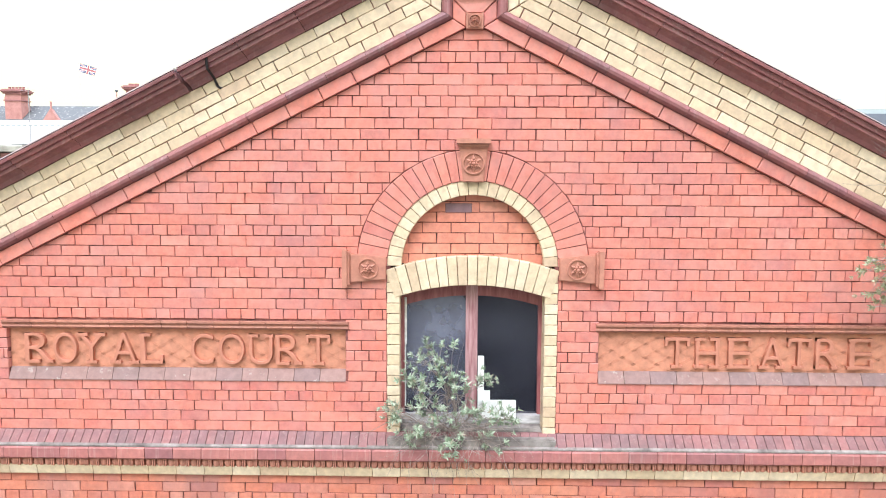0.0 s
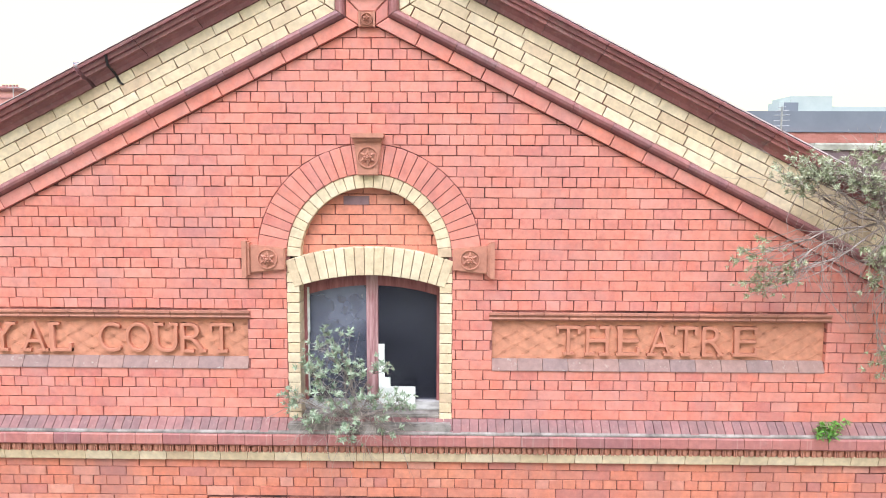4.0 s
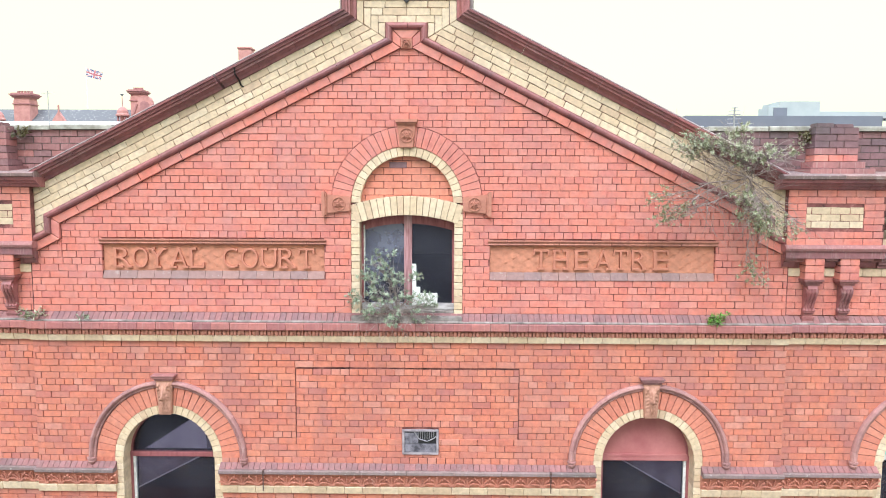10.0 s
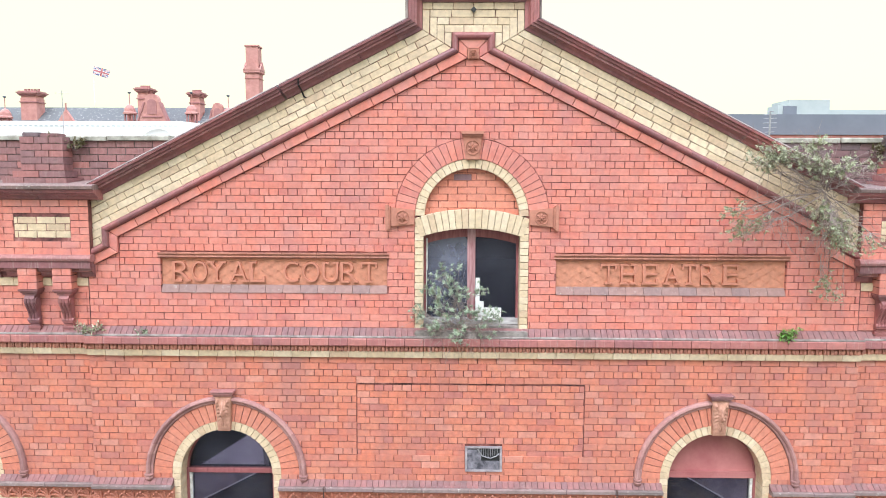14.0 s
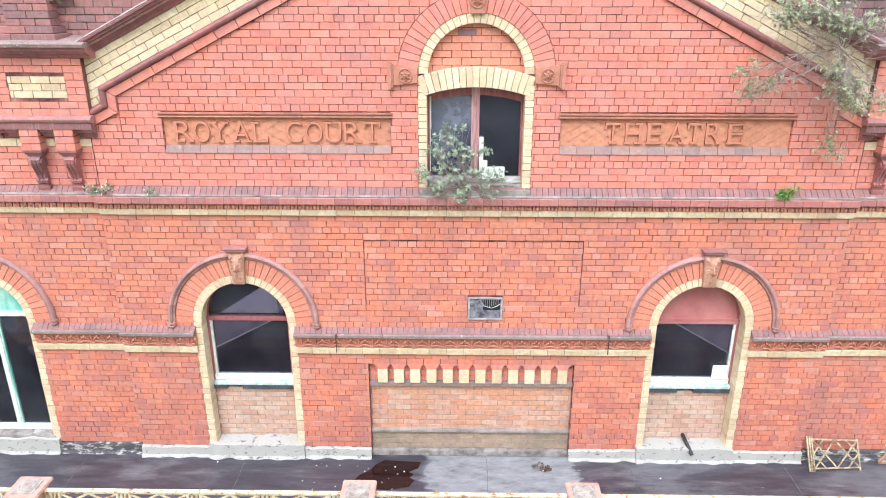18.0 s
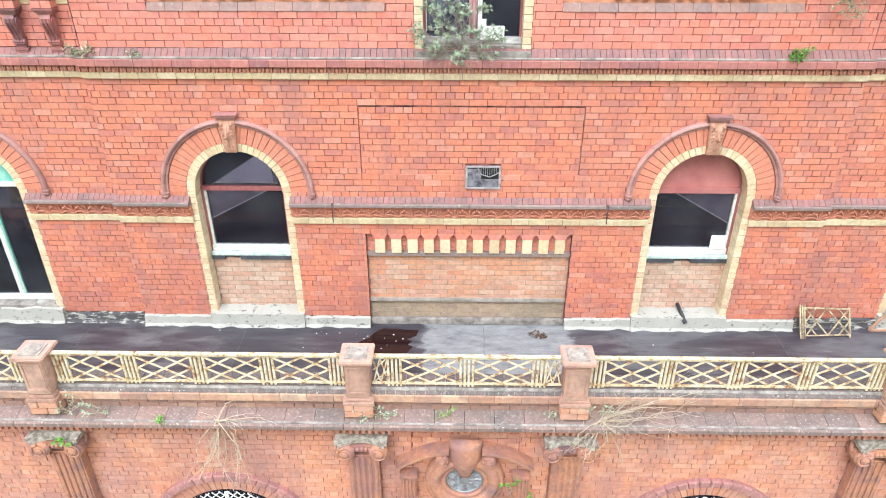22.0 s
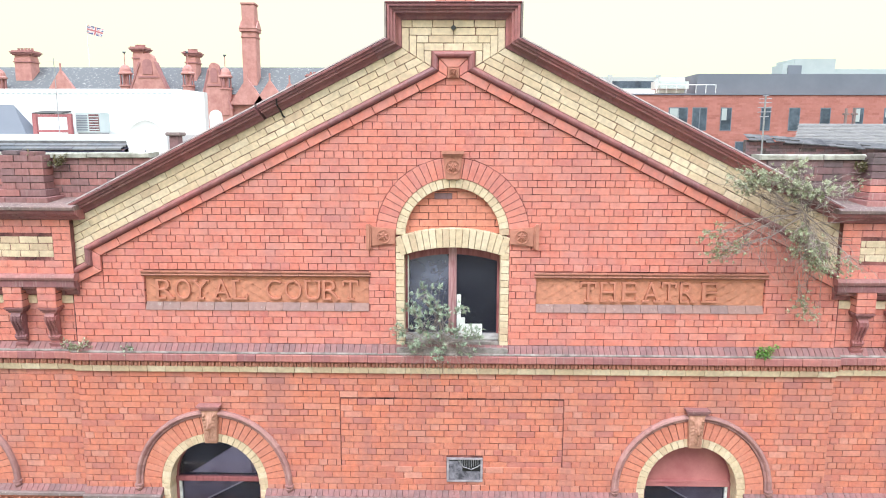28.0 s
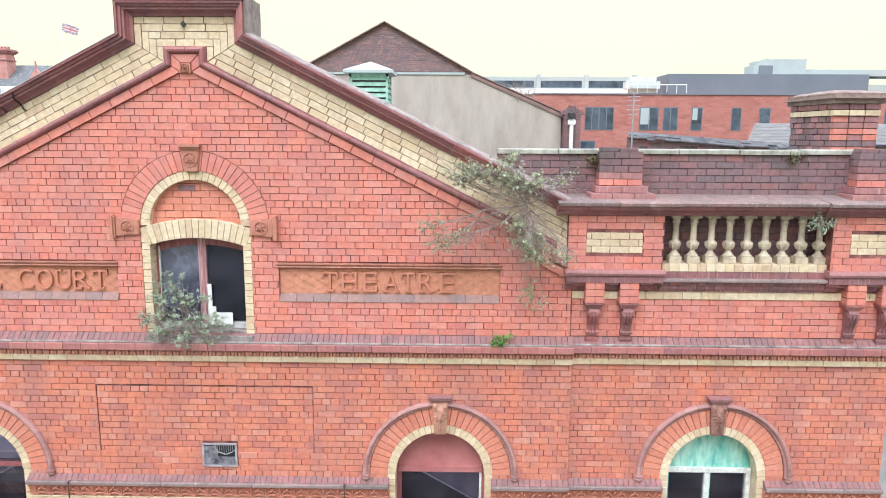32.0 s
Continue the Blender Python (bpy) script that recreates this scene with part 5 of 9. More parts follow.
bm = bmesh.new()
lathe(bm, [(0.27, 0.05), (0.25, -0.02), (0.26, -0.05), (0.29, -0.06), (0.31, -0.04), (0.325, -0.075), (0.36, -0.11), (0.41, -0.12), (0.45, -0.10), (0.465, -0.06), (0.49, -0.075), (0.52, -0.06), (0.53, 0.05)], (0, 0, 0), 36, "y")
bm.faces.ensure_lookup_table()
for f in [f for f in bm.faces if len(f.verts) > 8]:
    bm.faces.remove(f)
part("ring", bm, ORANGE_STONE, oculus, smooth=True)
part("pane", lathe(bmesh.new(), [(0.285, 0.012), (0.285, 0.03)], (0, 0, 0), 30, "y"), plain_material("sooty_grey_plate", (0.26, 0.27, 0.32), (0.42, 0.43, 0.49), 9.0, 0.7), oculus, "grey pane behind ironwork")
bm = bmesh.new()
for k in range(8):
    a = 2 * math.pi * k / 8
    ux, uz = math.cos(a), math.sin(a)
    tube(bm, [(0.05 * ux, 0.0, 0.05 * uz), (0.25 * ux, 0.0, 0.25 * uz)], 0.009, 5)
    a += math.pi / 8
    c0, c1 = 0.175 * math.cos(a), 0.175 * math.sin(a)
    tube(bm, [(c0 + 0.045 * math.cos(t_), -0.006, c1 + 0.045 * math.sin(t_)) for t_ in [2 * math.pi * i / 10 for i in range(11)]], 0.009, 5)
    c0, c1 = 0.095 * math.cos(a), 0.095 * math.sin(a)
    tube(bm, [(c0 + 0.026 * math.cos(t_), -0.006, c1 + 0.026 * math.sin(t_)) for t_ in [2 * math.pi * i / 8 for i in range(9)]], 0.007, 5)
lathe(bm, [(0.06, -0.02), (0.06, 0.01)], (0, 0, 0), 14, "y")
tube(bm, [(0.235 * math.cos(t_), -0.008, 0.235 * math.sin(t_)) for t_ in [2 * math.pi * i / 28 for i in range(29)]], 0.012, 6)
part("grille", bm, STEEL, oculus, "wrought grey iron grille")
for s in (-1, 1):
    bm = bmesh.new()
    pts = [(s * (0.21 + 0.68 * f), 0.22 + 0.34 * math.cos(1.42 * f)) for f in [i / 14 for i in range(15)]]
    for p, q in zip(pts, pts[1:]):
        slab(bm, [p, q, (q[0], q[1] + 0.045), (p[0], p[1] + 0.045)][::s], -0.13, 0.06)
        slab(bm, [(p[0], p[1] + 0.045), (q[0], q[1] + 0.045), (q[0], q[1] + 0.085), (p[0], p[1] + 0.085)][::s], -0.165, 0.06)
        slab(bm, [(p[0], p[1] - 0.03), (q[0], q[1] - 0.03), q, p][::s], -0.10, 0.06)
    part("pediment_arm", bm, ORANGE_STONE, oculus)
    bm = bmesh.new()
    lathe(bm, [(0.03, -0.235), (0.08, -0.22), (0.095, -0.19), (0.095, 0.0)], (s * 0.305, 0.06, 0.47), 16, "y")
    lathe(bm, [(0.02, -0.26), (0.04, -0.25), (0.045, -0.22)], (s * 0.305, 0.06, 0.47), 12, "y")
    spiral(bm, s * 0.305, 0.47, -0.168, 0.08, s, 0.015)
    part("volute", bm, ORANGE_STONE, oculus)
    bm = boxes((s * 0.74 - 0.1, s * 0.74 + 0.1, -0.09, 0.06, -0.26, 0.10), (s * 0.74 - 0.13, s * 0.74 + 0.13, -0.12, 0.06, -0.34, -0.26), (s * 0.74 - 0.12, s * 0.74 + 0.12, -0.12, 0.06, 0.10, 0.15), bev=0.01)
    for k in range(4):
        tube(bm, [(s * 0.74 - 0.07 + 0.047 * k, -0.095, -0.25), (s * 0.74 - 0.07 + 0.047 * k, -0.095, 0.09)], 0.016, 5)
    part("bracket", bm, ORANGE_STONE, oculus, "small fluted bracket")
bm = bmesh.new()
prof = [(0.14, 0.08), (0.20, 0.09), (0.27, 0.12), (0.34, 0.16), (0.42, 0.19), (0.50, 0.205), (0.58, 0.21), (0.66, 0.21), (0.78, 0.215)]
rows_ = []
for z_, w_ in prof:
    rows_.append([bm.verts.new((w_ * math.sin(a_), -0.06 - 0.62 * w_ * math.cos(a_), z_)) for a_ in [radians(-90 + 18 * i_) for i_ in range(11)]])
for p_, q_ in zip(rows_, rows_[1:]):
    for i_ in range(10):
        bm.faces.new((p_[i_], p_[i_ + 1], q_[i_ + 1], q_[i_]))
bm.faces.new(rows_[0][::-1])
bm.faces.new(rows_[-1])
part("shield", bm, ORANGE_STONE, oculus, "plain swelling shield keystone", smooth=True)
for k, bx in enumerate(BX):
    ob = thing("trim_street_arch_%d" % (k + 1), "wide red brick arch with plum hood in the street front", "arch", kind="structure")
    for poly in ring(bx, -2.02, 0.86, 1.08, 12, 168, 30):
        bv, bf = block(inset(poly, 0.004), FY + 0.045, FY + 0.15)
        from_data("arch_brick", bv, bf, M["warm", "object"], ob)
    for poly in ring(bx, -2.02, 1.08, 1.20, 10, 170, 22):
        bv, bf = block(inset(poly, 0.003), FY - 0.03, FY + 0.1, 0.015)
        from_data("hood_stone", bv, bf, M["blush", "object"], ob)
    bm = bmesh.new()
    slab(bm, arc(bx, -2.02, 0.86, 0, 180, 30), FY + 0.022, FY + 0.052)
    w = part("window_fanlight_%d" % (k + 1), bm, GLASS, None)
    tagged(w, "dark semicircular fanlight glass in the street front", "window", kind="structure")
    bm = bmesh.new()
    for i in range(-10, 11):
        for s in (-1, 1):
            d = i * 0.085
            half = math.sqrt(max(0.0, 0.86 ** 2 - d * d))
            n0, n1 = 0.7071, 0.7071 * s
            mx_, mz_ = d * n0, d * n1
            p_, q_ = (mx_ - half * n1, mz_ + half * n0), (mx_ + half * n1, mz_ - half * n0)
            if p_[1] < q_[1]:
                p_, q_ = q_, p_
            if p_[1] <= 0.02:
                continue
            if q_[1] < 0:
                f_ = p_[1] / (p_[1] - q_[1])
                q_ = (p_[0] + (q_[0] - p_[0]) * f_, 0.0)
            bar(bm, (bx + p_[0], -2.02 + p_[1]), (bx + q_[0], -2.02 + q_[1]), 0.014, 0.008, FY + 0.012 + 0.004 * s)
    tagged(part("leading", bm, PALE_PANEL, w, "pale leaded lattice"), kind="stuff")
    bm = bmesh.new()
    bar(bm, (bx - 0.02, -2.02), (bx - 0.02, -1.16), 0.05, 0.03, FY + 0.0)
    part("glazing_bar", bm, WOOD_WHITE, w)
tagged(part("wall_front_foot", boxes((-9.0, 9.6, FY + 0.05, FY + 0.07, -5.2, -2.42)), plain_material("plain_red_brick_foot", (0.40, 0.16, 0.11), (0.52, 0.22, 0.15), 5.0, 0.8)), "plain red brick foot of the street front", "wall", kind="structure")
# street
GROUND = plain_material("street_asphalt", (0.045, 0.045, 0.047), (0.075, 0.072, 0.07), 0.5, 0.85)
bm = bmesh.new()
vs = [bm.verts.new(p) for p in ((-900, -900, -5.2), (900, -900, -5.2), (900, 900, -5.2), (-900, 900, -5.2))]
bm.faces.new(vs)
tagged(part("ground", bm, GROUND), "grey asphalt street running to the horizon", "ground", kind="structure")
PAVE = plain_material("paving_flags", (0.20, 0.19, 0.18), (0.30, 0.29, 0.27), 2.0, 0.85)
tagged(part("pavement", boxes((-30, 30, -5.2, FY + 0.06, -5.2, -5.08), bev=0.02), PAVE), "grey flagged pavement along the street front", "pavement", kind="structure")

# ---- gable window ----
gw = thing("trim_gable_window_surround", "arched surround of red voussoirs with cream quoins and lintel", "arch surround", kind="structure")
for poly in ring(0, WC, 0.727, 0.985, 0, 180, 31):
    bv, bf = block(inset(poly, 0.003), -0.004, 0.1)
    from_data("arch_brick", bv, bf, M["red", "object"], gw)
for poly in ring(0, WC, 0.605, 0.729, 0, 180, 25):
    bv, bf = block(inset(poly, 0.002), 0.008, 0.2)
    from_data("cream_voussoir", bv, bf, M["yellow", "object"], gw)
# segmental lintel
LCZ, LR = 5.576 - 2.02, 2.02
for poly in ring(0, LCZ, LR, LR + 0.255, 90 + 19.2, 90 - 19.2, 17):
    p = inset(poly[::-1], 0.0025)
    bv, bf = block(p, 0.002, 0.2)
    from_data("lintel_brick", bv, bf, M["yellow", "object"], gw)
n = 16
h = (5.69 - 4.24) / n
for k in range(n):
    for s in (-1, 1):
        w = 0.108 if k % 2 else 0.112
        bv, bf = block([(s * 0.622, 4.24 + k * h + 0.003), (s * (0.622 + w), 4.24 + k * h + 0.003), (s * (0.622 + w), 4.24 + (k + 1) * h - 0.003), (s * 0.622, 4.24 + (k + 1) * h - 0.003)][::s], 0.004 if k < 13 else 0.008, 0.2)
        from_data("quoin", bv, bf, M["yellow", "object"], gw)
tym = wall("wall_tympanum", [arc(0, 5.60, 0.8, 0, 180)], 0.105, 0.2, MORTAR, "red brick infill above the gable window")
tb = courses(-0.62, 0.62, 5.66, 6.38, 0.06, header_at=None)
tb = [q for p in tb for q in [p] if min(math.hypot(sum(v[0] for v in p) / len(p), sum(v[1] for v in p) / len(p) - WC), 9) < 0.70]
bricks(tb, "arch", tym, yf=0.095, depth=0.05, near=(-1, 1, 5, 7), name="infill_brick")


bv, bf = block([(-0.235, 6.195), (-0.005, 6.195), (-0.005, 6.275), (-0.235, 6.275)], 0.088, 0.12)
from_data("dark_brick", bv, bf, M["soot", "object"], tym, "one darker brick")


def rosette(parent, cx, cz, y, r):
    """A carved flower in a sunk circle: six pointed leaves, a small flower, a button."""
    bm = bmesh.new()
    lathe(bm, [(r * 0.9, y + 0.012), (r, y - 0.014), (r * 1.1, y - 0.014), (r * 1.12, y + 0.012)], (cx, 0, cz), 24, "y")
    flower = part("rosette", bm, CARVED, parent, "carved flower in a sunk circle")
    for ring_, L, d, wd in ((0, 0.95, 0.016, 0.2), (1, 0.55, 0.03, 0.16)):
        for k in range(6):
            bm = bmesh.new()
            a = 2 * math.pi * (k + 0.5 * ring_) / 6 + math.pi / 6
            u, v = Vector((math.cos(a), math.sin(a))), Vector((-math.sin(a), math.cos(a)))
            q = [bm.verts.new((cx + p.x, yy, cz + p.y)) for p, yy in ((u * 0.05 * r, y - d * 0.6), (u * L * 0.5 * r + v * wd * r, y - d), (u * L * r, y - d * 0.8), (u * L * 0.5 * r - v * wd * r, y - d), (u * L * 0.5 * r, y - d - 0.012))]
            for i in range(4):
                bm.faces.new((q[i], q[(i + 1) % 4], q[4]))
            bm.faces.new((q[3], q[2], q[1], q[0]))
            part("petal", bm, CARVED, flower)
    part("button", lathe(bmesh.new(), [(r * 0.2, y), (r * 0.19, y - 0.035), (r * 0.1, y - 0.045)], (cx, 0, cz), 10, "y"), CARVED, flower)


def boss(name, poly, cap, flower, label):
    ob = thing(name, label, "boss", "carved rosette bosses")
    bm = bmesh.new()
    slab(bm, poly, -0.045, 0.05)
    bmesh.ops.bevel(bm, geom=[e for e in bm.edges if abs(e.verts[0].co.y + 0.045) < 1e-4 and abs(e.verts[1].co.y + 0.045) < 1e-4], offset=0.008, segments=2, affect="EDGES")
    part("block", bm, CARVED, ob)
    rosette(ob, *flower)
    bm = bmesh.new()
    for p, d in cap:
        slab(bm, p, -d, 0.05)
    part("cap_moulding", bm, CARVED, ob)
    return ob


boss("keystone_boss", [(-0.085, 6.455), (0.085, 6.455), (0.12, 6.75), (-0.12, 6.75)],
     [([(-0.125, 6.75), (0.125, 6.75), (0.13, 6.775), (-0.13, 6.775)], 0.07), ([(-0.14, 6.775), (0.14, 6.775), (0.142, 6.815), (-0.142, 6.815)], 0.10), ([(-0.12, 6.738), (0.12, 6.738), (0.12, 6.75), (-0.12, 6.75)], 0.055)], (0, 6.61, -0.046, 0.083), "terracotta keystone with a carved flower above the gable window")
for s in (-1, 1):
    def m2(pts):
        return [(s * x, z) for x, z in pts][::s]
    boss("springer_boss", m2([(0.735, 5.63), (1.04, 5.60), (1.04, 5.85), (0.735, 5.82)]),
         [(m2([(1.04, 5.585), (1.06, 5.58), (1.06, 5.87), (1.04, 5.865)]), 0.065), (m2([(1.06, 5.57), (1.10, 5.565), (1.10, 5.885), (1.06, 5.88)]), 0.09)], (s * 0.885, 5.725, -0.046, 0.08), "terracotta springer block with a carved flower")
boss("apex_boss", [(-0.068, 7.703), (0.068, 7.703), (0.068, 7.828), (-0.068, 7.828)], [([(-0.07, 7.70), (-0.055, 7.70), (-0.055, 7.83), (-0.07, 7.83)], 0.06), ([(0.055, 7.70), (0.07, 7.70), (0.07, 7.83), (0.055, 7.83)], 0.06)],
     (0, 7.765, -0.046, 0.045), "small square carved flower block at the gable apex")

win = thing("window_1", "weathered maroon two-light timber window in the gable, dusty glass", "window", kind="structure")
WY = 0.21


def seg(x):
    return LCZ + math.sqrt(LR * LR - x * x)


bm = bmesh.new()
for s in (-1, 1):
    slab(bm, [(s * 0.592, 4.36), (s * 0.625, 4.36), (s * 0.625, seg(0.625) + 0.03), (s * 0.592, seg(0.592) + 0.03)][::s], WY - 0.02, WY + 0.06)
xs = [-0.592 + 0.148 * i for i in range(9)]
slab(bm, [(x, seg(x) - 0.115) for x in xs] + [(x, seg(x) + 0.03) for x in xs[::-1]], WY - 0.02, WY + 0.06)
part("window_frame", bm, WOOD_RED, win)
part("bottom_rail", boxes((-0.625, 0.625, WY - 0.04, WY + 0.06, 4.30, 4.385), bev=0.006), WOOD_GREY, win, "bottom rail weathered to grey")
part("mullion", boxes((-0.05, 0.055, WY - 0.03, WY + 0.07, 4.36, 5.60), (-0.025, 0.03, WY - 0.045, WY - 0.03, 4.36, 5.6), bev=0.005), WOOD_PINK, win, "mullion worn to pale pink")
bm = bmesh.new()
slab(bm, [(-0.592, 4.37), (-0.05, 4.37), (-0.05, seg(0.05)), (-0.3, seg(0.3)), (-0.592, seg(0.592))], WY + 0.01, WY + 0.016)
p = part("pane", bm, GLASS_DUST_SKY, win, "grey pane coloured by dust and painted sky reflection")
bm = bmesh.new()
slab(bm, [(0.055, 4.37), (0.592, 4.37), (0.592, seg(0.592)), (0.3, seg(0.3)), (0.055, seg(0.05))], WY + 0.01, WY + 0.016)
part("pane", bm, GLASS, win, "dark clear pane")
part("putty_strip", boxes((-0.592, -0.572, WY - 0.024, WY, 5.02, 5.44), (-0.592, -0.580, WY - 0.022, WY, 4.45, 5.02)), WOOD_WHITE, win, "white flaking putty strip")
tagged(part("window_sill_gable", boxes((-0.73, 0.73, -0.09, 0.25, 4.17, 4.255), (-0.625, 0.625, 0.05, 0.25, 4.255, 4.30), bev=0.012), CEMENT), "grey cement sill of the gable window with soil on it", "sill", kind="structure")
card = thing("white_boards", "stack of white board offcuts leaning inside the gable window", "board", at=(0, WY + 0.07, 4.36))
for x0, x1, z1, d in ((-0.22, -0.075, 0.55, 0.02), (0.06, 0.115, 0.56, -0.115), (0.062, 0.17, 0.25, -0.13), (0.1, 0.40, 0.17, -0.15), (-0.3, -0.16, 0.12, 0.02)):
    part("board", boxes((x0, x1, d, d + 0.015, 0.0, z1), bev=0.002), WHITE_CARD, card)

# ---- lettered panels ----
SLOPE_SILL = piece_material("worn_sill_brick", [(0.29, 0.185, 0.165), (0.34, 0.205, 0.175), (0.26, 0.175, 0.165)], "object", (0.20, 0.14, 0.13), 0.4, 0.8, pale=0.5, flecks=0.5)
def letter_serifs(ch, w, h):
    s, t = 0.05 * h / 0.265, 0.028
    feet = {"R": [(0.0, 0.11, 0), (0.0, 0.05, 1), (0.15, 0.215, 0)], "Y": [(0.065, 0.15, 0), (-0.01, 0.08, 1), (0.135, 0.225, 1)], "A": [(-0.015, 0.075, 0), (0.14, 0.225, 0)],
            "L": [(0.0, 0.05, 0), (0.0, 0.10, 1)], "T": [(0.06, 0.155, 0)], "U": [(-0.01, 0.085, 1), (0.135, 0.22, 1)], "H": [(-0.012, 0.085, 0), (-0.012, 0.085, 1), (0.125, 0.222, 0), (0.125, 0.222, 1)],
            "E": [(-0.012, 0.05, 0), (-0.012, 0.05, 1)]}
    return [(a / 0.21 * w, b_ / 0.21 * w, top) for a, b_, top in feet.get(ch, [])]


def letter(ch, x0, x1, z0, z1, parent):
    """A raised capital of the built-in font, fitted between x0 and x1, with slab serifs."""
    cu = bpy.data.curves.new("letter", "FONT")
    cu.body, cu.size, cu.extrude, cu.bevel_depth, cu.offset = ch, 0.36, 0.022, 0.004, -0.007
    tmp = bpy.data.objects.new("letter", cu)
    scene.collection.objects.link(tmp)
    dg = bpy.context.evaluated_depsgraph_get()
    me = bpy.data.meshes.new_from_object(tmp.evaluated_get(dg))
    bpy.data.objects.remove(tmp)
    co = np.array([v.co for v in me.vertices])
    lo, hi = co.min(0), co.max(0)
    w, h = x1 - x0, z1 - z0
    bm = bmesh.new()
    bm.from_mesh(me)
    for v in bm.verts:
        v.co = (x0 + (v.co.x - lo[0]) / (hi[0] - lo[0]) * w, 0.05 - (v.co.z - lo[2]) / (hi[2] - lo[2]) * 0.044, z0 + (v.co.y - lo[1]) / (hi[1] - lo[1]) * h)
    for a, b_, top in letter_serifs(ch, w, h):
        if top:
            box(bm, x0 + a, x0 + b_, 0.0075, 0.05, z1 - 0.026, z1)
        else:
            box(bm, x0 + a, x0 + b_, 0.0075, 0.05, z0, z0 + 0.026)
    if ch == "T":
        for a in (0.0, w - 0.024):
            box(bm, x0 + a, x0 + a + 0.024, 0.008, 0.05, z1 - 0.075, z1)
    if ch in "EL":
        box(bm, x1 - 0.024, x1, 0.008, 0.05, z0, z0 + 0.075)
    if ch == "E":
        box(bm, x1 - 0.03, x1 - 0.006, 0.008, 0.05, z1 - 0.07, z1)
    part("letter", bm, LETTER, parent)


def sign(x0, x1, letters, label, drop):
    ob = thing("lettered_panel", label, "sign", "lettered panels")
    part("field", boxes((x0, x1, 0.045, 0.09, 4.72, 5.25)), SIGN, ob, "buff terracotta field incised with lattice")
    bm = bmesh.new()
    zb, zt = 4.83, 5.165
    x = x0 - 0.6
    while x < x1 + 0.6:
        for s in (1, -1):
            for off in (0.0, 0.028):
                q = [(x + off, zb), (x + off + s * 0.56, zt)]
                (ax, az), (bx, bz) = q
                dx = bx - ax
                ta, tb_ = (x0 - ax) / dx, (x1 - ax) / dx
                t0, t1 = max(0, min(ta, tb_)), min(1, max(ta, tb_))
                if t1 - t0 > 0.05:
                    bar(bm, (ax + dx * t0, az + (bz - az) * t0), (ax + dx * t1, az + (bz - az) * t1), 0.008, 0.0045, 0.0447)
        x += 0.2
    tagged(part("lattice_relief", bm, SIGN, ob), kind="stuff")
    n = round((x1 - x0) / 0.23)
    w = (x1 - x0) / n
    for k in range(n):
        a, b_ = x0 + k * w + 0.002, x0 + (k + 1) * w - 0.002
        part("sloping_sill_brick", run([(0.05, 4.83), (0.035, 4.83), (-0.012, 4.735), (-0.012, 4.728), (0.05, 4.728)], a, b_), SLOPE_SILL, ob, "worn sloping sill brick flecked with white")
        part("head_moulding", run([(0.05, 5.255), (-0.035, 5.255), (-0.035, 5.238), (-0.02, 5.23), (-0.012, 5.215), (-0.02, 5.2), (-0.012, 5.19), (0.0, 5.18), (0.05, 5.18)], a - 0.03 * (k == 0), b_ + 0.03 * (k == n - 1)), M["terra", "object"], ob)
    for ch, a, b_ in letters:
        letter(ch, a, b_, 4.868 - drop, 5.136 - drop, ob)
    return ob


KX = 0.004938
sign(-4.035, -1.09, [(c, -3.89 + (a - 44) * KX, -3.89 + (b_ - 44) * KX) for c, a, b_ in (("R", 44, 91), ("O", 95, 136), ("Y", 139, 184), ("A", 197, 242), ("L", 248, 288), ("C", 338, 378), ("O", 388, 432), ("U", 441, 482), ("R", 488, 533), ("T", 541, 584))], "buff terracotta panel with raised letters reading ROYAL COURT", 0.0)
KX = (3.44 - 1.66) / (1450 - 1082)
sign(1.09, 4.035, [(c, 1.66 + (a - 1082) * KX, 1.66 + (b_ - 1082) * KX) for c, a, b_ in (("T", 1082, 1126), ("H", 1137, 1178), ("E", 1195, 1235), ("A", 1252, 1293), ("T", 1299, 1340), ("R", 1349, 1389), ("E", 1408, 1450))], "buff terracotta panel with raised letters reading THEATRE", 0.0)

# ---- niche: cream dentils under small pointed gaps, ledges ----
nt_ob = thing("trim_niche_dentils", "row of cream brick dentils over the bricked-up niche", "trim", kind="structure")
n = 12
u = 3.0 / (n + 0.55)
for k in range(n):
    x = -1.5 + u * (k + 0.775) - 0.075 + 0.02
    part("cream_dentil", boxes((x, x + 0.145, -0.004, 0.10, 1.305, 1.535), bev=0.005), M["yellow", "object"], nt_ob)
    bm = bmesh.new()
    g = (u - 0.145) / 2 - 0.001
    slab(bm, [(x, 1.535), (x + 0.145, 1.535), (x + 0.145, 1.55), (x + 0.145 + g, 1.622), (x - g, 1.622), (x, 1.55)], -0.002, 0.10)
    part("red_shoulder", bm, M["red", "object"], nt_ob)
part("dark_ledge", boxes((-1.5, 1.5, 0.03, 0.12, 1.225, 1.30), bev=0.01), M["stone", "object"], nt_ob, "dark weathered timber ledge")
part("foot_ledge", boxes((-1.5, 1.5, 0.04, 0.12, 0.41, 0.47), bev=0.012), plain_material("mossy_cement", (0.20, 0.17, 0.145), (0.38, 0.33, 0.29), 6.0, 0.9, 0.5), nt_ob, "grey-green cement ledge")
vent = thing("air_vent", "broken square steel air vent set in the brick panel", "vent", at=(0.18, -0.006, 2.35))
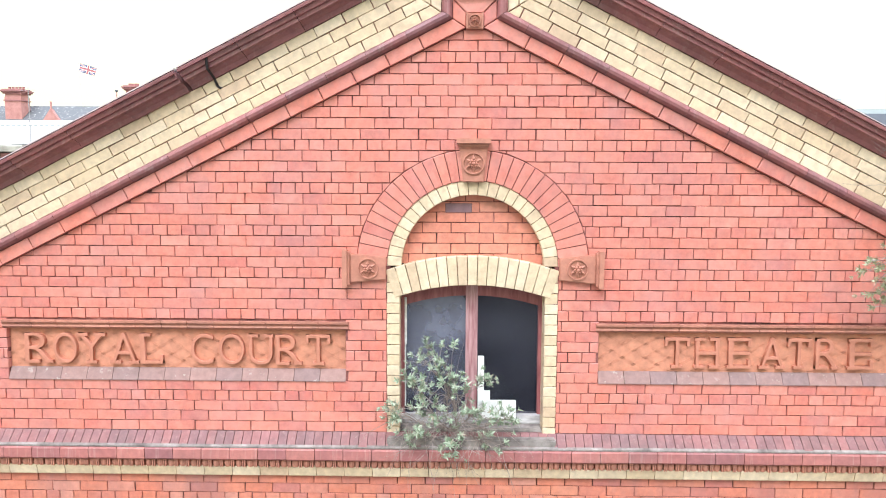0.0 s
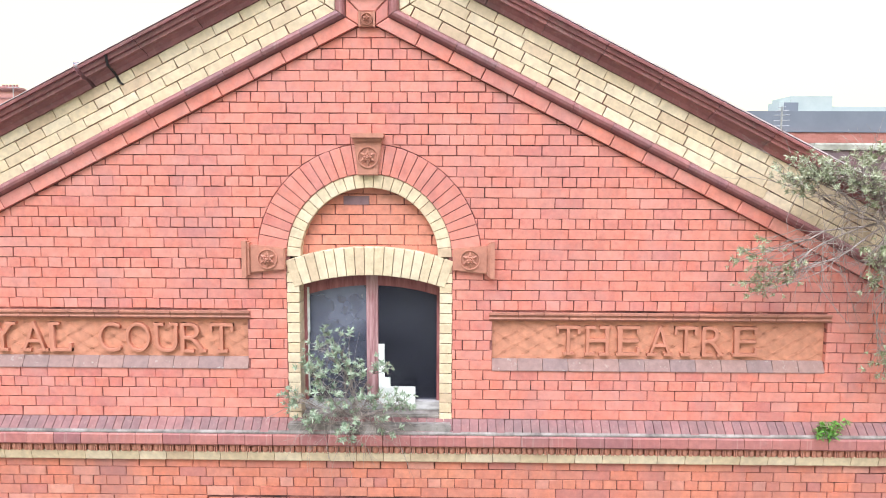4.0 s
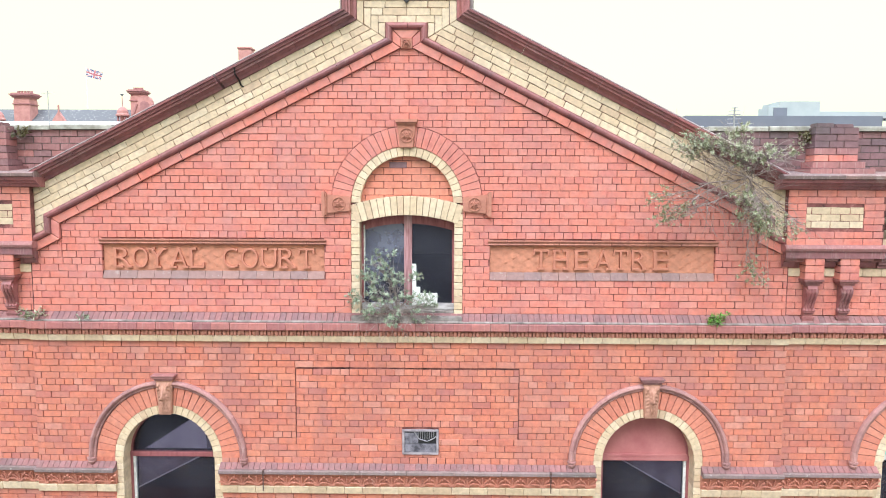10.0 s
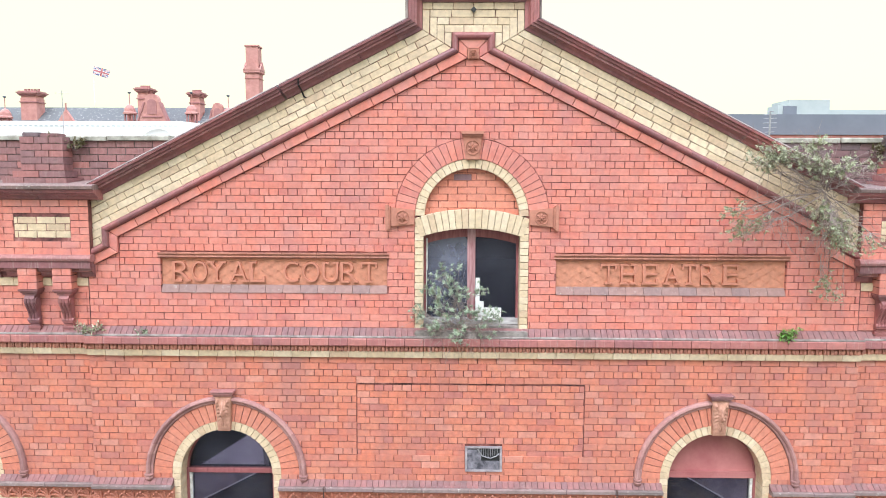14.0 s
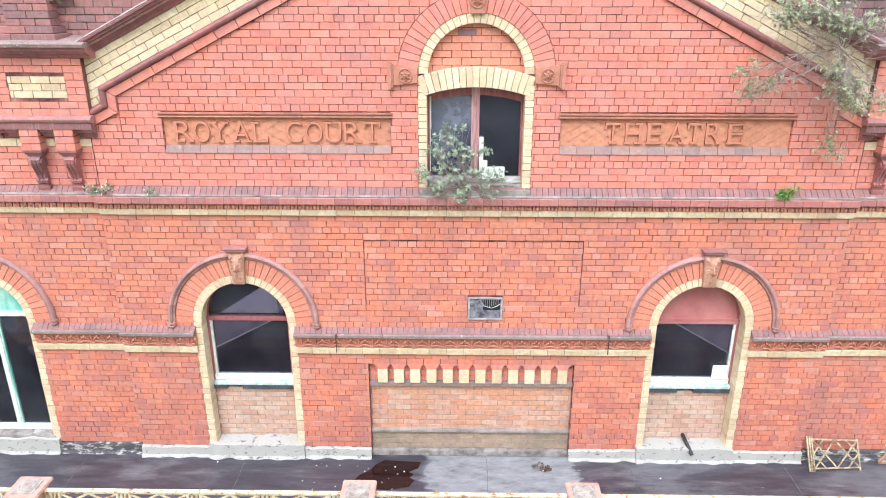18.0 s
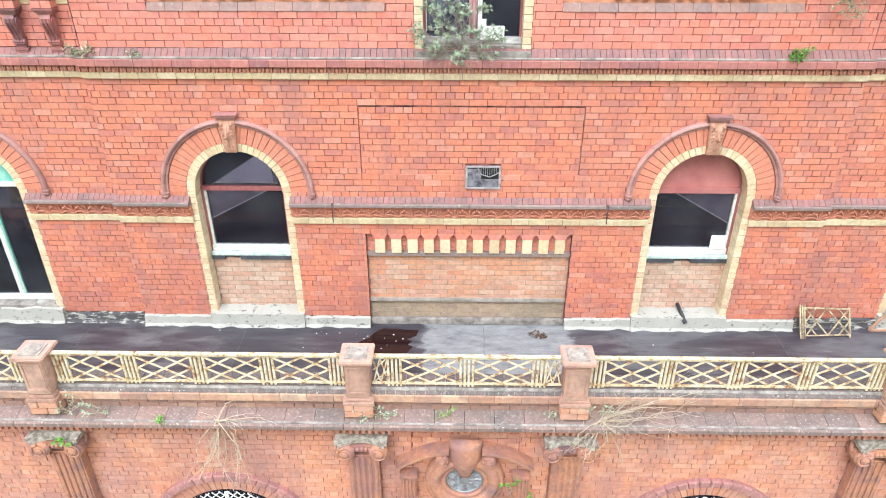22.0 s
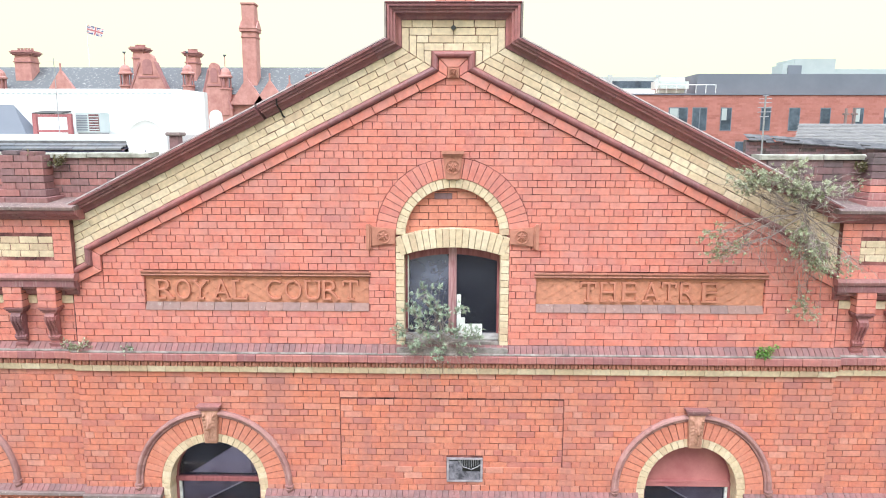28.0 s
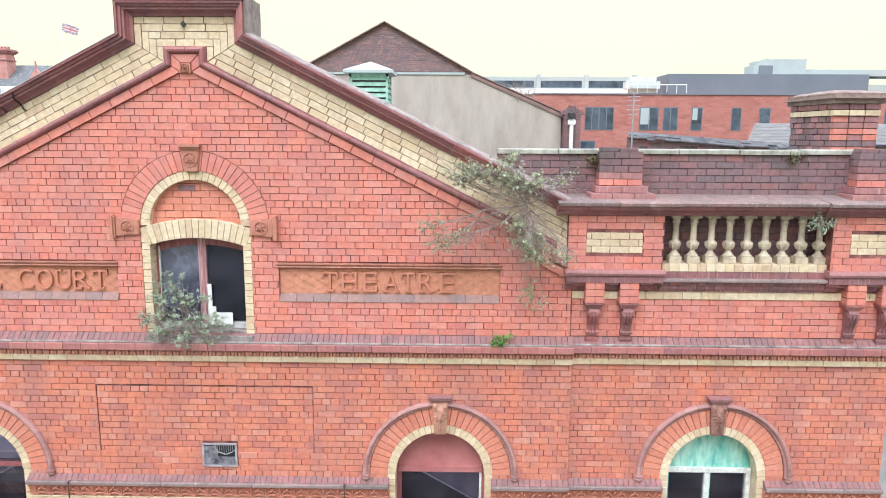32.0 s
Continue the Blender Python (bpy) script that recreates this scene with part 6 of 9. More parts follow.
part("frame", boxes((-0.245, 0.245, -0.02, 0.01, 0.0, 0.03), (-0.245, 0.245, -0.02, 0.01, 0.32, 0.345), (-0.245, -0.215, -0.02, 0.01, 0.03, 0.32), (0.215, 0.245, -0.02, 0.01, 0.03, 0.32), bev=0.003), plain_material("mauve_grey_painted_steel", (0.24, 0.21, 0.225), (0.42, 0.375, 0.39), 14.0, 0.6), vent)
part("back_plate", boxes((-0.215, 0.215, 0.0, 0.006, 0.03, 0.32)), BLACK_PIPE, vent)
part("lower_flap", boxes((-0.215, 0.215, -0.012, 0.0, 0.03, 0.15), (-0.215, -0.03, -0.010, 0.0, 0.15, 0.30), bev=0.004), plain_material("dull_zinc_plate", (0.05, 0.048, 0.06), (0.27, 0.255, 0.29), 12.0, 0.6), vent, "bent grey flap")
bm = bmesh.new()
for k in range(9):
    tube(bm, [(-0.06 + 0.03 * k, -0.008, 0.20 + 0.012 * abs(k - 4)), (-0.06 + 0.03 * k, -0.008, 0.32)], 0.005, 4)
tube(bm, [(-0.08, -0.01, 0.31), (-0.02, -0.014, 0.22), (0.09, -0.016, 0.185), (0.17, -0.014, 0.22), (0.21, -0.01, 0.25)], 0.008, 5)
part("grille", bm, STEEL, vent, "torn wire grille")

# ---- lower windows ----
def fill_wall(name, cx, y, z1):
    w = wall(name, [[(cx - 0.7, 0.0), (cx + 0.7, 0.0), (cx + 0.7, z1), (cx - 0.7, z1)]], y + 0.006, y + 0.2, MORTAR_BUFF, "infill of pale salvaged bricks below the window")
    bricks(courses(cx - 0.622, cx + 0.622, 0.1, z1, 0.04, header_at=None, course=0.083, pitch=0.236), "infill", w, yf=y, depth=0.05, near=(cx - 1, cx + 1, 0, 2), uneven=0.005, joint=0.011, name="salvaged_brick")


def arched_window(name, cx, label, board):
    ob = thing(name, label, "window", "terrace windows", kind="structure")
    y = 0.25
    bm = bmesh.new()
    for a, b_ in zip(arc(cx, AC, 0.612, 0, 180, 24), arc(cx, AC, 0.612, 0, 180, 24)[1:]):
        bar(bm, a, b_, 0.04, 0.07, y)
    for s in (-1, 1):
        box(bm, *sorted((cx + s * 0.59, cx + s * 0.632)), y - 0.035, y + 0.035, 1.20, AC)
    part("window_frame", bm, WOOD_RED, ob)
    part("transom", boxes((cx - 0.6, cx + 0.6, y - 0.05, y + 0.035, 2.20, 2.265), bev=0.006), WOOD_RED if not board else BOARD_MAROON, ob)
    for xa in (cx - 0.59, cx + 0.555):
        part("stile", boxes((xa, xa + 0.035, y - 0.03, y + 0.03, 1.23, 2.20), bev=0.004), WOOD_WHITE if (xa < cx) != board else WOOD_RED, ob, "flaking painted stile")
    part("bottom_rail", boxes((cx - 0.6, cx + 0.6, y - 0.045, y + 0.035, 1.205, 1.30), bev=0.005), WOOD_WHITE, ob, "white bottom rail")
    part("window_sill", boxes((cx - 0.62, cx + 0.62, 0.15, y + 0.03, 1.145, 1.20), bev=0.010), WOOD_TEAL, ob, "pale teal timber sill streaked grey")
    gaps = ((-0.62, -0.42), (-0.19, 0.62)) if not board else ((-0.62, -0.16), (0.08, 0.62))
    for a, b_ in gaps:
        part("slate_strip", boxes((cx + a, cx + b_, 0.158, y + 0.03, 1.078, 1.145)), SLATE_EDGE, ob, "dark slate strip under the sill")
    part("pane", boxes((cx - 0.556, cx + 0.556, y, y + 0.005, 1.30, 2.20)), GLASS, ob)
    top = [(cx + 0.59, 2.265)] + [p for p in arc(cx, AC, 0.595, 2, 178, 20)] + [(cx - 0.59, 2.265)]
    bm = bmesh.new()
    slab(bm, top, y - 0.01, y - 0.004)
    part("arch_board" if board else "arch_pane", bm, BOARD_MAROON if board else GLASS, ob, "maroon painted board" if board else "")
    if board:
        part("board_rail", boxes((cx - 0.59, cx + 0.59, y - 0.055, y - 0.011, 2.262, 2.292), bev=0.004), BOARD_MAROON, ob, "worn lower edge of the board")
    return ob


arched_window("window_2", -LC, "arched maroon timber window with dark glass", False)
arched_window("window_3", LC, "arched timber window, its head boarded in maroon", True)
fill_wall("wall_infill_west", -LC, 0.2, 1.085)
fill_wall("wall_infill_east", LC, 0.2, 1.085)
# added panels behind the glass, shaped and coloured like a reflected roof line
for s, cx in ((1, -LC), (-1, LC)):
    ob = thing("hanging_sheet", "grey panel standing in for a roof reflected in the window glass", "sheet", "hanging sheets", at=(cx, 0.29, 1.3))
    bm = bmesh.new()
    slab(bm, [(-0.55, 0.42), (0.33, 0.88), (-0.55, 0.88)] if s > 0 else [(-0.30, 0.89), (0.55, 0.40), (0.55, 0.89)], 0.0, 0.008)
    part("sheet", bm, GREY_PANEL, ob)
    bm = bmesh.new()
    bar(bm, *(((-0.55, 0.42), (0.33, 0.88)) if s > 0 else ((-0.30, 0.89), (0.55, 0.40))), 0.018, 0.010, -0.006)
    part("edge_strip", bm, WHITE_CARD, ob, "thin pale edge")
    if s > 0:
        bm = bmesh.new()
        slab(bm, [(-0.44, 0.985), (0.24, 1.43), (0.40, 1.34), (0.43, 0.985)], 0.0, 0.008)
        part("upper_sheet", bm, PALE_PANEL, ob, "paler part of the painted reflection")
        bm = bmesh.new()
        bar(bm, (-0.44, 0.985), (0.24, 1.43), 0.012, 0.010, -0.006)
        bar(bm, (0.455, 0.985), (0.46, 1.27), 0.06, 0.010, 0.004)
        part("edge_strip", bm, GREY_PANEL, ob, "grey edge and post")
tagged(part("white_offcut", boxes((LC + 0.33, LC + 0.55, 0.19, 0.20, 1.30, 1.53), bev=0.002), WHITE_CARD), "white board offcut standing on the window rail", "board")
pipe = tube(bmesh.new(), [(3.28, 0.22, 0.31), (3.30, 0.06, 0.265), (3.35, -0.10, 0.155)], 0.03, 10)
tagged(part("waste_pipe", pipe, BLACK_PIPE), "black plastic waste pipe sticking out of the infill", "pipe")


def doorway(name, cx, label):
    ob = thing(name, label, "door", "terrace doors", kind="structure")
    y = 0.30
    bm = bmesh.new()
    slab(bm, [(cx + 0.6, 2.25)] + arc(cx, AC, 0.615, 2, 178, 24) + [(cx - 0.6, 2.25)], y - 0.01, y + 0.01)
    part("arch_board", bm, BOARD_GREEN, ob, "streaked turquoise board")
    part("frame", boxes((cx - 0.62, cx - 0.55, y - 0.05, y + 0.04, 0.28, 2.25), (cx + 0.55, cx + 0.62, y - 0.05, y + 0.04, 0.28, 2.25), (cx - 0.62, cx + 0.62, y - 0.055, y + 0.04, 2.22, 2.29), bev=0.006), WOOD_WHITE, ob, "white frame with teal edge")
    part("mullion", boxes((cx - 0.035, cx + 0.035, y - 0.045, y + 0.04, 0.34, 2.22), bev=0.006), WOOD_WHITE, ob)
    part("mullion_edge", boxes((cx + 0.035, cx + 0.055, y - 0.03, y + 0.04, 0.34, 2.22), (cx - 0.55, cx - 0.535, y - 0.03, y + 0.04, 0.34, 2.22)), BOARD_GREEN, ob, "teal edge strip")
    part("threshold", boxes((cx - 0.62, cx + 0.62, y - 0.08, y + 0.05, 0.27, 0.34), bev=0.008), WOOD_WHITE, ob)
    part("threshold_block", boxes((cx - 0.66, cx + 0.66, 0.05, y + 0.06, 0.02, 0.27), bev=0.01), CEMENT, ob)
    for a, b_ in ((-0.535, -0.035), (0.055, 0.55)):
        part("pane", boxes((cx + a, cx + b_, y, y + 0.006, 0.34, 2.22)), GLASS, ob)
    return ob


doorway("door_1", -DC, "tall two-light glazed doorway under a streaked turquoise board")
doorway("door_2", DC, "tall two-light glazed doorway under a streaked turquoise board")
stairs = thing("stairs_inside", "pale concrete stair rising inside the doorway", "stairs", kind="structure")
for k in range(8):
    part("step", boxes((-7.7, -6.2, 1.2 + 0.28 * k, 1.5 + 0.28 * k, 0.0, 0.35 + 0.18 * (k + 1))), GREY_PANEL, stairs)

# leaning spare railing panel
IRON_RUST = plain_material("rusted_olive_iron", (0.16, 0.10, 0.06), (0.50, 0.42, 0.26), 13.0, 0.7, lo=0.36, hi=0.62)


def spare_panel():
    ob = thing("spare_railing_panel", "rusty cream iron lattice panel leaning on the wall", "railing", at=(5.06, -0.27, 0.0))
    ob.rotation_euler = (radians(-30), 0, radians(3))
    for x in (0.0, 0.035, 0.07):
        part("bar", boxes((x, x + 0.02, -0.01, 0.01, 0.0, 0.52)), IRON_RUST, ob)
    part("bar", boxes((0.76, 0.785, -0.01, 0.01, 0.0, 0.46)), IRON_RUST, ob)
    bm = bmesh.new()
    bar(bm, (0, 0.48), (0.78, 0.44), 0.022, 0.012, 0)
    part("rail", bm, IRON_RUST, ob)
    bm = bmesh.new()
    bar(bm, (0, 0.05), (0.78, 0.05), 0.022, 0.012, 0)
    part("rail", bm, IRON_RUST, ob)
    bm = bmesh.new()
    for p, q in (((0.09, 0.05), (0.43, 0.46)), ((0.09, 0.47), (0.43, 0.05)), ((0.43, 0.46), (0.77, 0.05)), ((0.43, 0.05), (0.77, 0.44)), ((0.09, 0.26), (0.26, 0.47)), ((0.09, 0.26), (0.26, 0.05)), ((0.77, 0.25), (0.6, 0.45)), ((0.77, 0.25), (0.6, 0.05))):
        bar(bm, p, q, 0.02, 0.01, 0)
    part("lattice", bm, IRON_RUST, ob)


spare_panel()
bm = bmesh.new()
for dx in (-0.25, 0.25):
    bar(bm, (6.45 + dx, 0.02), (6.62 + dx, 0.3), 0.03, 0.03, -0.05)
bar(bm, (6.2, 0.02), (6.7, 0.02), 0.03, 0.03, -0.05)
bar(bm, (6.37, 0.3), (6.87, 0.3), 0.03, 0.03, -0.05)
tagged(part("timber_frame", bm, plain_material("bare_timber", (0.36, 0.20, 0.13), (0.50, 0.30, 0.2), 10.0, 0.8)), "small bare timber frame leaning by the doorway", "frame")

# ---- head of the gable: cornice block and stack ----
head_block = thing("gable_head_cornice", "moulded plum terracotta cornice closing the gable head", "cornice", kind="structure")
m = M["brown", "object"]
for x0, x1 in ((-0.815, -0.41), (-0.406, 0.0), (0.004, 0.41), (0.414, 0.815)):
    part("cornice_stone", run([(0.42, 8.562), (-0.17, 8.562), (-0.196, 8.566), (-0.198, 8.58), (-0.17, 8.586), (0.42, 8.586)], x0, x1), M["purple", "object"], head_block)
stack_ob = thing("gable_stack", "small red brick stack on the gable head", "stack", kind="structure")
part("core", boxes((-0.215, 0.25, -0.085, 0.33, 8.586, 9.4)), MORTAR, stack_ob)
for k in range(9):
    z = 8.59 + k * 0.0903
    cuts_ = (-0.223, 0.02, 0.258) if k % 2 else (-0.223, -0.1, 0.14, 0.258)
    for xa, xb in zip(cuts_, cuts_[1:]):
        part("brick", boxes((xa + 0.003, xb - 0.003, -0.095, 0.34, z + 0.003, z + 0.0873), bev=0.004), M["red", "object"], stack_ob)
bm = bmesh.new()
slab(bm, [(-0.035, 8.30), (0.0, 8.265), (0.035, 8.30), (0.0, 8.335)], -0.05, 0.0)
tagged(part("tie_plate", bm, BLACK_PIPE), "small dark iron tie plate in the cream bricks", "tie plate")

# ---- tops of the side bays ----
def corbel(x, y):
    ob = thing("corbel", "scrolled brown terracotta bracket under a red brick block", "corbel", "eaves corbels", at=(x, y, 4.27))
    part("core", boxes((-0.118, 0.118, -0.15, 0.05, 0.50, 0.78)), MORTAR, ob)
    for k in range(3):
        z = 0.50 + 0.0933 * k
        xs_ = ((-0.125, 0.0), (0.0, 0.125)) if k != 1 else ((-0.125, 0.125),)
        for xa, xb in xs_:
            part("brick", boxes((xa + 0.002, xb - 0.002, -0.16, 0.05, z + 0.003, z + 0.09), bev=0.005), M["red", "object"], ob)
    part("shelf", boxes((-0.13, 0.13, -0.168, 0.05, 0.475, 0.50), (-0.115, 0.115, -0.15, 0.05, 0.45, 0.475), (-0.095, 0.095, -0.13, 0.05, 0.42, 0.45), bev=0.006), M["brown", "object"], ob)
    bm = bmesh.new()
    prof = [(0.05, 0.0), (0.05, 0.42), (-0.12, 0.42), (-0.145, 0.38), (-0.15, 0.33), (-0.13, 0.28), (-0.095, 0.22), (-0.07, 0.16), (-0.06, 0.11), (-0.075, 0.08), (-0.07, 0.05), (-0.04, 0.03), (-0.04, 0.0)]
    run(prof, -0.064, 0.064, bm)
    for c in (-0.042, 0.0, 0.042):
        tube(bm, [(c, p[0] - 0.004, p[1]) for p in prof[3:10]], 0.016, 5)
    for s in (-1, 1):
        bm2 = [(0.05, 0.34, -0.085), (0.03, 0.085, -0.045)]
        for r, z, yy in bm2:
            tube(bm, [(s * 0.05, yy, z), (s * 0.078, yy, z)], r, 12)
    part("scroll", bm, M["brown", "object"], ob, "scrolled bracket with ribbed front")
    part("foot", boxes((-0.085, 0.085, -0.06, 0.05, -0.03, 0.0), (-0.07, 0.07, -0.05, 0.05, -0.06, -0.03), bev=0.004), M["brown", "object"], ob)
    return ob


def turned_baluster(x, y):
    ob = thing("baluster", "bulbous cream stone baluster stained by weather", "baluster", "parapet balusters", at=(x, y, 5.29))
    m = BALUSTER
    part("foot_block", boxes((-0.082, 0.082, -0.08, 0.08, 0.0, 0.09), bev=0.008), m, ob)
    part("shaft", lathe(bmesh.new(), [(0.074, 0.088), (0.076, 0.10), (0.068, 0.112), (0.05, 0.122), (0.052, 0.135), (0.036, 0.148), (0.032, 0.175), (0.046, 0.192), (0.070, 0.225), (0.078, 0.255), (0.071, 0.28), (0.047, 0.293), (0.042, 0.31), (0.040, 0.37), (0.038, 0.44), (0.041, 0.50), (0.046, 0.53), (0.054, 0.535), (0.054, 0.555), (0.046, 0.56), (0.052, 0.58), (0.072, 0.60)], (0, 0, 0), 16), m, ob, smooth=True)
    bm = bmesh.new()
    for k in range(8):
        a_ = math.pi * k / 4
        tube(bm, [(0.048 * math.cos(a_), 0.048 * math.sin(a_), 0.195), (0.066 * math.cos(a_), 0.066 * math.sin(a_), 0.235), (0.07 * math.cos(a_), 0.07 * math.sin(a_), 0.268)], 0.016, 5, 1.1)
    part("lobed_bulb", bm, m, ob)
    part("head_block", boxes((-0.08, 0.08, -0.08, 0.08, 0.598, 0.64), bev=0.006), m, ob)
    return ob


BALUSTER = plain_material("weathered_cream_stone", (0.30, 0.235, 0.18), (0.62, 0.53, 0.39), 6.0, 0.8, 0.4, lo=0.30, hi=0.62)
first_corbel = corbel(5.275, 0.04)
first_baluster = turned_baluster(6.345, 0.10)
used_first = [True, True]
for s, nm in ((1, "east"), (-1, "west")):
    far = 10.4 if s > 0 else 9.0

    def span(a, b_):
        return tuple(sorted((s * a, s * b_)))
    # frieze wall behind the corbels
    lo, hi = span(4.985, far)
    fw = wall("wall_frieze_" + nm, [[(lo, 4.1), (hi, 4.1), (hi, 5.0), (lo, 5.0)]], 0.049, 0.42, MORTAR, "red brick frieze wall between scrolled corbels")
    bricks(courses(lo, hi, 4.277, 4.80, 0.1, header_at=None, course=0.0875), "red", fw, yf=0.04, depth=0.06, near=(lo, hi, 4, 5))
    bricks(courses(lo, hi, 4.905, 5.0, 0.1, header_at=None), "purple", fw, yf=0.035, depth=0.06, near=(lo, hi, 4, 5), name="plum_brick")
    run_pieces([(0.1, 4.905), (0.024, 4.905), (0.02, 4.90), (0.02, 4.805), (0.024, 4.80), (0.1, 4.80)], lo, hi, 0.245, "yellow", fw, "cream_brick")
    piers = [(4.90, 6.14), (8.30, 9.54)]
    for k, (a, b_) in enumerate(piers):
        if s < 0 and k == 1:
            b_ = 9.0
        lo, hi = span(a, b_)
        y = -0.10
        pw = wall("wall_parapet_pier_%s_%d" % (nm, k + 1), [[(lo, 5.0), (hi, 5.0), (hi, 5.93), (lo, 5.93)]], y + 0.009, 0.42, MORTAR, "red brick parapet pier with a cream brick panel")
        pa, pb = span(a + 0.24, b_ - 0.27)
        bricks(courses(lo, hi, 5.22, 5.93, 0.0, holes=[(pa, pb, 5.438, 5.71)], header_at=None, course=0.0888), "red", pw, yf=y, depth=0.05, near=(lo, hi, 5, 6))
        bricks(courses(pa, pb, 5.44, 5.71, 0.06, header_at=None), "yellow", pw, yf=y + 0.004, depth=0.05, near=(lo, hi, 5, 6), name="cream_brick")
        part("torus", run([(0.0, 5.225), (y - 0.02, 5.225), (y - 0.05, 5.215), (y - 0.065, 5.18), (y - 0.05, 5.145), (y - 0.02, 5.135), (0.0, 5.135)], lo - 0.03, hi + 0.03), M["blush", "object"], pw, "plum roll moulding")
        part("bed_course", run([(0.0, 5.135), (y - 0.03, 5.135), (y - 0.03, 5.05), (0.0, 5.05)], lo - 0.01, hi + 0.01), M["purple", "object"], pw, "plum bed course")
        for c in (a + 0.375, a + 0.825):
            if s * c == 5.275 and used_first[0]:
                used_first[0] = False
                continue
            if abs(s * c) < far:
                copy_thing(first_corbel, pose(s * c, 0.04, 4.27))
        for c in (a + 0.07, a + 0.60, a + 1.05):
            bm = run([(0.05, 5.05), (-0.10, 5.05), (-0.10, 5.02), (-0.06, 5.0), (-0.045, 4.96), (-0.02, 4.93), (0.05, 4.92)], s * c - 0.08, s * c + 0.08)
            part("small_corbel", bm, M["brown", "object"], pw)
    # balustrade between the piers
    lo, hi = span(6.14, 8.30)
    bw = thing("balustrade_sill_" + nm, "cream and plum brick sill under the parapet balusters", "balustrade sill", kind="structure")
    run_pieces([(0.25, 5.29), (-0.02, 5.29), (-0.025, 5.285), (-0.025, 5.19), (0.25, 5.185)], lo, hi, 0.12, "yellow", bw, "cream_brick")
    run_pieces([(0.2, 5.185), (-0.03, 5.185), (-0.03, 5.10), (0.2, 5.10)], lo, hi, 0.245, "purple", bw, "plum_brick")
    run_pieces([(0.1, 5.10), (-0.085, 5.10), (-0.10, 5.085), (-0.10, 5.06), (0.1, 5.05)], lo, hi, 0.7, "stone", bw, "ledge_stone")
    run_pieces([(0.1, 5.05), (-0.05, 5.05), (-0.05, 5.006), (0.1, 5.0)], lo, hi, 0.122, "purple", bw, "stepped_brick")
    run_pieces([(0.1, 5.0), (-0.025, 5.0), (-0.025, 4.956), (0.1, 4.95)], lo, hi, 0.245, "purple", bw, "stepped_brick")
    run_pieces([(0.1, 4.95), (0.002, 4.95), (0.002, 4.912), (0.1, 4.91)], lo, hi, 0.122, "purple", bw, "stepped_brick")
    for k in range(9):
        c = 6.345 + 0.236 * k
        if s > 0 and k == 0:
            continue
        copy_thing(first_baluster, pose(s * c, 0.10, 5.29))
    bk = wall("wall_behind_balusters_" + nm, [[(lo - 0.05, 5.0), (hi + 0.05, 5.0), (hi + 0.05, 6.0), (lo - 0.05, 6.0)]], 0.329, 0.42, MORTAR_DARK, "dark plum-grey brick wall behind the balusters")
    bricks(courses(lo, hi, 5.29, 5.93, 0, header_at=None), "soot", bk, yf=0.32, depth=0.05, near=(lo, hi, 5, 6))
    # cornice, breaking forward over the piers
    cw = thing("cornice_" + nm, "weathered plum and grey cornice along the parapet", "cornice", kind="structure")

    def corn(a, b_, y):
        l, h_ = span(a, b_)
        run_pieces([(0.3, 5.93), (y, 5.93), (y - 0.03, 5.94), (y - 0.05, 5.975), (y - 0.09, 5.985), (y - 0.10, 6.01), (y - 0.14, 6.02), (y - 0.15, 6.06), (0.3, 6.06)], l, h_, 0.42, "brown", cw, "cornice_block")
        run_pieces([(0.35, 6.06), (y - 0.15, 6.06), (y - 0.185, 6.068), (y - 0.19, 6.105), (y - 0.16, 6.12), (0.35, 6.175)], l, h_, 0.62, LEDGE, cw, "capping_stone")
    corn(4.74, 6.28, -0.10)
    corn(6.28, 8.16, -0.04)
    corn(8.16, far, -0.10)
    # sooty parapet wall behind
    lo, hi = span(4.0, far)
    pp = wall("wall_parapet_" + nm, [[(lo, 5.5), (hi, 5.5), (hi, 6.70), (lo, 6.70)]], 0.369, 0.62, MORTAR_DARK, "sooty dark brick parapet wall with stone coping")
    bricks(courses(lo, hi, 6.15, 6.70, 0.05, header_at=None, course=0.0915), "soot" if s > 0 else "dusk", pp, yf=0.36, depth=0.06, near=(lo, hi, 6, 7), uneven=0.006, joint=0.0095)
    run_pieces([(0.66, 6.70), (0.335, 6.70), (0.33, 6.705), (0.33, 6.75), (0.34, 6.765), (0.66, 6.765)], lo, hi, 0.78, plain_material("lichened_coping", (0.22, 0.21, 0.17), (0.46, 0.45, 0.38), 6.0, 0.9, 0.5), pp, "coping_stone", gap=0.012)
    rs = random.Random(17 + s)
    for stone in pp.children:
        if stone.name.startswith("coping_stone"):
            stone.location.z += rs.uniform(-0.004, 0.014)
            stone.location.y += rs.uniform(-0.022, 0.012)
    for c in (5.60, 8.95):
        if abs(c) + 0.3 > far:
            continue
        pl = thing("parapet_buttress", "sooty red brick buttress on the parapet with stepped foot", "buttress", "parapet buttresses", at=(s * c, 0.25, 6.12))
        part("core", boxes((-0.27, 0.27, -0.10, 0.13, 0.0, 0.62)), MORTAR_DARK, pl)
        for k in range(7):
            w, yf_ = ((0.42, -0.30), (0.345, -0.20))[k] if k < 2 else (0.285, -0.115)
            hh = 0.0885
            nb = 2 if k % 2 else 3
            for i in range(nb):
                x0, x1 = -w + 2 * w * i / nb + 0.004, -w + 2 * w * (i + 1) / nb - 0.004
                bv, bf = block([(x0, k * hh + 0.004), (x1, k * hh + 0.004), (x1, (k + 1) * hh - 0.004), (x0, (k + 1) * hh - 0.004)], yf_ + rng.uniform(-0.006, 0.006), 0.12)
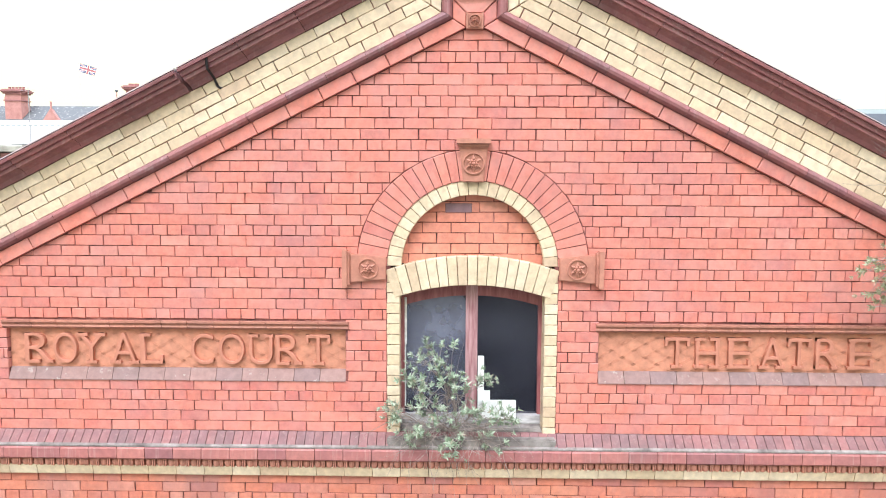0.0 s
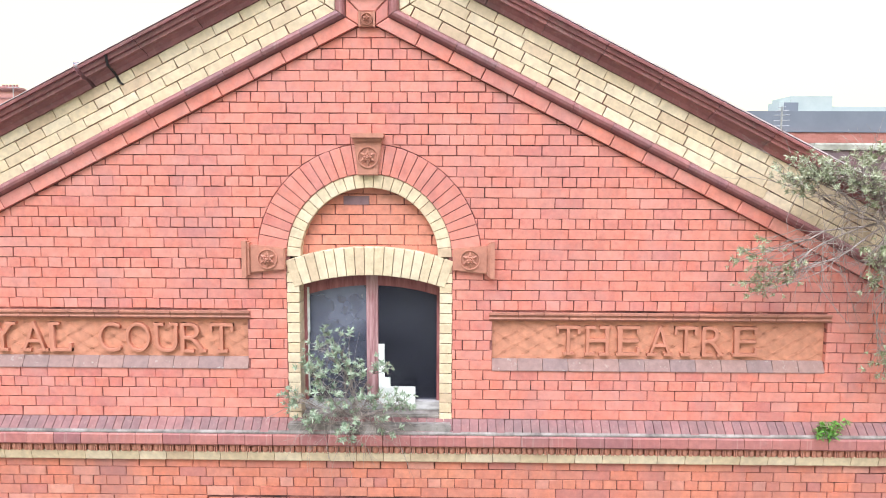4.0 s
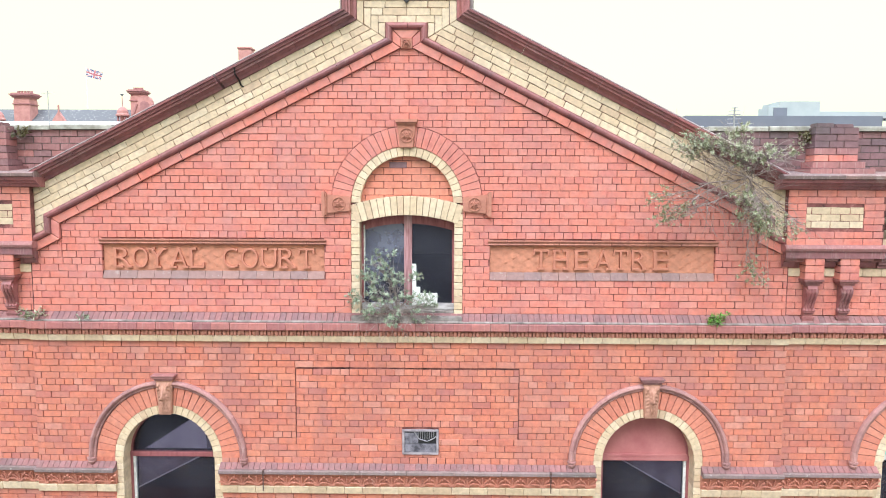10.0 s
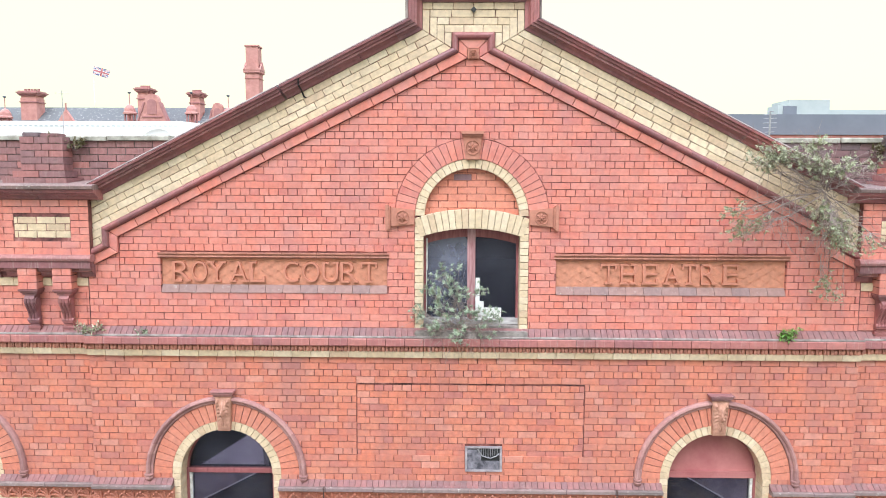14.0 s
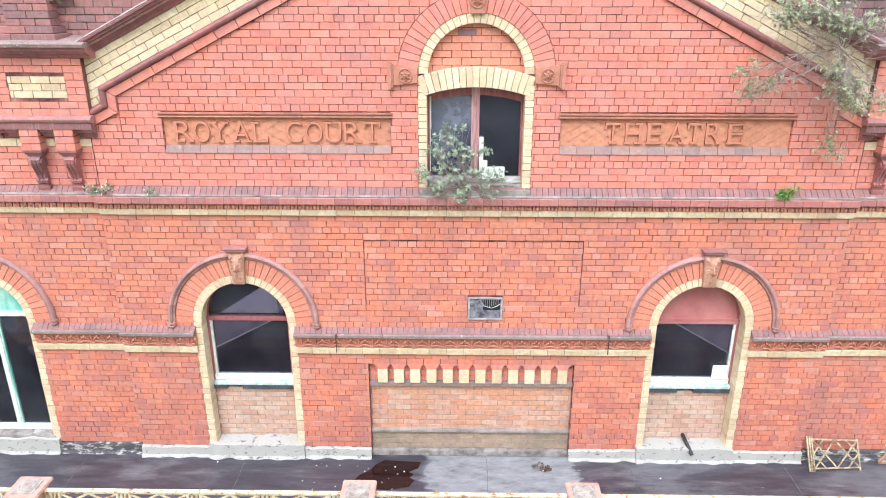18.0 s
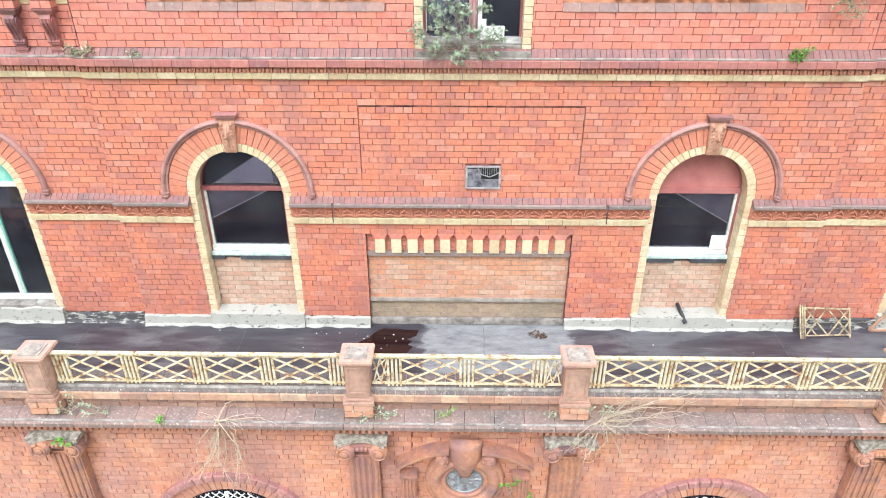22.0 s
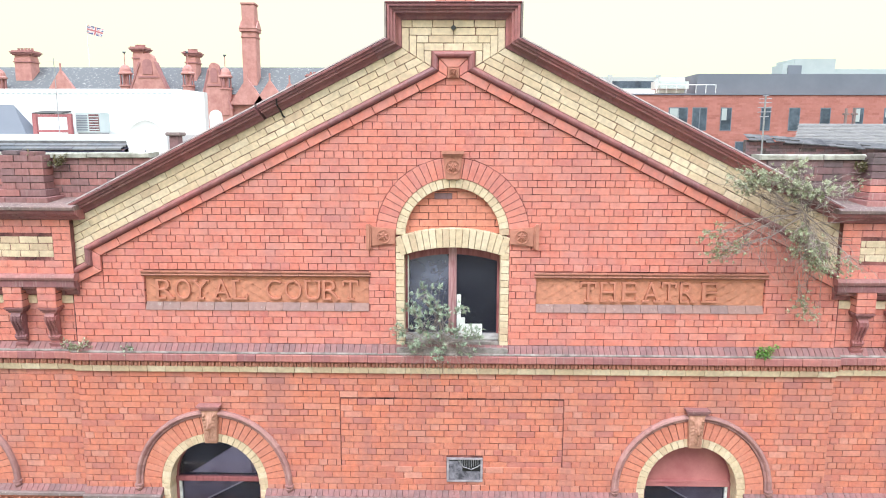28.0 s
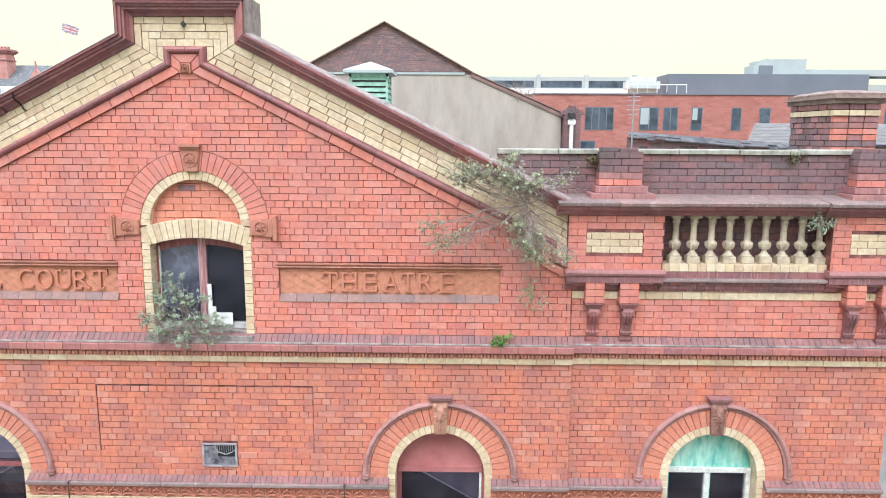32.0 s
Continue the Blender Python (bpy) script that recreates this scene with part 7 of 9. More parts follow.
                bf = bf + [tuple(range(8, 12))[::-1]]
                from_data("brick", bv, bf, M["dusk" if s < 0 else "red" if k == 2 else "blush" if k in (0, 1, 3) else "soot", "object"], pl)
        for x0, x1, dz in ((-0.26, -0.03, 0.0), (-0.02, 0.22, -0.012)):
            part("loose_brick", boxes((x0, x1, -0.10, 0.10, 0.615 + dz, 0.675 + dz), bev=0.012), M["soot", "object"], pl, "loose sooty brick on top")

# ---- body of the building behind the front ----
roof_tar = plain_material("grey_roofing_felt", (0.12, 0.12, 0.12), (0.22, 0.21, 0.20), 1.5, 0.9)
tagged(part("roof_main", boxes((-9.0, 10.4, 0.42, 17.0, 5.55, 5.75)), roof_tar), "flat grey felt roof behind the parapet", "roof", kind="structure")
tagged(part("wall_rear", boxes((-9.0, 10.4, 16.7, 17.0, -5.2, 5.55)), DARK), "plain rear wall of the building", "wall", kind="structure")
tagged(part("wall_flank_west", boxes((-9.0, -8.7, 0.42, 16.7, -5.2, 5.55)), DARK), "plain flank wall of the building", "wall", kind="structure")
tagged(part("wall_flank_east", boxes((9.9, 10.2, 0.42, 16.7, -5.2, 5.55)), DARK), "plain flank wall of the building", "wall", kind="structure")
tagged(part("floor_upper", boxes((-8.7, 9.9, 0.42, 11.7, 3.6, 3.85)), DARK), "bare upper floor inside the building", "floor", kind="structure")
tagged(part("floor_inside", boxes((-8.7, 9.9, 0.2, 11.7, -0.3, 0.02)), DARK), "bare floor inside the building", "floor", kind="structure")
tagged(part("wall_return_east", boxes((9.2, 14.0, 0.55, 0.8, -0.1, 4.3)), plain_material("pale_grey_render", (0.34, 0.33, 0.32), (0.46, 0.45, 0.43), 3.0, 0.9)), "pale rendered wall set back beyond the corner", "wall", kind="structure")

# chimney on the roof behind the parapet: narrow front, long flank
ch = thing("roof_chimney", "old red brick chimney stack with cream course and moulded cap", "chimney", at=(9.27, 1.97, 5.75))
CW, CD = 0.69, 1.39
part("core", boxes((0.02, CW, 0.02, CD, 0.0, 1.72)), MORTAR_DARK, ch)
for k in range(18):
    mat = "yellow" if k == 16 else ("purple" if k > 16 else "soot" if k in (0, 5, 11) else "blush")
    e = 0.0 if k < 16 else 0.03
    z0 = k * 0.0945
    for i in range(3):
        x0, x1 = -e + (CW + e) * i / 3, -e + (CW + e) * (i + 1) / 3
        bv, bf = block(inset([(x0, z0), (x1, z0), (x1, z0 + 0.0945), (x0, z0 + 0.0945)], 0.006), -e + rng.uniform(-0.012, 0.012), 0.1)
        from_data("brick", bv, bf, M["red" if mat == "blush" and rng.random() < 0.4 else mat, "object"], ch)
    for i in range(6):
        y0, y1 = -e + 0.1 + (CD - 0.1) * (i - 0.5 * (k % 2)) / 5.5, -e + 0.1 + (CD - 0.1) * (i + 1 - 0.5 * (k % 2)) / 5.5
        y0, y1 = max(y0, 0.1), min(y1, CD)
        if y1 - y0 < 0.04:
            continue
        bv, bf = block(inset([(y0, z0), (y1, z0), (y1, z0 + 0.0945), (y0, z0 + 0.0945)], 0.006), -e + rng.uniform(-0.012, 0.012), 0.1)
        from_data("brick", [(v[1], v[0], v[2]) for v in bv], [f[::-1] for f in bf], M["soot" if rng.random() < 0.6 and mat == "blush" else mat, "object"], ch)
CAP_STONE = plain_material("worn_brown_cap_stone", (0.19, 0.13, 0.115), (0.33, 0.245, 0.205), 6.0, 0.9, 0.6)
bm = boxes((-0.13, CW + 0.13, -0.13, CD + 0.13, 1.70, 1.86))
bmesh.ops.bevel(bm, geom=list(bm.edges), offset=0.075, segments=4, affect="EDGES", clamp_overlap=True)
part("cap", bm, CAP_STONE, ch, "thick rounded worn stone cap")
bm = bmesh.new()
rows_ = []
for i in range(13):
    row_ = []
    for j in range(19):
        u_, v_ = i / 12, j / 18
        rim = min(1.0, 5 * min(u_, 1 - u_), 6 * min(v_, 1 - v_))
        row_.append(bm.verts.new((-0.06 + (CW + 0.12) * u_, -0.06 + (CD + 0.12) * v_, 1.845 + 0.07 * rim ** 0.6 + 0.022 * rim * noise.noise((u_ * 7, v_ * 9, 2.0)))))
    rows_.append(row_)
for p_, q_ in zip(rows_, rows_[1:]):
    for j in range(18):
        bm.faces.new((p_[j], q_[j], q_[j + 1], p_[j + 1]))
part("flaunching", bm, CAP_STONE, ch, "lumpy mortar bed on the cap")

# ---- beyond the roof ----
FAR_BRICK = plain_material("far_red_brick", (0.38, 0.15, 0.12), (0.47, 0.195, 0.16), 0.7, 0.8, 0.1)
# old red brick, its colour paled to paint in the distance haze
VIC_BRICK = plain_material("hazed_red_brick", (0.42, 0.19, 0.165), (0.56, 0.29, 0.25), 1.1, 0.85, 0.1)
VIC_DARK = plain_material("old_plum_brick", (0.32, 0.15, 0.145), (0.42, 0.20, 0.185), 1.5, 0.85, 0.1)
FAR_OLD = plain_material("far_old_brick", (0.20, 0.13, 0.12), (0.34, 0.21, 0.185), 2.5, 0.9, 0.3, lo=0.3, hi=0.7)
FAR_RENDER = plain_material("stained_grey_render", (0.37, 0.315, 0.275), (0.51, 0.45, 0.395), 0.9, 0.95, 0.2, stretch=(1, 1, 0.3))
FAR_GREY = plain_material("dark_grey_cladding", (0.15, 0.165, 0.20), (0.175, 0.19, 0.225), 0.3, 0.6)
FAR_PALE = plain_material("pale_metal_cladding", (0.38, 0.425, 0.42), (0.43, 0.47, 0.46), 0.6, 0.6)
FAR_WHITE = plain_material("white_sheet_cladding", (0.74, 0.74, 0.72), (0.82, 0.82, 0.80), 0.6, 0.6)
GREEN_PAINT = plain_material("faded_green_paint", (0.18, 0.38, 0.29), (0.40, 0.58, 0.48), 6.0, 0.7)
FAR_GLASS = plain_material("far_window_glass", (0.025, 0.035, 0.055), (0.10, 0.13, 0.17), 0.5, 0.12)
TILE = piece_material("brick_courses_far", [(0.37, 0.145, 0.115), (0.45, 0.18, 0.145), (0.41, 0.165, 0.13), (0.50, 0.22, 0.18)], "island", (0.3, 0.1, 0.08), 0.3, 0.8)

# fly tower: dark brick gable over a rendered wall
tower = thing("theatre_fly_tower", "dark brick gable over a stained grey rendered wall", "building", at=(0.03, 25, -6.38))
tower.scale = (1.097, 1.097, 1.097)
bm = bmesh.new()
slab(bm, [(-8.2, 0), (8.2, 0), (8.2, 12.9), (3.95, 14.72), (0, 16.9), (-8.2, 12.55)], 0.12, 14)
part("wall", bm, FAR_OLD, tower, "dark sooty brick gable")
bm = bmesh.new()
slab(bm, [(-8.0, 0), (7.75, 0), (7.75, 12.98), (3.8, 14.7), (-4.1, 14.7), (-8.0, 12.8)], 0.0, 0.11)
part("render_face", bm, FAR_RENDER, tower, "stained grey render")
bm = bmesh.new()
for (p, q) in (((-8.3, 12.5), (0, 16.92)), ((0, 16.92), (3.95, 14.74)), ((3.95, 14.74), (8.4, 12.85))):
    bar(bm, p, q, 0.045, 14.2, 7.0)
part("roof_edge", bm, FAR_OLD, tower)
bm = bmesh.new()
bar(bm, (3.75, 14.7), (8.2, 12.79), 0.15, 0.08, -0.02)
part("verge_band", bm, FAR_OLD, tower, "worn brick verge")
part("render_lip", boxes((-4.2, 3.5, -0.05, 0.05, 14.70, 14.80)), FAR_PALE, tower)
rr = random.Random(3)
# coursing on the gable
bm = bmesh.new()
for k in range(25):
    z = 14.84 + k * 0.078
    half = (16.8 - z) * 1.8 - 0.12
    x = -half + (0.1 if k % 2 else 0)
    while x < half - 0.08:
        box(bm, x, min(x + 0.2, half), 0.09, 0.13, z, z + 0.07)
        x += 0.213
tagged(part("gable_brickwork", bm, piece_material("weathered_far_brick", [(0.28, 0.185, 0.185), (0.23, 0.175, 0.185), (0.34, 0.205, 0.19), (0.20, 0.16, 0.17), (0.40, 0.235, 0.21)], "island", (0.16, 0.12, 0.12), 0.5, 0.9, pale=0.3), tower), kind="stuff")

lan = thing("roof_lantern", "pale green louvred roof ventilator with a lead cap", "ventilator", at=(0.47, 15, 5.75))
part("post_frame", boxes((-0.66, -0.58, 0, 0.08, 0, 3.2), (0.58, 0.66, 0, 0.08, 0, 3.2), (-0.66, 0.66, 0, 0.08, 3.1, 3.22), (-0.66, -0.58, 1.24, 1.32, 0, 3.2), (0.58, 0.66, 1.24, 1.32, 0, 3.2)), GREEN_PAINT, lan)
part("inner_box", boxes((-0.57, 0.57, 0.07, 1.25, 0, 3.15)), BLACK_PIPE, lan)
for k in range(12):
    z = 0.9 + k * 0.19
    bm = run([(0.0, z), (0.05, z + 0.13), (0.07, z + 0.13), (0.02, z)], -0.58, 0.58)
    part("slat", bm, GREEN_PAINT, lan)
    bm = bmesh.new()
    box(bm, 0.60, 0.64, 0.05, 1.25, z, z + 0.1)
    part("slat", bm, GREEN_PAINT, lan)
bm = bmesh.new()
for (x0, x1, y0, y1, z0, z1) in ((-0.84, 0.84, -0.2, 1.5, 3.22, 3.32),):
    box(bm, x0, x1, y0, y1, z0, z1)
a = [bm.verts.new(p) for p in ((-0.84, -0.2, 3.32), (0.84, -0.2, 3.32), (0.84, 1.5, 3.32), (-0.84, 1.5, 3.32))]
t = bm.verts.new((0, 0.65, 3.66))
for i in range(4):
    bm.faces.new((a[i], a[(i + 1) % 4], t))
part("cap", bm, FAR_PALE, lan, "pale lead cap")

# broken chimney stub with downpipe, slated roof and antenna between
stub = thing("broken_stack", "crumbling old brick stack with a pale downpipe", "chimney", at=(8.97, 24.3, -6.38))
stub.scale = (1.097, 1.097, 1.097)
bm = bmesh.new()
for k in range(134):
    w = 0.36 if k < 130 else 0.50 - 0.12 * (k - 130)
    for i in range(3):
        d = rr.uniform(-0.015, 0.015)
        x0 = -w + 2 * w * i / 3
        box(bm, x0 + 0.006, x0 + 2 * w / 3 - 0.006, d, 0.45, k * 0.1, k * 0.1 + 0.09)
part("brickwork", bm, M["soot", "island"], stub)
part("downpipe", tube(bmesh.new(), [(-0.06, -0.1, 0), (-0.06, -0.1, 12.55)], 0.085, 10), FAR_WHITE, stub, "white downpipe")
part("hopper", boxes((-0.22, 0.10, -0.2, 0.0, 12.55, 12.8), bev=0.03), FAR_WHITE, stub)
part("lamp", lathe(bmesh.new(), [(0.05, 0), (0.16, 0.06), (0.14, 0.26), (0.05, 0.32)], (-0.1, -0.18, 12.8), 10), BLACK_PIPE, stub, "small black floodlight")


def slated(name, x0, x1, y0, y1, z0, z1, label, mat=SLATE, nrow=14, hip=0.0):
    """A pitched sheet of overlapping slates rising from (y0, z0) to (y1, z1)."""
    ob = thing(name, label, "roof", kind="structure")
    L = math.hypot(y1 - y0, z1 - z0)
    dy, dz = (y1 - y0) / nrow, (z1 - z0) / nrow
    part("deck", run([(y0, z0 - 0.05), (y1, z1 - 0.05), (y1, z1 - 0.15), (y0, z0 - 0.15)], x0 + hip, x1), DARK, ob)
    vs, fs = [], []
    w = 0.3 if x1 - x0 < 12 else 0.6
    for r in range(nrow):
        x = x0 - (w / 2 if r % 2 else 0)
        while x < x1:
            a, b_ = max(x0 + hip * r / nrow, x + 0.006), min(x1, x + w - 0.006)
            if b_ - a > 0.05:
                k = len(vs)
                j = rr.uniform(0, 0.02)
                ya, za, yb, zb = y0 + dy * r, z0 + dz * r, y0 + dy * (r + 1.3), z0 + dz * (r + 1.3)
                vs += [(a, ya, za + 0.02 + j), (b_, ya, za + 0.02 + j), (b_, yb, zb), (a, yb, zb), (a, ya, za - 0.01), (b_, ya, za - 0.01)]
                fs += [(k, k + 1, k + 2, k + 3), (k + 4, k + 5, k + 1, k)]
            x += w
    tagged(from_data("slates", vs, fs, mat, ob), kind="stuff")
    return ob


slated("roof_slates_far", 25.9, 40.0, 45.0, 49.0, 6.3, 7.9, "weathered grey slate roof slope", SLATE_PALE, hip=2.2)
tagged(part("slate_roofed_block", boxes((26.2, 40.0, 45.2, 55, -5.2, 6.2)), FAR_OLD), "brick block under the far slate roof", "building", kind="structure")
rw = wall("wall_roof_east", [[(8.6, 5.2), (16, 5.2), (16, 6.35), (8.6, 6.88)]], 12.0, 12.2, MORTAR_DARK, "crumbling sooty brick wall topped with slipped slates")
bricks([p for p in courses(8.6, 16, 5.9, 6.9, 0, header_at=None) if max(q[1] for q in p) < 6.9 - (p[0][0] - 8.6) * 0.07], "soot", rw, yf=11.99, depth=0.05, uneven=0.012)
vs, fs = [], []
for k in range(30):
    x = 8.6 + k * 0.26
    z = 6.9 - (x - 8.6) * 0.07
    for row in (0, 1):
        i = len(vs)
        j, t_ = rr.uniform(-0.03, 0.03), rr.uniform(-0.03, 0.03)
        y0, z0 = 11.82 + 0.16 * row, z - 0.02 + 0.07 * row
        vs += [(x, y0 + t_, z0 + j), (x + 0.25, y0 + t_, z0 + j - 0.01), (x + 0.25, y0 + 0.3, z0 + 0.1), (x, y0 + 0.3, z0 + 0.1), (x, y0 + t_, z0 - 0.03 + j), (x + 0.25, y0 + t_, z0 - 0.04 + j)]
        fs += [(i, i + 1, i + 2, i + 3), (i + 4, i + 5, i + 1, i)]
from_data("slipped_slates", vs, fs, plain_material("dark_slipped_slate", (0.035, 0.034, 0.037), (0.13, 0.125, 0.125), 3.0, 0.75), rw, "row of slipped grey slates")


def antenna(x, y, z, h, arms, label):
    ob = thing("aerial", label, "aerial", "roof aerials", at=(x, y, z))
    part("mast", tube(bmesh.new(), [(0, 0, 0), (0, 0, h)], 0.022, 6), STEEL, ob)
    for zz, w in arms:
        part("arm", tube(bmesh.new(), [(-w, 0, zz), (w, 0, zz + 0.01)], 0.012, 5), STEEL, ob)
    return ob


antenna(8.2, 10.0, 5.75, 2.3, [(2.28, 0.08), (2.2, 0.16), (2.1, 0.17), (1.98, 0.18), (1.86, 0.18), (1.74, 0.12)], "thin grey television aerial on the roof")
# stone finials on a distant roof
for x in (11.2, 11.75):
    ob = thing("finial", "small weathered stone cross finial on a far gable", "finial", "far finials", at=(x * 1.28 + 18.0, 50, 6.2))
    part("cross", boxes((-0.09, 0.09, 0, 0.2, 0, 3.0), (-0.26, 0.26, 0, 0.2, 2.45, 2.6), (-0.2, 0.2, -0.04, 0.24, 1.5, 1.75), bev=0.03), M["stone", "object"], ob)

# long modern brick building
far_b = thing("modern_brick_building", "long modern red brick building with dark grey roof storey", "building", at=(0, 78, -5.2))
part("wall", boxes((13.0, 75, 0.0, 16, 0, 17.0)), FAR_BRICK, far_b, "red brick wall")
bm = bmesh.new()
for r in range(22):
    z = 10.6 + r * 0.29
    x = 13.0 + (0.45 if r % 2 else 0)
    while x < 74:
        if rr.random() < 0.55:
            box(bm, x, x + 0.86, -0.02, 0.05, z, z + 0.26)
        x += 0.9
tagged(part("coursing", bm, TILE, far_b), kind="stuff")
part("eaves_board", boxes((12.9, 75, -0.15, 0.2, 17.0, 17.14)), FAR_GREY, far_b)
part("roof_storey", boxes((29.7, 54.2, 1.0, 12, 17.2, 19.6)), FAR_GREY, far_b, "dark grey clad roof storey")
part("roof_storey", boxes((54.2, 75, 4.0, 12, 17.2, 18.6)), FAR_PALE, far_b, "pale roof storey")
part("plant_box", boxes((42.3, 47.4, 3.0, 8, 19.6, 21.6), (47.4, 74.0, 3.5, 8, 19.6, 20.4), (40.9, 42.3, 3, 6, 19.6, 20.9)), FAR_PALE, far_b, "pale roof plant box")
part("plant_grille", boxes((41.5, 43.2, 2.85, 3.0, 19.7, 20.8)), FAR_GREY, far_b)
part("plant_duct", boxes((24.6, 28.8, 0.8, 3.5, 17.3, 19.2), bev=0.5), plain_material("light_metal_duct", (0.48, 0.53, 0.50), (0.62, 0.66, 0.63), 1.0, 0.5), far_b, "pale rounded roof duct")
bm = bmesh.new()
for x in range(0, 7):
    tube(bm, [(24.5 + x * 1.2, 0.1, 17.2), (24.5 + x * 1.2, 0.1, 18.2)], 0.05, 5)
tube(bm, [(24.5, 0.1, 18.2), (31.7, 0.1, 18.2)], 0.05, 5)
part("guard_rail", bm, FAR_WHITE, far_b, "white roof guard rail")
for x0, w in ((19.45, 1.6), (21.2, 1.65), (26.15, 2.2), (29.05, 1.65), (32.5, 1.2), (37.4, 1.05), (40.8, 1.2), (44.6, 1.1), (48.5, 1.2), (52.3, 1.2), (56.0, 1.2), (60.0, 1.2)):
    wn_ = part("window", boxes((x0 - 0.08, x0 + w + 0.08, -0.05, 0.02, 12.7, 15.5)), FAR_GREY, far_b)
    part("pane", boxes((x0, x0 + w, -0.07, -0.04, 12.8, 15.4)), FAR_GLASS, wn_)
    if w > 1.5:
        part("glazing_bar", boxes((x0 + w * 0.5 - 0.05, x0 + w * 0.5 + 0.05, -0.09, -0.04, 12.8, 15.4)), FAR_GREY, wn_)
    if rr.random() < 0.3:
        part("blind", boxes((x0 + 0.05, x0 + w * rr.uniform(0.4, 0.95), -0.075, -0.06, 14.9 - rr.random() * 1.8, 15.38)), FAR_PALE, wn_, "pale blind")
for x0, w in ((19.0, 1.7), (25.25, 2.6), (29.2, 1.8), (34.5, 1.6), (48, 1.6)):
    wn_ = part("window", boxes((x0 - 0.08, x0 + w + 0.08, -0.05, 0.02, 8.2, 11.4)), FAR_GREY, far_b)
    part("pane", boxes((x0, x0 + w, -0.07, -0.04, 8.3, 11.3)), FAR_GLASS, wn_)
pale_b = thing("pale_metal_building", "long pale metal-clad building with strip windows", "building", at=(0, 98, -5.2))
part("wall", boxes((6, 36, 0, 14, 0, 20.7)), FAR_PALE, pale_b)
part("white_roof_edge", boxes((6, 38, -1.0, 0.4, 18.1, 18.9)), FAR_WHITE, pale_b)
for k in range(4):
    part("strip_window", boxes((9 + k * 7.2, 15.2 + k * 7.2, -0.08, 0.02, 19.1, 20.1)), FAR_GLASS, pale_b)
    part("roof_vent", boxes((15.6 + k * 7.2, 16.2 + k * 7.2, -0.2, 0.5, 18.9, 21.0)), FAR_PALE, pale_b)

# Victorian brick terrace with slate roof, domes, gables and chimneys
vic = thing("victorian_brick_building", "long red Victorian building with slate roof, gables and domed turrets", "building", at=(0, 87, -4.7))
part("wall", boxes((-72, -10, 0.5, 14, 0, 17.0)), VIC_BRICK, vic)
bm = bmesh.new()
for x0, x1 in ((-72, -10),):
    run([(0.2, 17.0), (6.0, 21.1), (12, 17.0)], x0, x1, bm)
part("roof", bm, plain_material("far_slate", (0.125, 0.13, 0.132), (0.40, 0.39, 0.36), 2.4, 0.8, lo=0.56, hi=0.70, stretch=(1, 1, 1.6)), vic, "grey slate roof blotched with lichen")


def stack(x, z1, w):
    p = part("chimney", boxes((x - w, x + w, 3, 5, 15, z1 - 0.9), (x - w * 0.94, x + w * 0.94, 3.06, 4.94, z1 - 0.9, z1)), VIC_BRICK, vic, "red brick chimney stack")
    for z, o in ((z1 - 1.5, 0.12), (z1 - 0.55, 0.14), (z1 - 0.38, 0.28), (z1 - 0.2, 0.4), (z1 - 0.04, 0.22)):
        part("oversailing_course", boxes((x - w - o, x + w + o, 3 - o, 5 + o, z, z + 0.16)), VIC_DARK, p)
    for k in range(5):
        part("pot", lathe(bmesh.new(), [(0.2, 0), (0.17, 0.3), (0.21, 0.38), (0.12, 0.4)], (x - w + 0.2 + k * (2 * w - 0.4) / 4, 4, z1 + 0.1), 8), VIC_DARK, p)


def turret(x, z):
    p = part("turret", lathe(bmesh.new(), [(0.75, z - 5), (0.75, z - 1.7), (0.86, z - 1.6), (0.86, z - 1.4), (0.42, z - 1.35), (0.42, z), (0.9, z), (0.92, z + 0.2), (0.76, z + 0.35), (0.7, z + 0.75), (0.45, z + 1.15), (0.1, z + 1.35)], (x, 0.2, 0), 18), VIC_BRICK, vic, "domed red turret")
    part("finial", tube(bmesh.new(), [(x, 0.2, z + 1.3), (x, 0.2, z + 2.9)], 0.06, 6), VIC_BRICK, p)
    part("ball", lathe(bmesh.new(), [(0.05, -0.15), (0.2, 0.0), (0.24, 0.12), (0.05, 0.16)], (x, 0.2, z + 2.9), 8), FAR_GREY, p)
    for k in range(8):
        a = 2 * math.pi * k / 8
        part("column", tube(bmesh.new(), [(x + 0.68 * math.cos(a), 0.2 + 0.68 * math.sin(a), z - 1.4), (x + 0.68 * math.cos(a), 0.2 + 0.68 * math.sin(a), z)], 0.1, 6), VIC_DARK, p)


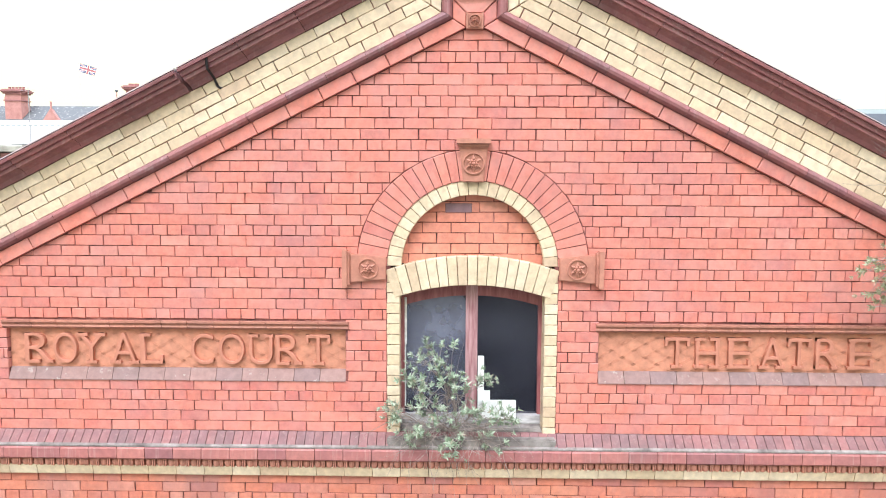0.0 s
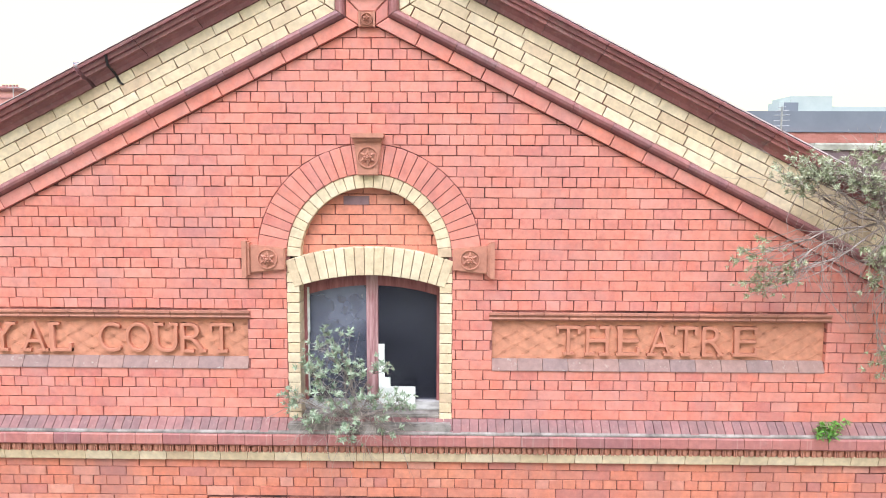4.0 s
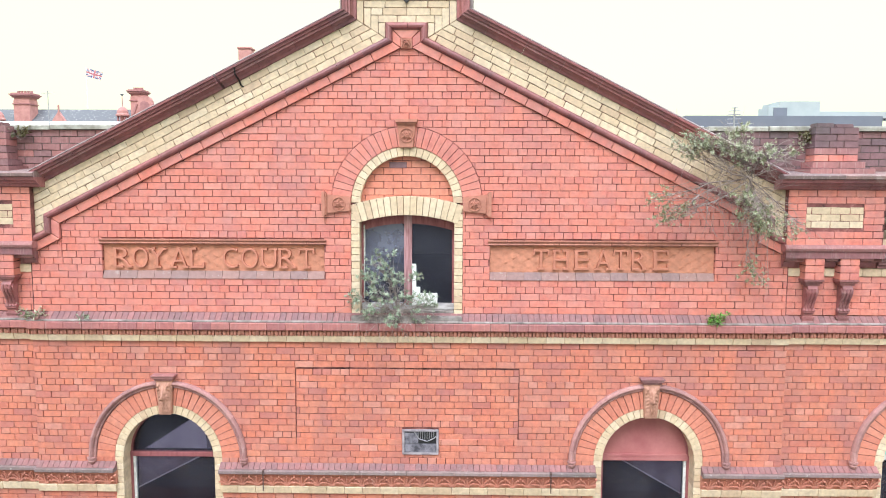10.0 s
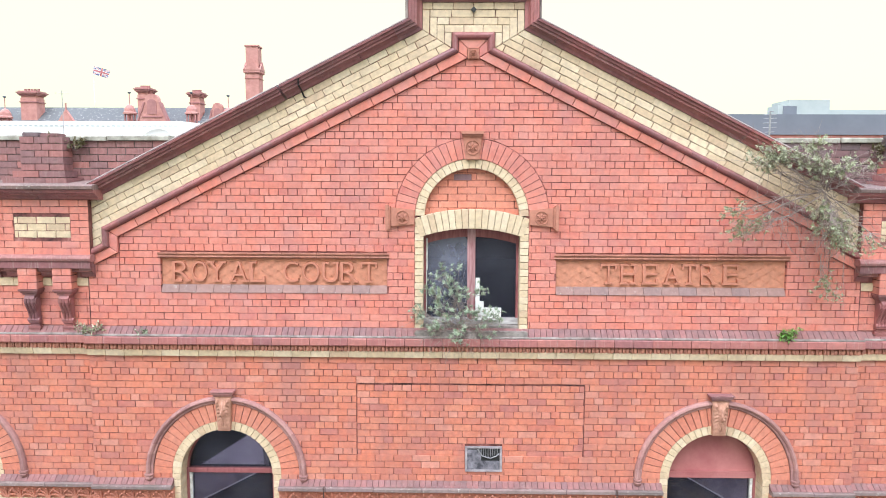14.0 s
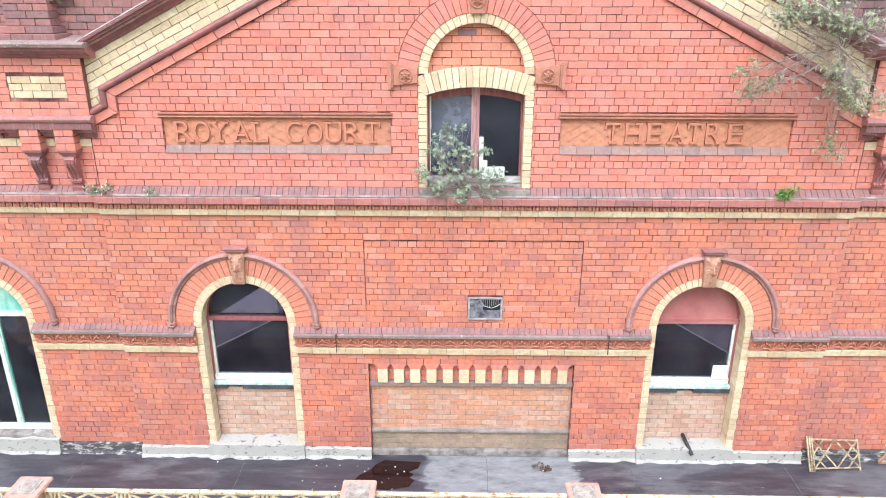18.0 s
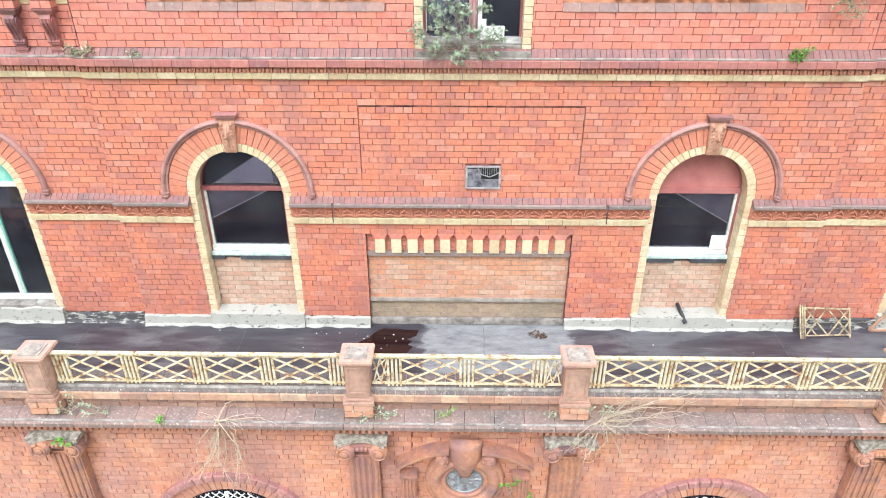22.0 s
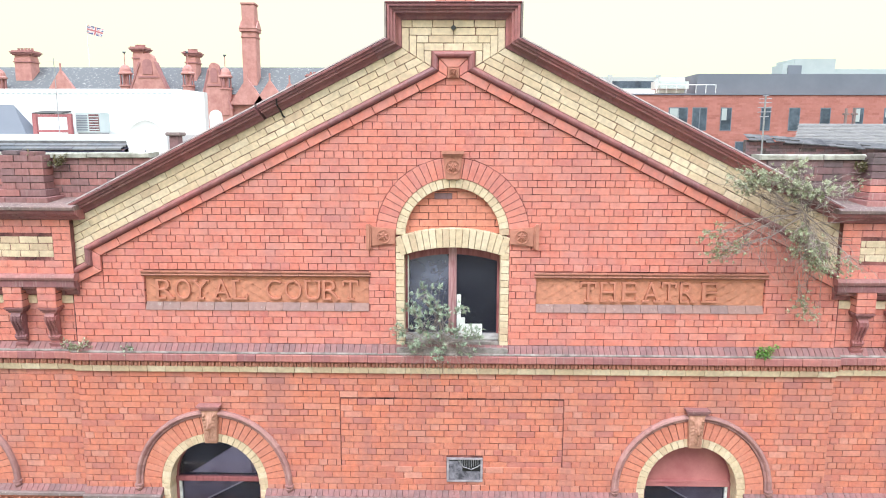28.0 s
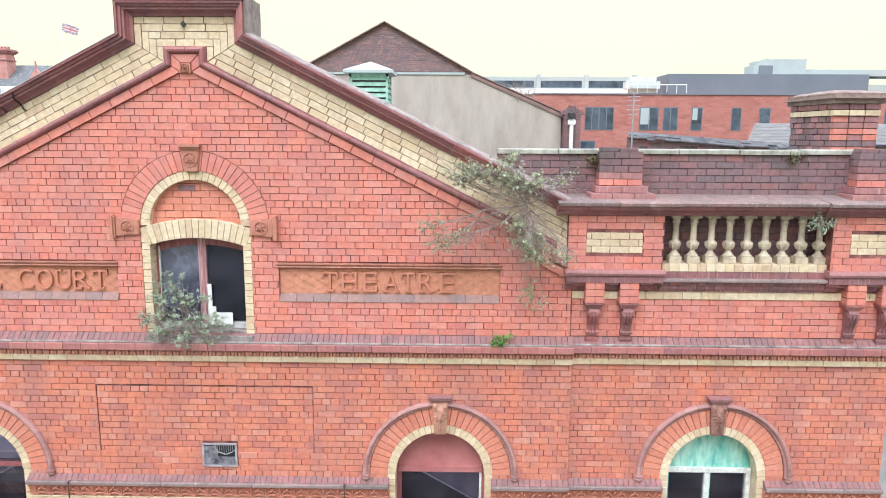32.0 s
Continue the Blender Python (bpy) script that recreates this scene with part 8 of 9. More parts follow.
def shaped_gable(x, w, z, tall):
    """A steep gable with hollow sides, a coped edge and a small round-headed panel at the top."""
    side = [(w * (1 - 0.68 * (i / 10) ** 0.8), z + tall * 0.86 * i / 10) for i in range(11)]
    top = [(0.29 * w * math.cos(radians(a)), z + tall * 0.9 + 0.29 * w * math.sin(radians(a))) for a in range(0, 181, 18)]
    outline = [(w, 10)] + side + top
    bm = bmesh.new()
    slab(bm, [(x + px_, pz_) for px_, pz_ in outline] + [(x - px_, pz_) for px_, pz_ in side[::-1]] + [(x - w, 10)], -0.3, 0.5)
    p = part("gable", bm, VIC_BRICK, vic, "shaped red brick gable")
    for s in (-1, 1):
        bm = bmesh.new()
        for a, b_ in zip(side, side[1:]):
            bar(bm, (x + s * a[0], a[1]), (x + s * b_[0], b_[1]), 0.22, 1.0, 0.1)
        part("coping", bm, VIC_DARK, p)
    bm = bmesh.new()
    slab(bm, [(x - w * 0.2, z + tall * 0.58), (x + w * 0.2, z + tall * 0.58)] + arc(x, z + tall * 0.82, w * 0.2, 0, 180, 8), -0.38, -0.3)
    part("gable_panel", bm, VIC_DARK, p)
    part("string_band", boxes((x - w * 0.42, x + w * 0.42, -0.42, -0.3, z + tall * 0.50, z + tall * 0.54)), VIC_DARK, p)


stack(-60.9, 23.0, 1.15)
stack(-44.5, 23.5, 0.75)
stack(-37.1, 22.9, 0.7)
stack(-19.5, 19.8, 1.2)
turret(-45.1, 19.6)
turret(-36.5, 19.6)
turret(-62.5, 19.0)
turret(-31.4, 19.2)
shaped_gable(-41.8, 3.3, 16.3, 5.7)
shaped_gable(-32.8, 2.3, 15.0, 6.1)
for x, z in ((-53.9, 20.2), (-28.4, 19.2), (-25.3, 18.9), (-22.6, 18.6)):
    bm = bmesh.new()
    slab(bm, [(x - 2.5, z - 3.6), (x + 2.5, z - 3.6), (x, z)], -0.2, 0.4)
    p = part("dormer", bm, VIC_BRICK, vic, "steep red brick dormer gable")
    part("finial", tube(bmesh.new(), [(x, 0, z - 0.2), (x, 0, z + 0.9)], 0.12, 6), VIC_BRICK, p)
for x in (-32.8, -28.4):
    bm = bmesh.new()
    slab(bm, [(x - 0.9, 11.5), (x + 0.9, 11.5)] + arc(x, 14.0, 0.9, 0, 180, 8), -0.36, -0.25)
    part("arched_window", bm, FAR_WHITE, vic, "white arched window")
big = thing("tall_brick_chimney", "tall square red brick chimney with gabled collar", "chimney", at=(-28.55, 90, -5.2))
part("shaft", boxes((-0.98, 0.98, -0.98, 0.98, 0, 26), bev=0.06), VIC_BRICK, big)
part("collar", boxes((-1.2, 1.2, -1.2, 1.2, 26, 26.4), (-1.08, 1.08, -1.08, 1.08, 25.2, 25.4), bev=0.05), VIC_BRICK, big)
for k in range(4):
    bm = bmesh.new()
    slab(bm, [(-1.22, 26.4), (1.22, 26.4), (0, 27.6)], -1.25, -1.0)
    bmesh.ops.rotate(bm, verts=bm.verts, matrix=Matrix.Rotation(math.pi / 2 * k, 3, "Z"))
    part("pediment", bm, VIC_BRICK, big)
part("top", boxes((-0.88, 0.88, -0.88, 0.88, 26.4, 29.6), (-1.0, 1.0, -1.0, 1.0, 29.6, 29.85), bev=0.04), VIC_BRICK, big)

# white shed with roof plant
shed = thing("white_shed", "large white sheet-clad shed with a tapered end", "building", at=(0, 35, -5.2))
bm = bmesh.new()
run([(0, 0), (0, 14.95), (0.6, 14.95), (0.6, 0)], -44, -17.4, bm)
slab(bm, [(-17.4, 0), (-15.7, 0), (-15.7, 14.75), (-17.4, 14.95)], 0, 0.6)
part("wall", bm, FAR_WHITE, shed)
bm = bmesh.new()
for k in range(80):
    box(bm, -44 + k * 0.33, -43.8 + k * 0.33, -0.03, 0.01, 14.62, 14.7)
tagged(part("vent_slots", bm, FAR_PALE, shed), kind="stuff")
for k in range(0, 60):
    part("cladding_rib", boxes((-34 + k * 0.3, -33.95 + k * 0.3, -0.03, 0.0, 11.2, 12.6)), FAR_PALE, shed) if k < 40 else None
tagged(part("shed_annex", boxes((-44, -15.9, 29.5, 34.9, -5.2, 6.95)), FAR_WHITE), "low flat-roofed annex in front of the white shed", "building", kind="structure")
ac = thing("cooling_unit", "grey louvred cooling unit on a flat roof", "cooling unit", at=(-22.1, 33.0, 6.95))
part("case", boxes((-0.74, 0.74, 0, 1.2, 0.1, 1.28), bev=0.03), FAR_PALE, ac)
for k in range(7):
    part("louvre", boxes((-0.66, -0.02, -0.05, 0.0, 0.22 + k * 0.14, 0.29 + k * 0.14)), FAR_GREY, ac)
part("fan_opening", boxes((0.08, 0.68, -0.03, 0.0, 0.2, 1.18)), plain_material("dark_red_coil", (0.05, 0.02, 0.022), (0.20, 0.07, 0.07), 6.0), ac, "open side with dark red coils")
for k in range(6):
    part("louvre", boxes((0.1, 0.66, -0.06, -0.03, 0.26 + k * 0.15, 0.31 + k * 0.15)), FAR_PALE, ac)
part("stand", boxes((-0.7, 0.7, 0.1, 1.1, 0, 0.1)), STEEL, ac)
fr = thing("maroon_frame", "maroon painted post and rail frame on a flat roof", "frame", at=(-24.0, 32.5, 6.95))
for x in (-1.05, 1.05):
    part("post", boxes((x - 0.12, x + 0.12, 0, 0.2, 0, 1.2)), WOOD_RED, fr)
for z in (1.0, 0.1):
    part("rail", boxes((-0.95, 0.95, 0.04, 0.16, z, z + 0.16)), WOOD_RED, fr)
hat = thing("roof_hatch", "white roof hatch box with a dark sloping lid", "hatch", at=(-25.0, 33.8, 6.95))
part("box", boxes((-0.8, 0.8, 0, 1.0, 0, 1.2), bev=0.03), FAR_WHITE, hat)
part("lid", run([(-0.1, 1.2), (1.1, 1.36), (1.1, 1.44), (-0.1, 1.28)], -0.9, 0.9), BLACK_PIPE, hat, "dark lid")
pyr = bmesh.new()
a = [pyr.verts.new(p) for p in ((-28.4, 33, 6.95), (-25.9, 33, 6.95), (-25.9, 34.4, 6.95), (-28.4, 34.4, 6.95))]
t = [pyr.verts.new(p) for p in ((-28.4, 33.6, 8.7), (-26.9, 33.6, 8.7))]
for f in ((a[0], a[1], t[1], t[0]), (a[1], a[2], t[1]), (a[2], a[3], t[0], t[1]), (a[3], a[0], t[0])):
    pyr.faces.new(f)
tagged(part("roof_light", pyr, FAR_GREY), "dark sloping roof light on a flat roof", "roof light")
antenna(-23.4, 32.2, 6.95, 4.35, [(4.2, 0.4), (1.5, 0.28), (1.2, 0.2)], "tall thin mast with small instruments")
dish = thing("satellite_dish", "large white satellite dish standing on the roof", "satellite dish", at=(-6.82, 6.5, 5.75))
bm = bmesh.new()
lathe(bm, [(0.02, 0.20), (0.14, 0.19), (0.28, 0.155), (0.40, 0.10), (0.48, 0.04), (0.50, 0.0), (0.485, 0.0), (0.46, 0.035), (0.38, 0.09), (0.26, 0.145), (0.13, 0.178), (0.02, 0.188)], (0, 0, 0), 32, "y")
dp = part("reflector", bm, FAR_WHITE, dish, "white parabolic reflector", smooth=True)
dp.matrix_basis = pose(0, 0, 1.17, -14, 0, 0) @ Matrix.Diagonal((0.82, 0.82, 0.82, 1))
part("feed_arm", tube(bmesh.new(), [(0, -0.02, 0.77), (0.12, -0.3, 0.82), (0.2, -0.42, 0.92)], 0.014, 6), STEEL, dish)
part("mast", tube(bmesh.new(), [(0, 0.22, 0), (0, 0.22, 1.1)], 0.03, 8), STEEL, dish)
slated("roof_slates_west", -20, -7.95, 7.82, 8.1, 6.625, 6.77, "old slate roof edge behind the parapet", SLATE, nrow=2)
tagged(part("trim_roof_ridge", boxes((-20, -7.95, 8.1, 8.5, 6.70, 6.835), bev=0.02), plain_material("dark_ridge_cement", (0.09, 0.088, 0.092), (0.22, 0.215, 0.21), 4.0, 0.85, 0.5)), "dark grey cement ridge over the slate edge", "ridge", kind="structure")
wr = wall("wall_roof_west", [[(-20, 5.75), (-7.95, 5.75), (-7.95, 6.645), (-20, 6.645)]], 7.9, 8.1, MORTAR_DARK, "old red brick upstand behind the parapet")
bricks(courses(-14, -7.95, 5.93, 6.64, 0, header_at=None), "blush", wr, yf=7.89, depth=0.05, uneven=0.008)
pot = thing("vent_stub", "small stone-capped brick vent stub on the roof", "vent", at=(-7.6, 10, 5.75))
part("body", boxes((-0.12, 0.12, 0, 0.3, 0, 1.2)), M["soot", "object"], pot)
part("cap", boxes((-0.2, 0.2, -0.08, 0.38, 1.2, 1.3), bev=0.02), M["stone", "object"], pot)

# flag
FLAG, nt, b = material("faded_flag_cloth", 0.8)
geo = nt.nodes.new("ShaderNodeTexCoord")
sp = nt.nodes.new("ShaderNodeSeparateXYZ")
nt.links.new(geo.outputs["Generated"], sp.inputs[0])


def math_node(op, a, b_=None):
    n_ = nt.nodes.new("ShaderNodeMath")
    n_.operation = op
    for i, v in enumerate((a, b_)):
        if v is None:
            continue
        if isinstance(v, (int, float)):
            n_.inputs[i].default_value = v
        else:
            nt.links.new(v, n_.inputs[i])
    return n_.outputs[0]


fu, fv = math_node("SUBTRACT", sp.outputs[0], 0.5), math_node("SUBTRACT", sp.outputs[1], 0.5)
au, av = math_node("ABSOLUTE", fu), math_node("ABSOLUTE", fv)
dia = math_node("ABSOLUTE", math_node("SUBTRACT", au, av))
col = mixc(nt, math_node("LESS_THAN", dia, 0.11), (0.15, 0.15, 0.27), (0.7, 0.68, 0.66))
col = mixc(nt, math_node("LESS_THAN", dia, 0.04), col, (0.46, 0.16, 0.17))
crs = math_node("MINIMUM", math_node("MULTIPLY", au, 1.8), av)
col = mixc(nt, math_node("LESS_THAN", crs, 0.17), col, (0.7, 0.68, 0.66))
col = mixc(nt, math_node("LESS_THAN", crs, 0.10), col, (0.46, 0.16, 0.17))
nt.links.new(col, b.inputs["Base Color"])
flag = thing("flag", "faded red, white and blue flag streaming from a pole", "flag", at=(-50.3, 88, 15.5))
bm = bmesh.new()
rows = []
for i in range(13):
    x = i * 0.23
    rows.append([bm.verts.new((x, j * 0.22 - 0.7, 0.12 * math.sin(x * 3.1 + j * 0.3))) for j in range(7)])
for p, q in zip(rows, rows[1:]):
    for j in range(6):
        bm.faces.new((p[j], q[j], q[j + 1], p[j + 1]))
cl = part("cloth", bm, FLAG, flag)
cl.matrix_basis = pose(0, 0, 5.55, 90, 16, 0) @ Matrix.Diagonal((0.80, 0.85, 0.7, 1))
part("pole", tube(bmesh.new(), [(-0.05, 0, 0.5), (-0.05, 0, 6.1)], 0.045, 6), FAR_WHITE, flag)

tagged(part("neighbour_roof_west", boxes((-22, -9.02, 5.0, 17, -5.2, 5.75)), roof_tar), "flat-roofed neighbouring block behind the parapet", "building", kind="structure")
tagged(part("neighbour_roof_east", boxes((10.42, 27, 5.0, 17.5, -5.2, 5.2)), roof_tar), "flat-roofed neighbouring block beyond the chimney", "building", kind="structure")

# ---- plants ----
def leaf_material(name, a, b_, c):
    m, nt, b = material(name, 0.6)
    col = ramp(nt, nt.nodes.new("ShaderNodeNewGeometry").outputs["Random Per Island"], [(0.0, a), (0.45, b_), (0.9, c), (1.0, (0.30, 0.24, 0.17))])
    col = mixc(nt, 1.0, col, ramp(nt, noise_tex(nt, 40.0, 3.0), [(0.3, (0.75, 0.75, 0.75)), (0.7, (1.15, 1.15, 1.1))]), "MULTIPLY")
    nt.links.new(col, b.inputs["Base Color"])
    return m


LEAF_GREY = leaf_material("grey_green_leaf", (0.23, 0.25, 0.135), (0.38, 0.40, 0.25), (0.56, 0.57, 0.43))
LEAF_PALE = leaf_material("pale_yellow_green_leaf", (0.24, 0.28, 0.14), (0.40, 0.43, 0.25), (0.58, 0.60, 0.44))
LEAF_GREEN = leaf_material("fresh_green_leaf", (0.20, 0.27, 0.17), (0.31, 0.38, 0.26), (0.46, 0.51, 0.39))
LEAF_BRIGHT = leaf_material("bright_green_leaf", (0.10, 0.25, 0.03), (0.16, 0.36, 0.05), (0.22, 0.42, 0.08))
LEAF_DRY = leaf_material("brown_moss_leaf", (0.10, 0.09, 0.04), (0.16, 0.14, 0.06), (0.22, 0.2, 0.1))
LEAF_BROWN = leaf_material("dead_brown_leaf", (0.06, 0.035, 0.025), (0.10, 0.06, 0.04), (0.15, 0.09, 0.06))
TWIG = plain_material("pale_brown_twig", (0.17, 0.125, 0.105), (0.48, 0.40, 0.36), 9.0, 0.85)
TWIG_DRY = plain_material("bleached_dry_twig", (0.38, 0.29, 0.21), (0.56, 0.46, 0.36), 14.0, 0.85)


def add_leaf(vs, fs, p, d, up, L, W):
    """A narrow folded leaf from p along d."""
    side = d.cross(up)
    if side.length < 1e-3:
        side = Vector((1, 0, 0))
    side.normalize()
    nrm = side.cross(d).normalized()
    k = len(vs)
    droop = -nrm * L * 0.12
    vs += [tuple(p), tuple(p + d * L * 0.35 + side * W + nrm * W * 0.35), tuple(p + d * L * 0.4), tuple(p + d * L * 0.35 - side * W + nrm * W * 0.35), tuple(p + d * L * 0.75 + side * W * 0.7 + droop * 0.4 + nrm * W * 0.25), tuple(p + d * L * 0.78 + droop * 0.5), tuple(p + d * L * 0.75 - side * W * 0.7 + droop * 0.4 + nrm * W * 0.25), tuple(p + d * L + droop)]
    fs += [(k, k + 2, k + 1), (k, k + 3, k + 2), (k + 1, k + 2, k + 5, k + 4), (k + 2, k + 3, k + 6, k + 5), (k + 4, k + 5, k + 7), (k + 5, k + 6, k + 7)]


def shrub(name, label, root, tips, leaf, seed, L=0.07, W=0.011, per_tip=16, twigs=4, r0=0.012, bare=0, twig_mat=None, group="", spread=0.11, category="shrub"):
    """Stems from the root to each tip, with side twigs and whorls of narrow leaves round their ends; bare: leafless twigs besides."""
    rg = random.Random(seed)
    ob = thing(name, label, category, group, at=root)
    root = Vector(root)
    bm = bmesh.new()
    vs, fs = [], []

    def rnd(k=1.0):
        return Vector((rg.uniform(-k, k), rg.uniform(-k, k), rg.uniform(-k, k)))

    def stem(a, b_, r, wob):
        pts = []
        n = 7
        bow = rnd(wob)
        for i in range(n):
            f = i / (n - 1)
            pts.append(a.lerp(b_, f) + bow * math.sin(math.pi * f) + rnd(wob * 0.12) * (0 < i < n - 1))
        tube(bm, pts, r, 5, 0.35)
        return pts

    def tuft(p, d, n):
        d = d.normalized()
        for _ in range(n):
            v = (d * rg.uniform(0.1, 1.0) + rnd(0.85)).normalized()
            add_leaf(vs, fs, p - d * rg.uniform(0, 0.07), v, Vector((0, 0, 1)) + rnd(0.4), L * rg.uniform(0.55, 1.25), W * rg.uniform(0.7, 1.3))
    for tip in tips:
        t = Vector(tip) - root
        pts = stem(rnd(0.02), t, r0 * rg.uniform(0.6, 1.0), 0.18 * t.length)
        tuft(pts[-1], pts[-1] - pts[-2], per_tip)
        for _ in range(twigs):
            i = rg.choice((3, 4, 5))
            e = pts[i] + (pts[-1] - pts[i - 1]).normalized() * spread * rg.uniform(0.3, 1.2) + rnd(spread * 1.1)
            q = stem(pts[i], e, r0 * 0.35, spread * 0.25)
            tuft(q[-1], q[-1] - q[-2], int(per_tip * rg.uniform(0.5, 1.0)))
    for _ in range(bare):
        t = Vector(rg.choice(tips)) - root
        a = t * rg.uniform(0.0, 0.5)
        stem(a, a + (t * rg.uniform(0.2, 0.6) + rnd(0.28 * t.length)), r0 * 0.3, 0.08)
    tagged(part("stem_tangle", bm, twig_mat or TWIG, ob, "tangled pale woody stems"), kind="stuff")
    if vs:
        tagged(from_data("foliage", vs, fs, leaf, ob), kind="stuff")
    return ob


rg = random.Random(21)


def scatter(n, x, y, z):
    return [(rg.uniform(*x), rg.uniform(*y), rg.uniform(*z)) for _ in range(n)]


def bush(name, label, root, clusters, leaf, seed, L=0.06, W=0.009, whorl=9, bare=20, r0=0.009, twig=0.0032, sag=0.0, lift=-0.6):
    """A straggling bush: a bent limb to each cluster (centre, half sizes, leafy twigs); thin twigs fan out of it and end in whorls of narrow leaves; bare twigs besides."""
    rg = random.Random(seed)
    ob = thing(name, label, "shrub", at=root)
    root = Vector(root)
    bm = bmesh.new()
    vs, fs = [], []

    def rnd(k=1.0):
        return Vector((rg.uniform(-k, k), rg.uniform(-k, k), rg.uniform(-k, k)))

    def limb(a, e, r, wob, drop=0.0, n=7, taper=0.45):
        bow = rnd(wob)
        bow.y *= 0.5
        pts = []
        for i in range(n):
            f = i / (n - 1)
            pts.append(a.lerp(e, f) + bow * math.sin(math.pi * f) + Vector((0, 0, -drop * f * f)) + rnd(wob * 0.14) * (0 < i < n - 1))
        tube(bm, pts, r, 4, taper)
        return pts

    def rosette_of_leaves(p, d, n, size):
        d = d.normalized()
        u = d.cross(Vector((0.3, 0.5, 0.8))).normalized()
        v = d.cross(u)
        a0 = rg.uniform(0, 6.28)
        for k in range(n):
            a = a0 + 2.4 * k
            out = rg.uniform(0.45, 1.15)
            w = (d * rg.uniform(0.35, 0.9) + (u * math.cos(a) + v * math.sin(a)) * out).normalized()
            add_leaf(vs, fs, p - d * size * 0.55 * k / n, w, d + rnd(0.3), size * rg.uniform(0.6, 1.2), W * size / L * rg.uniform(0.75, 1.25))
    for centre, (hx, hy, hz), n in clusters:
        c = Vector(centre) - root
        main = limb(rnd(0.03), c * 0.8, r0, 0.09 * c.length)
        for k in range(n):
            start = main[rg.choice((3, 4, 5, 6, 6, 6))]
            e = c + Vector((max(-1.2, min(1.2, rg.gauss(0, 0.6))) * hx, rg.uniform(-1, 1) * hy, max(-1.2, min(1.2, rg.gauss(0, 0.6))) * hz))
            q = limb(start, e, twig * 1.25, 0.14 * (e - start).length, sag)
            rosette_of_leaves(q[-1], q[-1] - q[-2], whorl, L)
            rosette_of_leaves(q[-2], q[-1] - q[-2], whorl - 3, L * 0.9)
            for _ in range(2):
                e2 = q[4] + rnd(0.10) + (q[-1] - q[3]) * 0.5
                q2 = limb(q[4], e2, twig * 0.85, 0.03, 0.0, 4)
                rosette_of_leaves(q2[-1], q2[-1] - q2[-2], whorl - 2, L * rg.uniform(0.6, 1.0))
        for k in range(bare):
            start = main[rg.choice((2, 3, 4, 5, 6))]
            d = Vector((rg.gauss(0, 0.8) * (hx + 0.12), rg.uniform(-1, 0.4) * 0.16, rg.gauss(lift, 0.85) * (hz + 0.16)))
            q = limb(start, start + d, twig, 0.14 * d.length, 0.06 * rg.random(), 6, 0.3)
            if rg.random() < 0.5:
                limb(q[3], q[3] + d * 0.4 + rnd(0.07), twig * 0.7, 0.02, 0.02, 4, 0.4)
    tagged(part("stem_tangle", bm, TWIG, ob, "tangled pale woody stems"), kind="stuff")
    tagged(from_data("foliage", vs, fs, leaf, ob), kind="stuff")
    return ob


# bush on the gable window sill
bush("sill_bush", "grey-green self-sown bush spilling over the window sill", (-0.14, 0.02, 4.28),
     [((-0.40, -0.10, 5.00), (0.12, 0.06, 0.13), 5), ((-0.18, -0.10, 4.96), (0.10, 0.06, 0.14), 6), ((-0.50, -0.14, 4.76), (0.12, 0.08, 0.10), 9), ((-0.20, -0.12, 4.74), (0.13, 0.07, 0.09), 8), ((0.09, -0.13, 4.83), (0.07, 0.05, 0.09), 4),
      ((-0.70, -0.16, 4.54), (0.10, 0.08, 0.10), 6), ((-0.36, -0.18, 4.55), (0.20, 0.08, 0.08), 8), ((0.03, -0.18, 4.54), (0.15, 0.07, 0.08), 8), ((0.33, -0.16, 4.48), (0.08, 0.06, 0.12), 6), ((-0.52, -0.2, 4.33), (0.18, 0.08, 0.08), 7), ((-0.20, -0.22, 4.22), (0.18, 0.07, 0.08), 6), ((0.10, -0.2, 4.27), (0.16, 0.06, 0.09), 5)],
     LEAF_GREEN, 5, L=0.052, W=0.0075, whorl=10, bare=12, r0=0.006, twig=0.0026)
# large bush rooted behind the coping at the end of the gable
bush("gable_bush", "large grey-green bush with pale twigs growing over the gable coping", (4.36, -0.2, 6.10),
     [((3.36, -0.45, 6.44), (0.20, 0.10, 0.12), 15), ((3.64, -0.45, 6.52), (0.24, 0.10, 0.09), 18), ((3.92, -0.45, 6.50), (0.26, 0.12, 0.12), 30), ((4.12, -0.46, 6.36), (0.20, 0.12, 0.11), 20), ((4.10, -0.36, 6.70), (0.16, 0.08, 0.10), 7), ((4.46, -0.48, 6.40), (0.24, 0.10, 0.10), 14), ((4.74, -0.5, 6.42), (0.18, 0.08, 0.08), 5)],
     LEAF_GREY, 8, L=0.047, W=0.0056, whorl=12, bare=24, twig=0.0032, lift=0.1)
bush("gable_bush", "grey-green bush hanging against the cream gable end", (4.34, -0.2, 6.08),
     [((4.18, -0.42, 5.86), (0.14, 0.08, 0.14), 15), ((4.36, -0.46, 5.64), (0.17, 0.1, 0.17), 25), ((4.56, -0.5, 5.50), (0.16, 0.08, 0.12), 16), ((4.90, -0.52, 5.46), (0.16, 0.06, 0.06), 6)],
     LEAF_PALE, 9, L=0.046, W=0.0056, whorl=12, bare=36, twig=0.0032, sag=0.05, lift=-0.9)
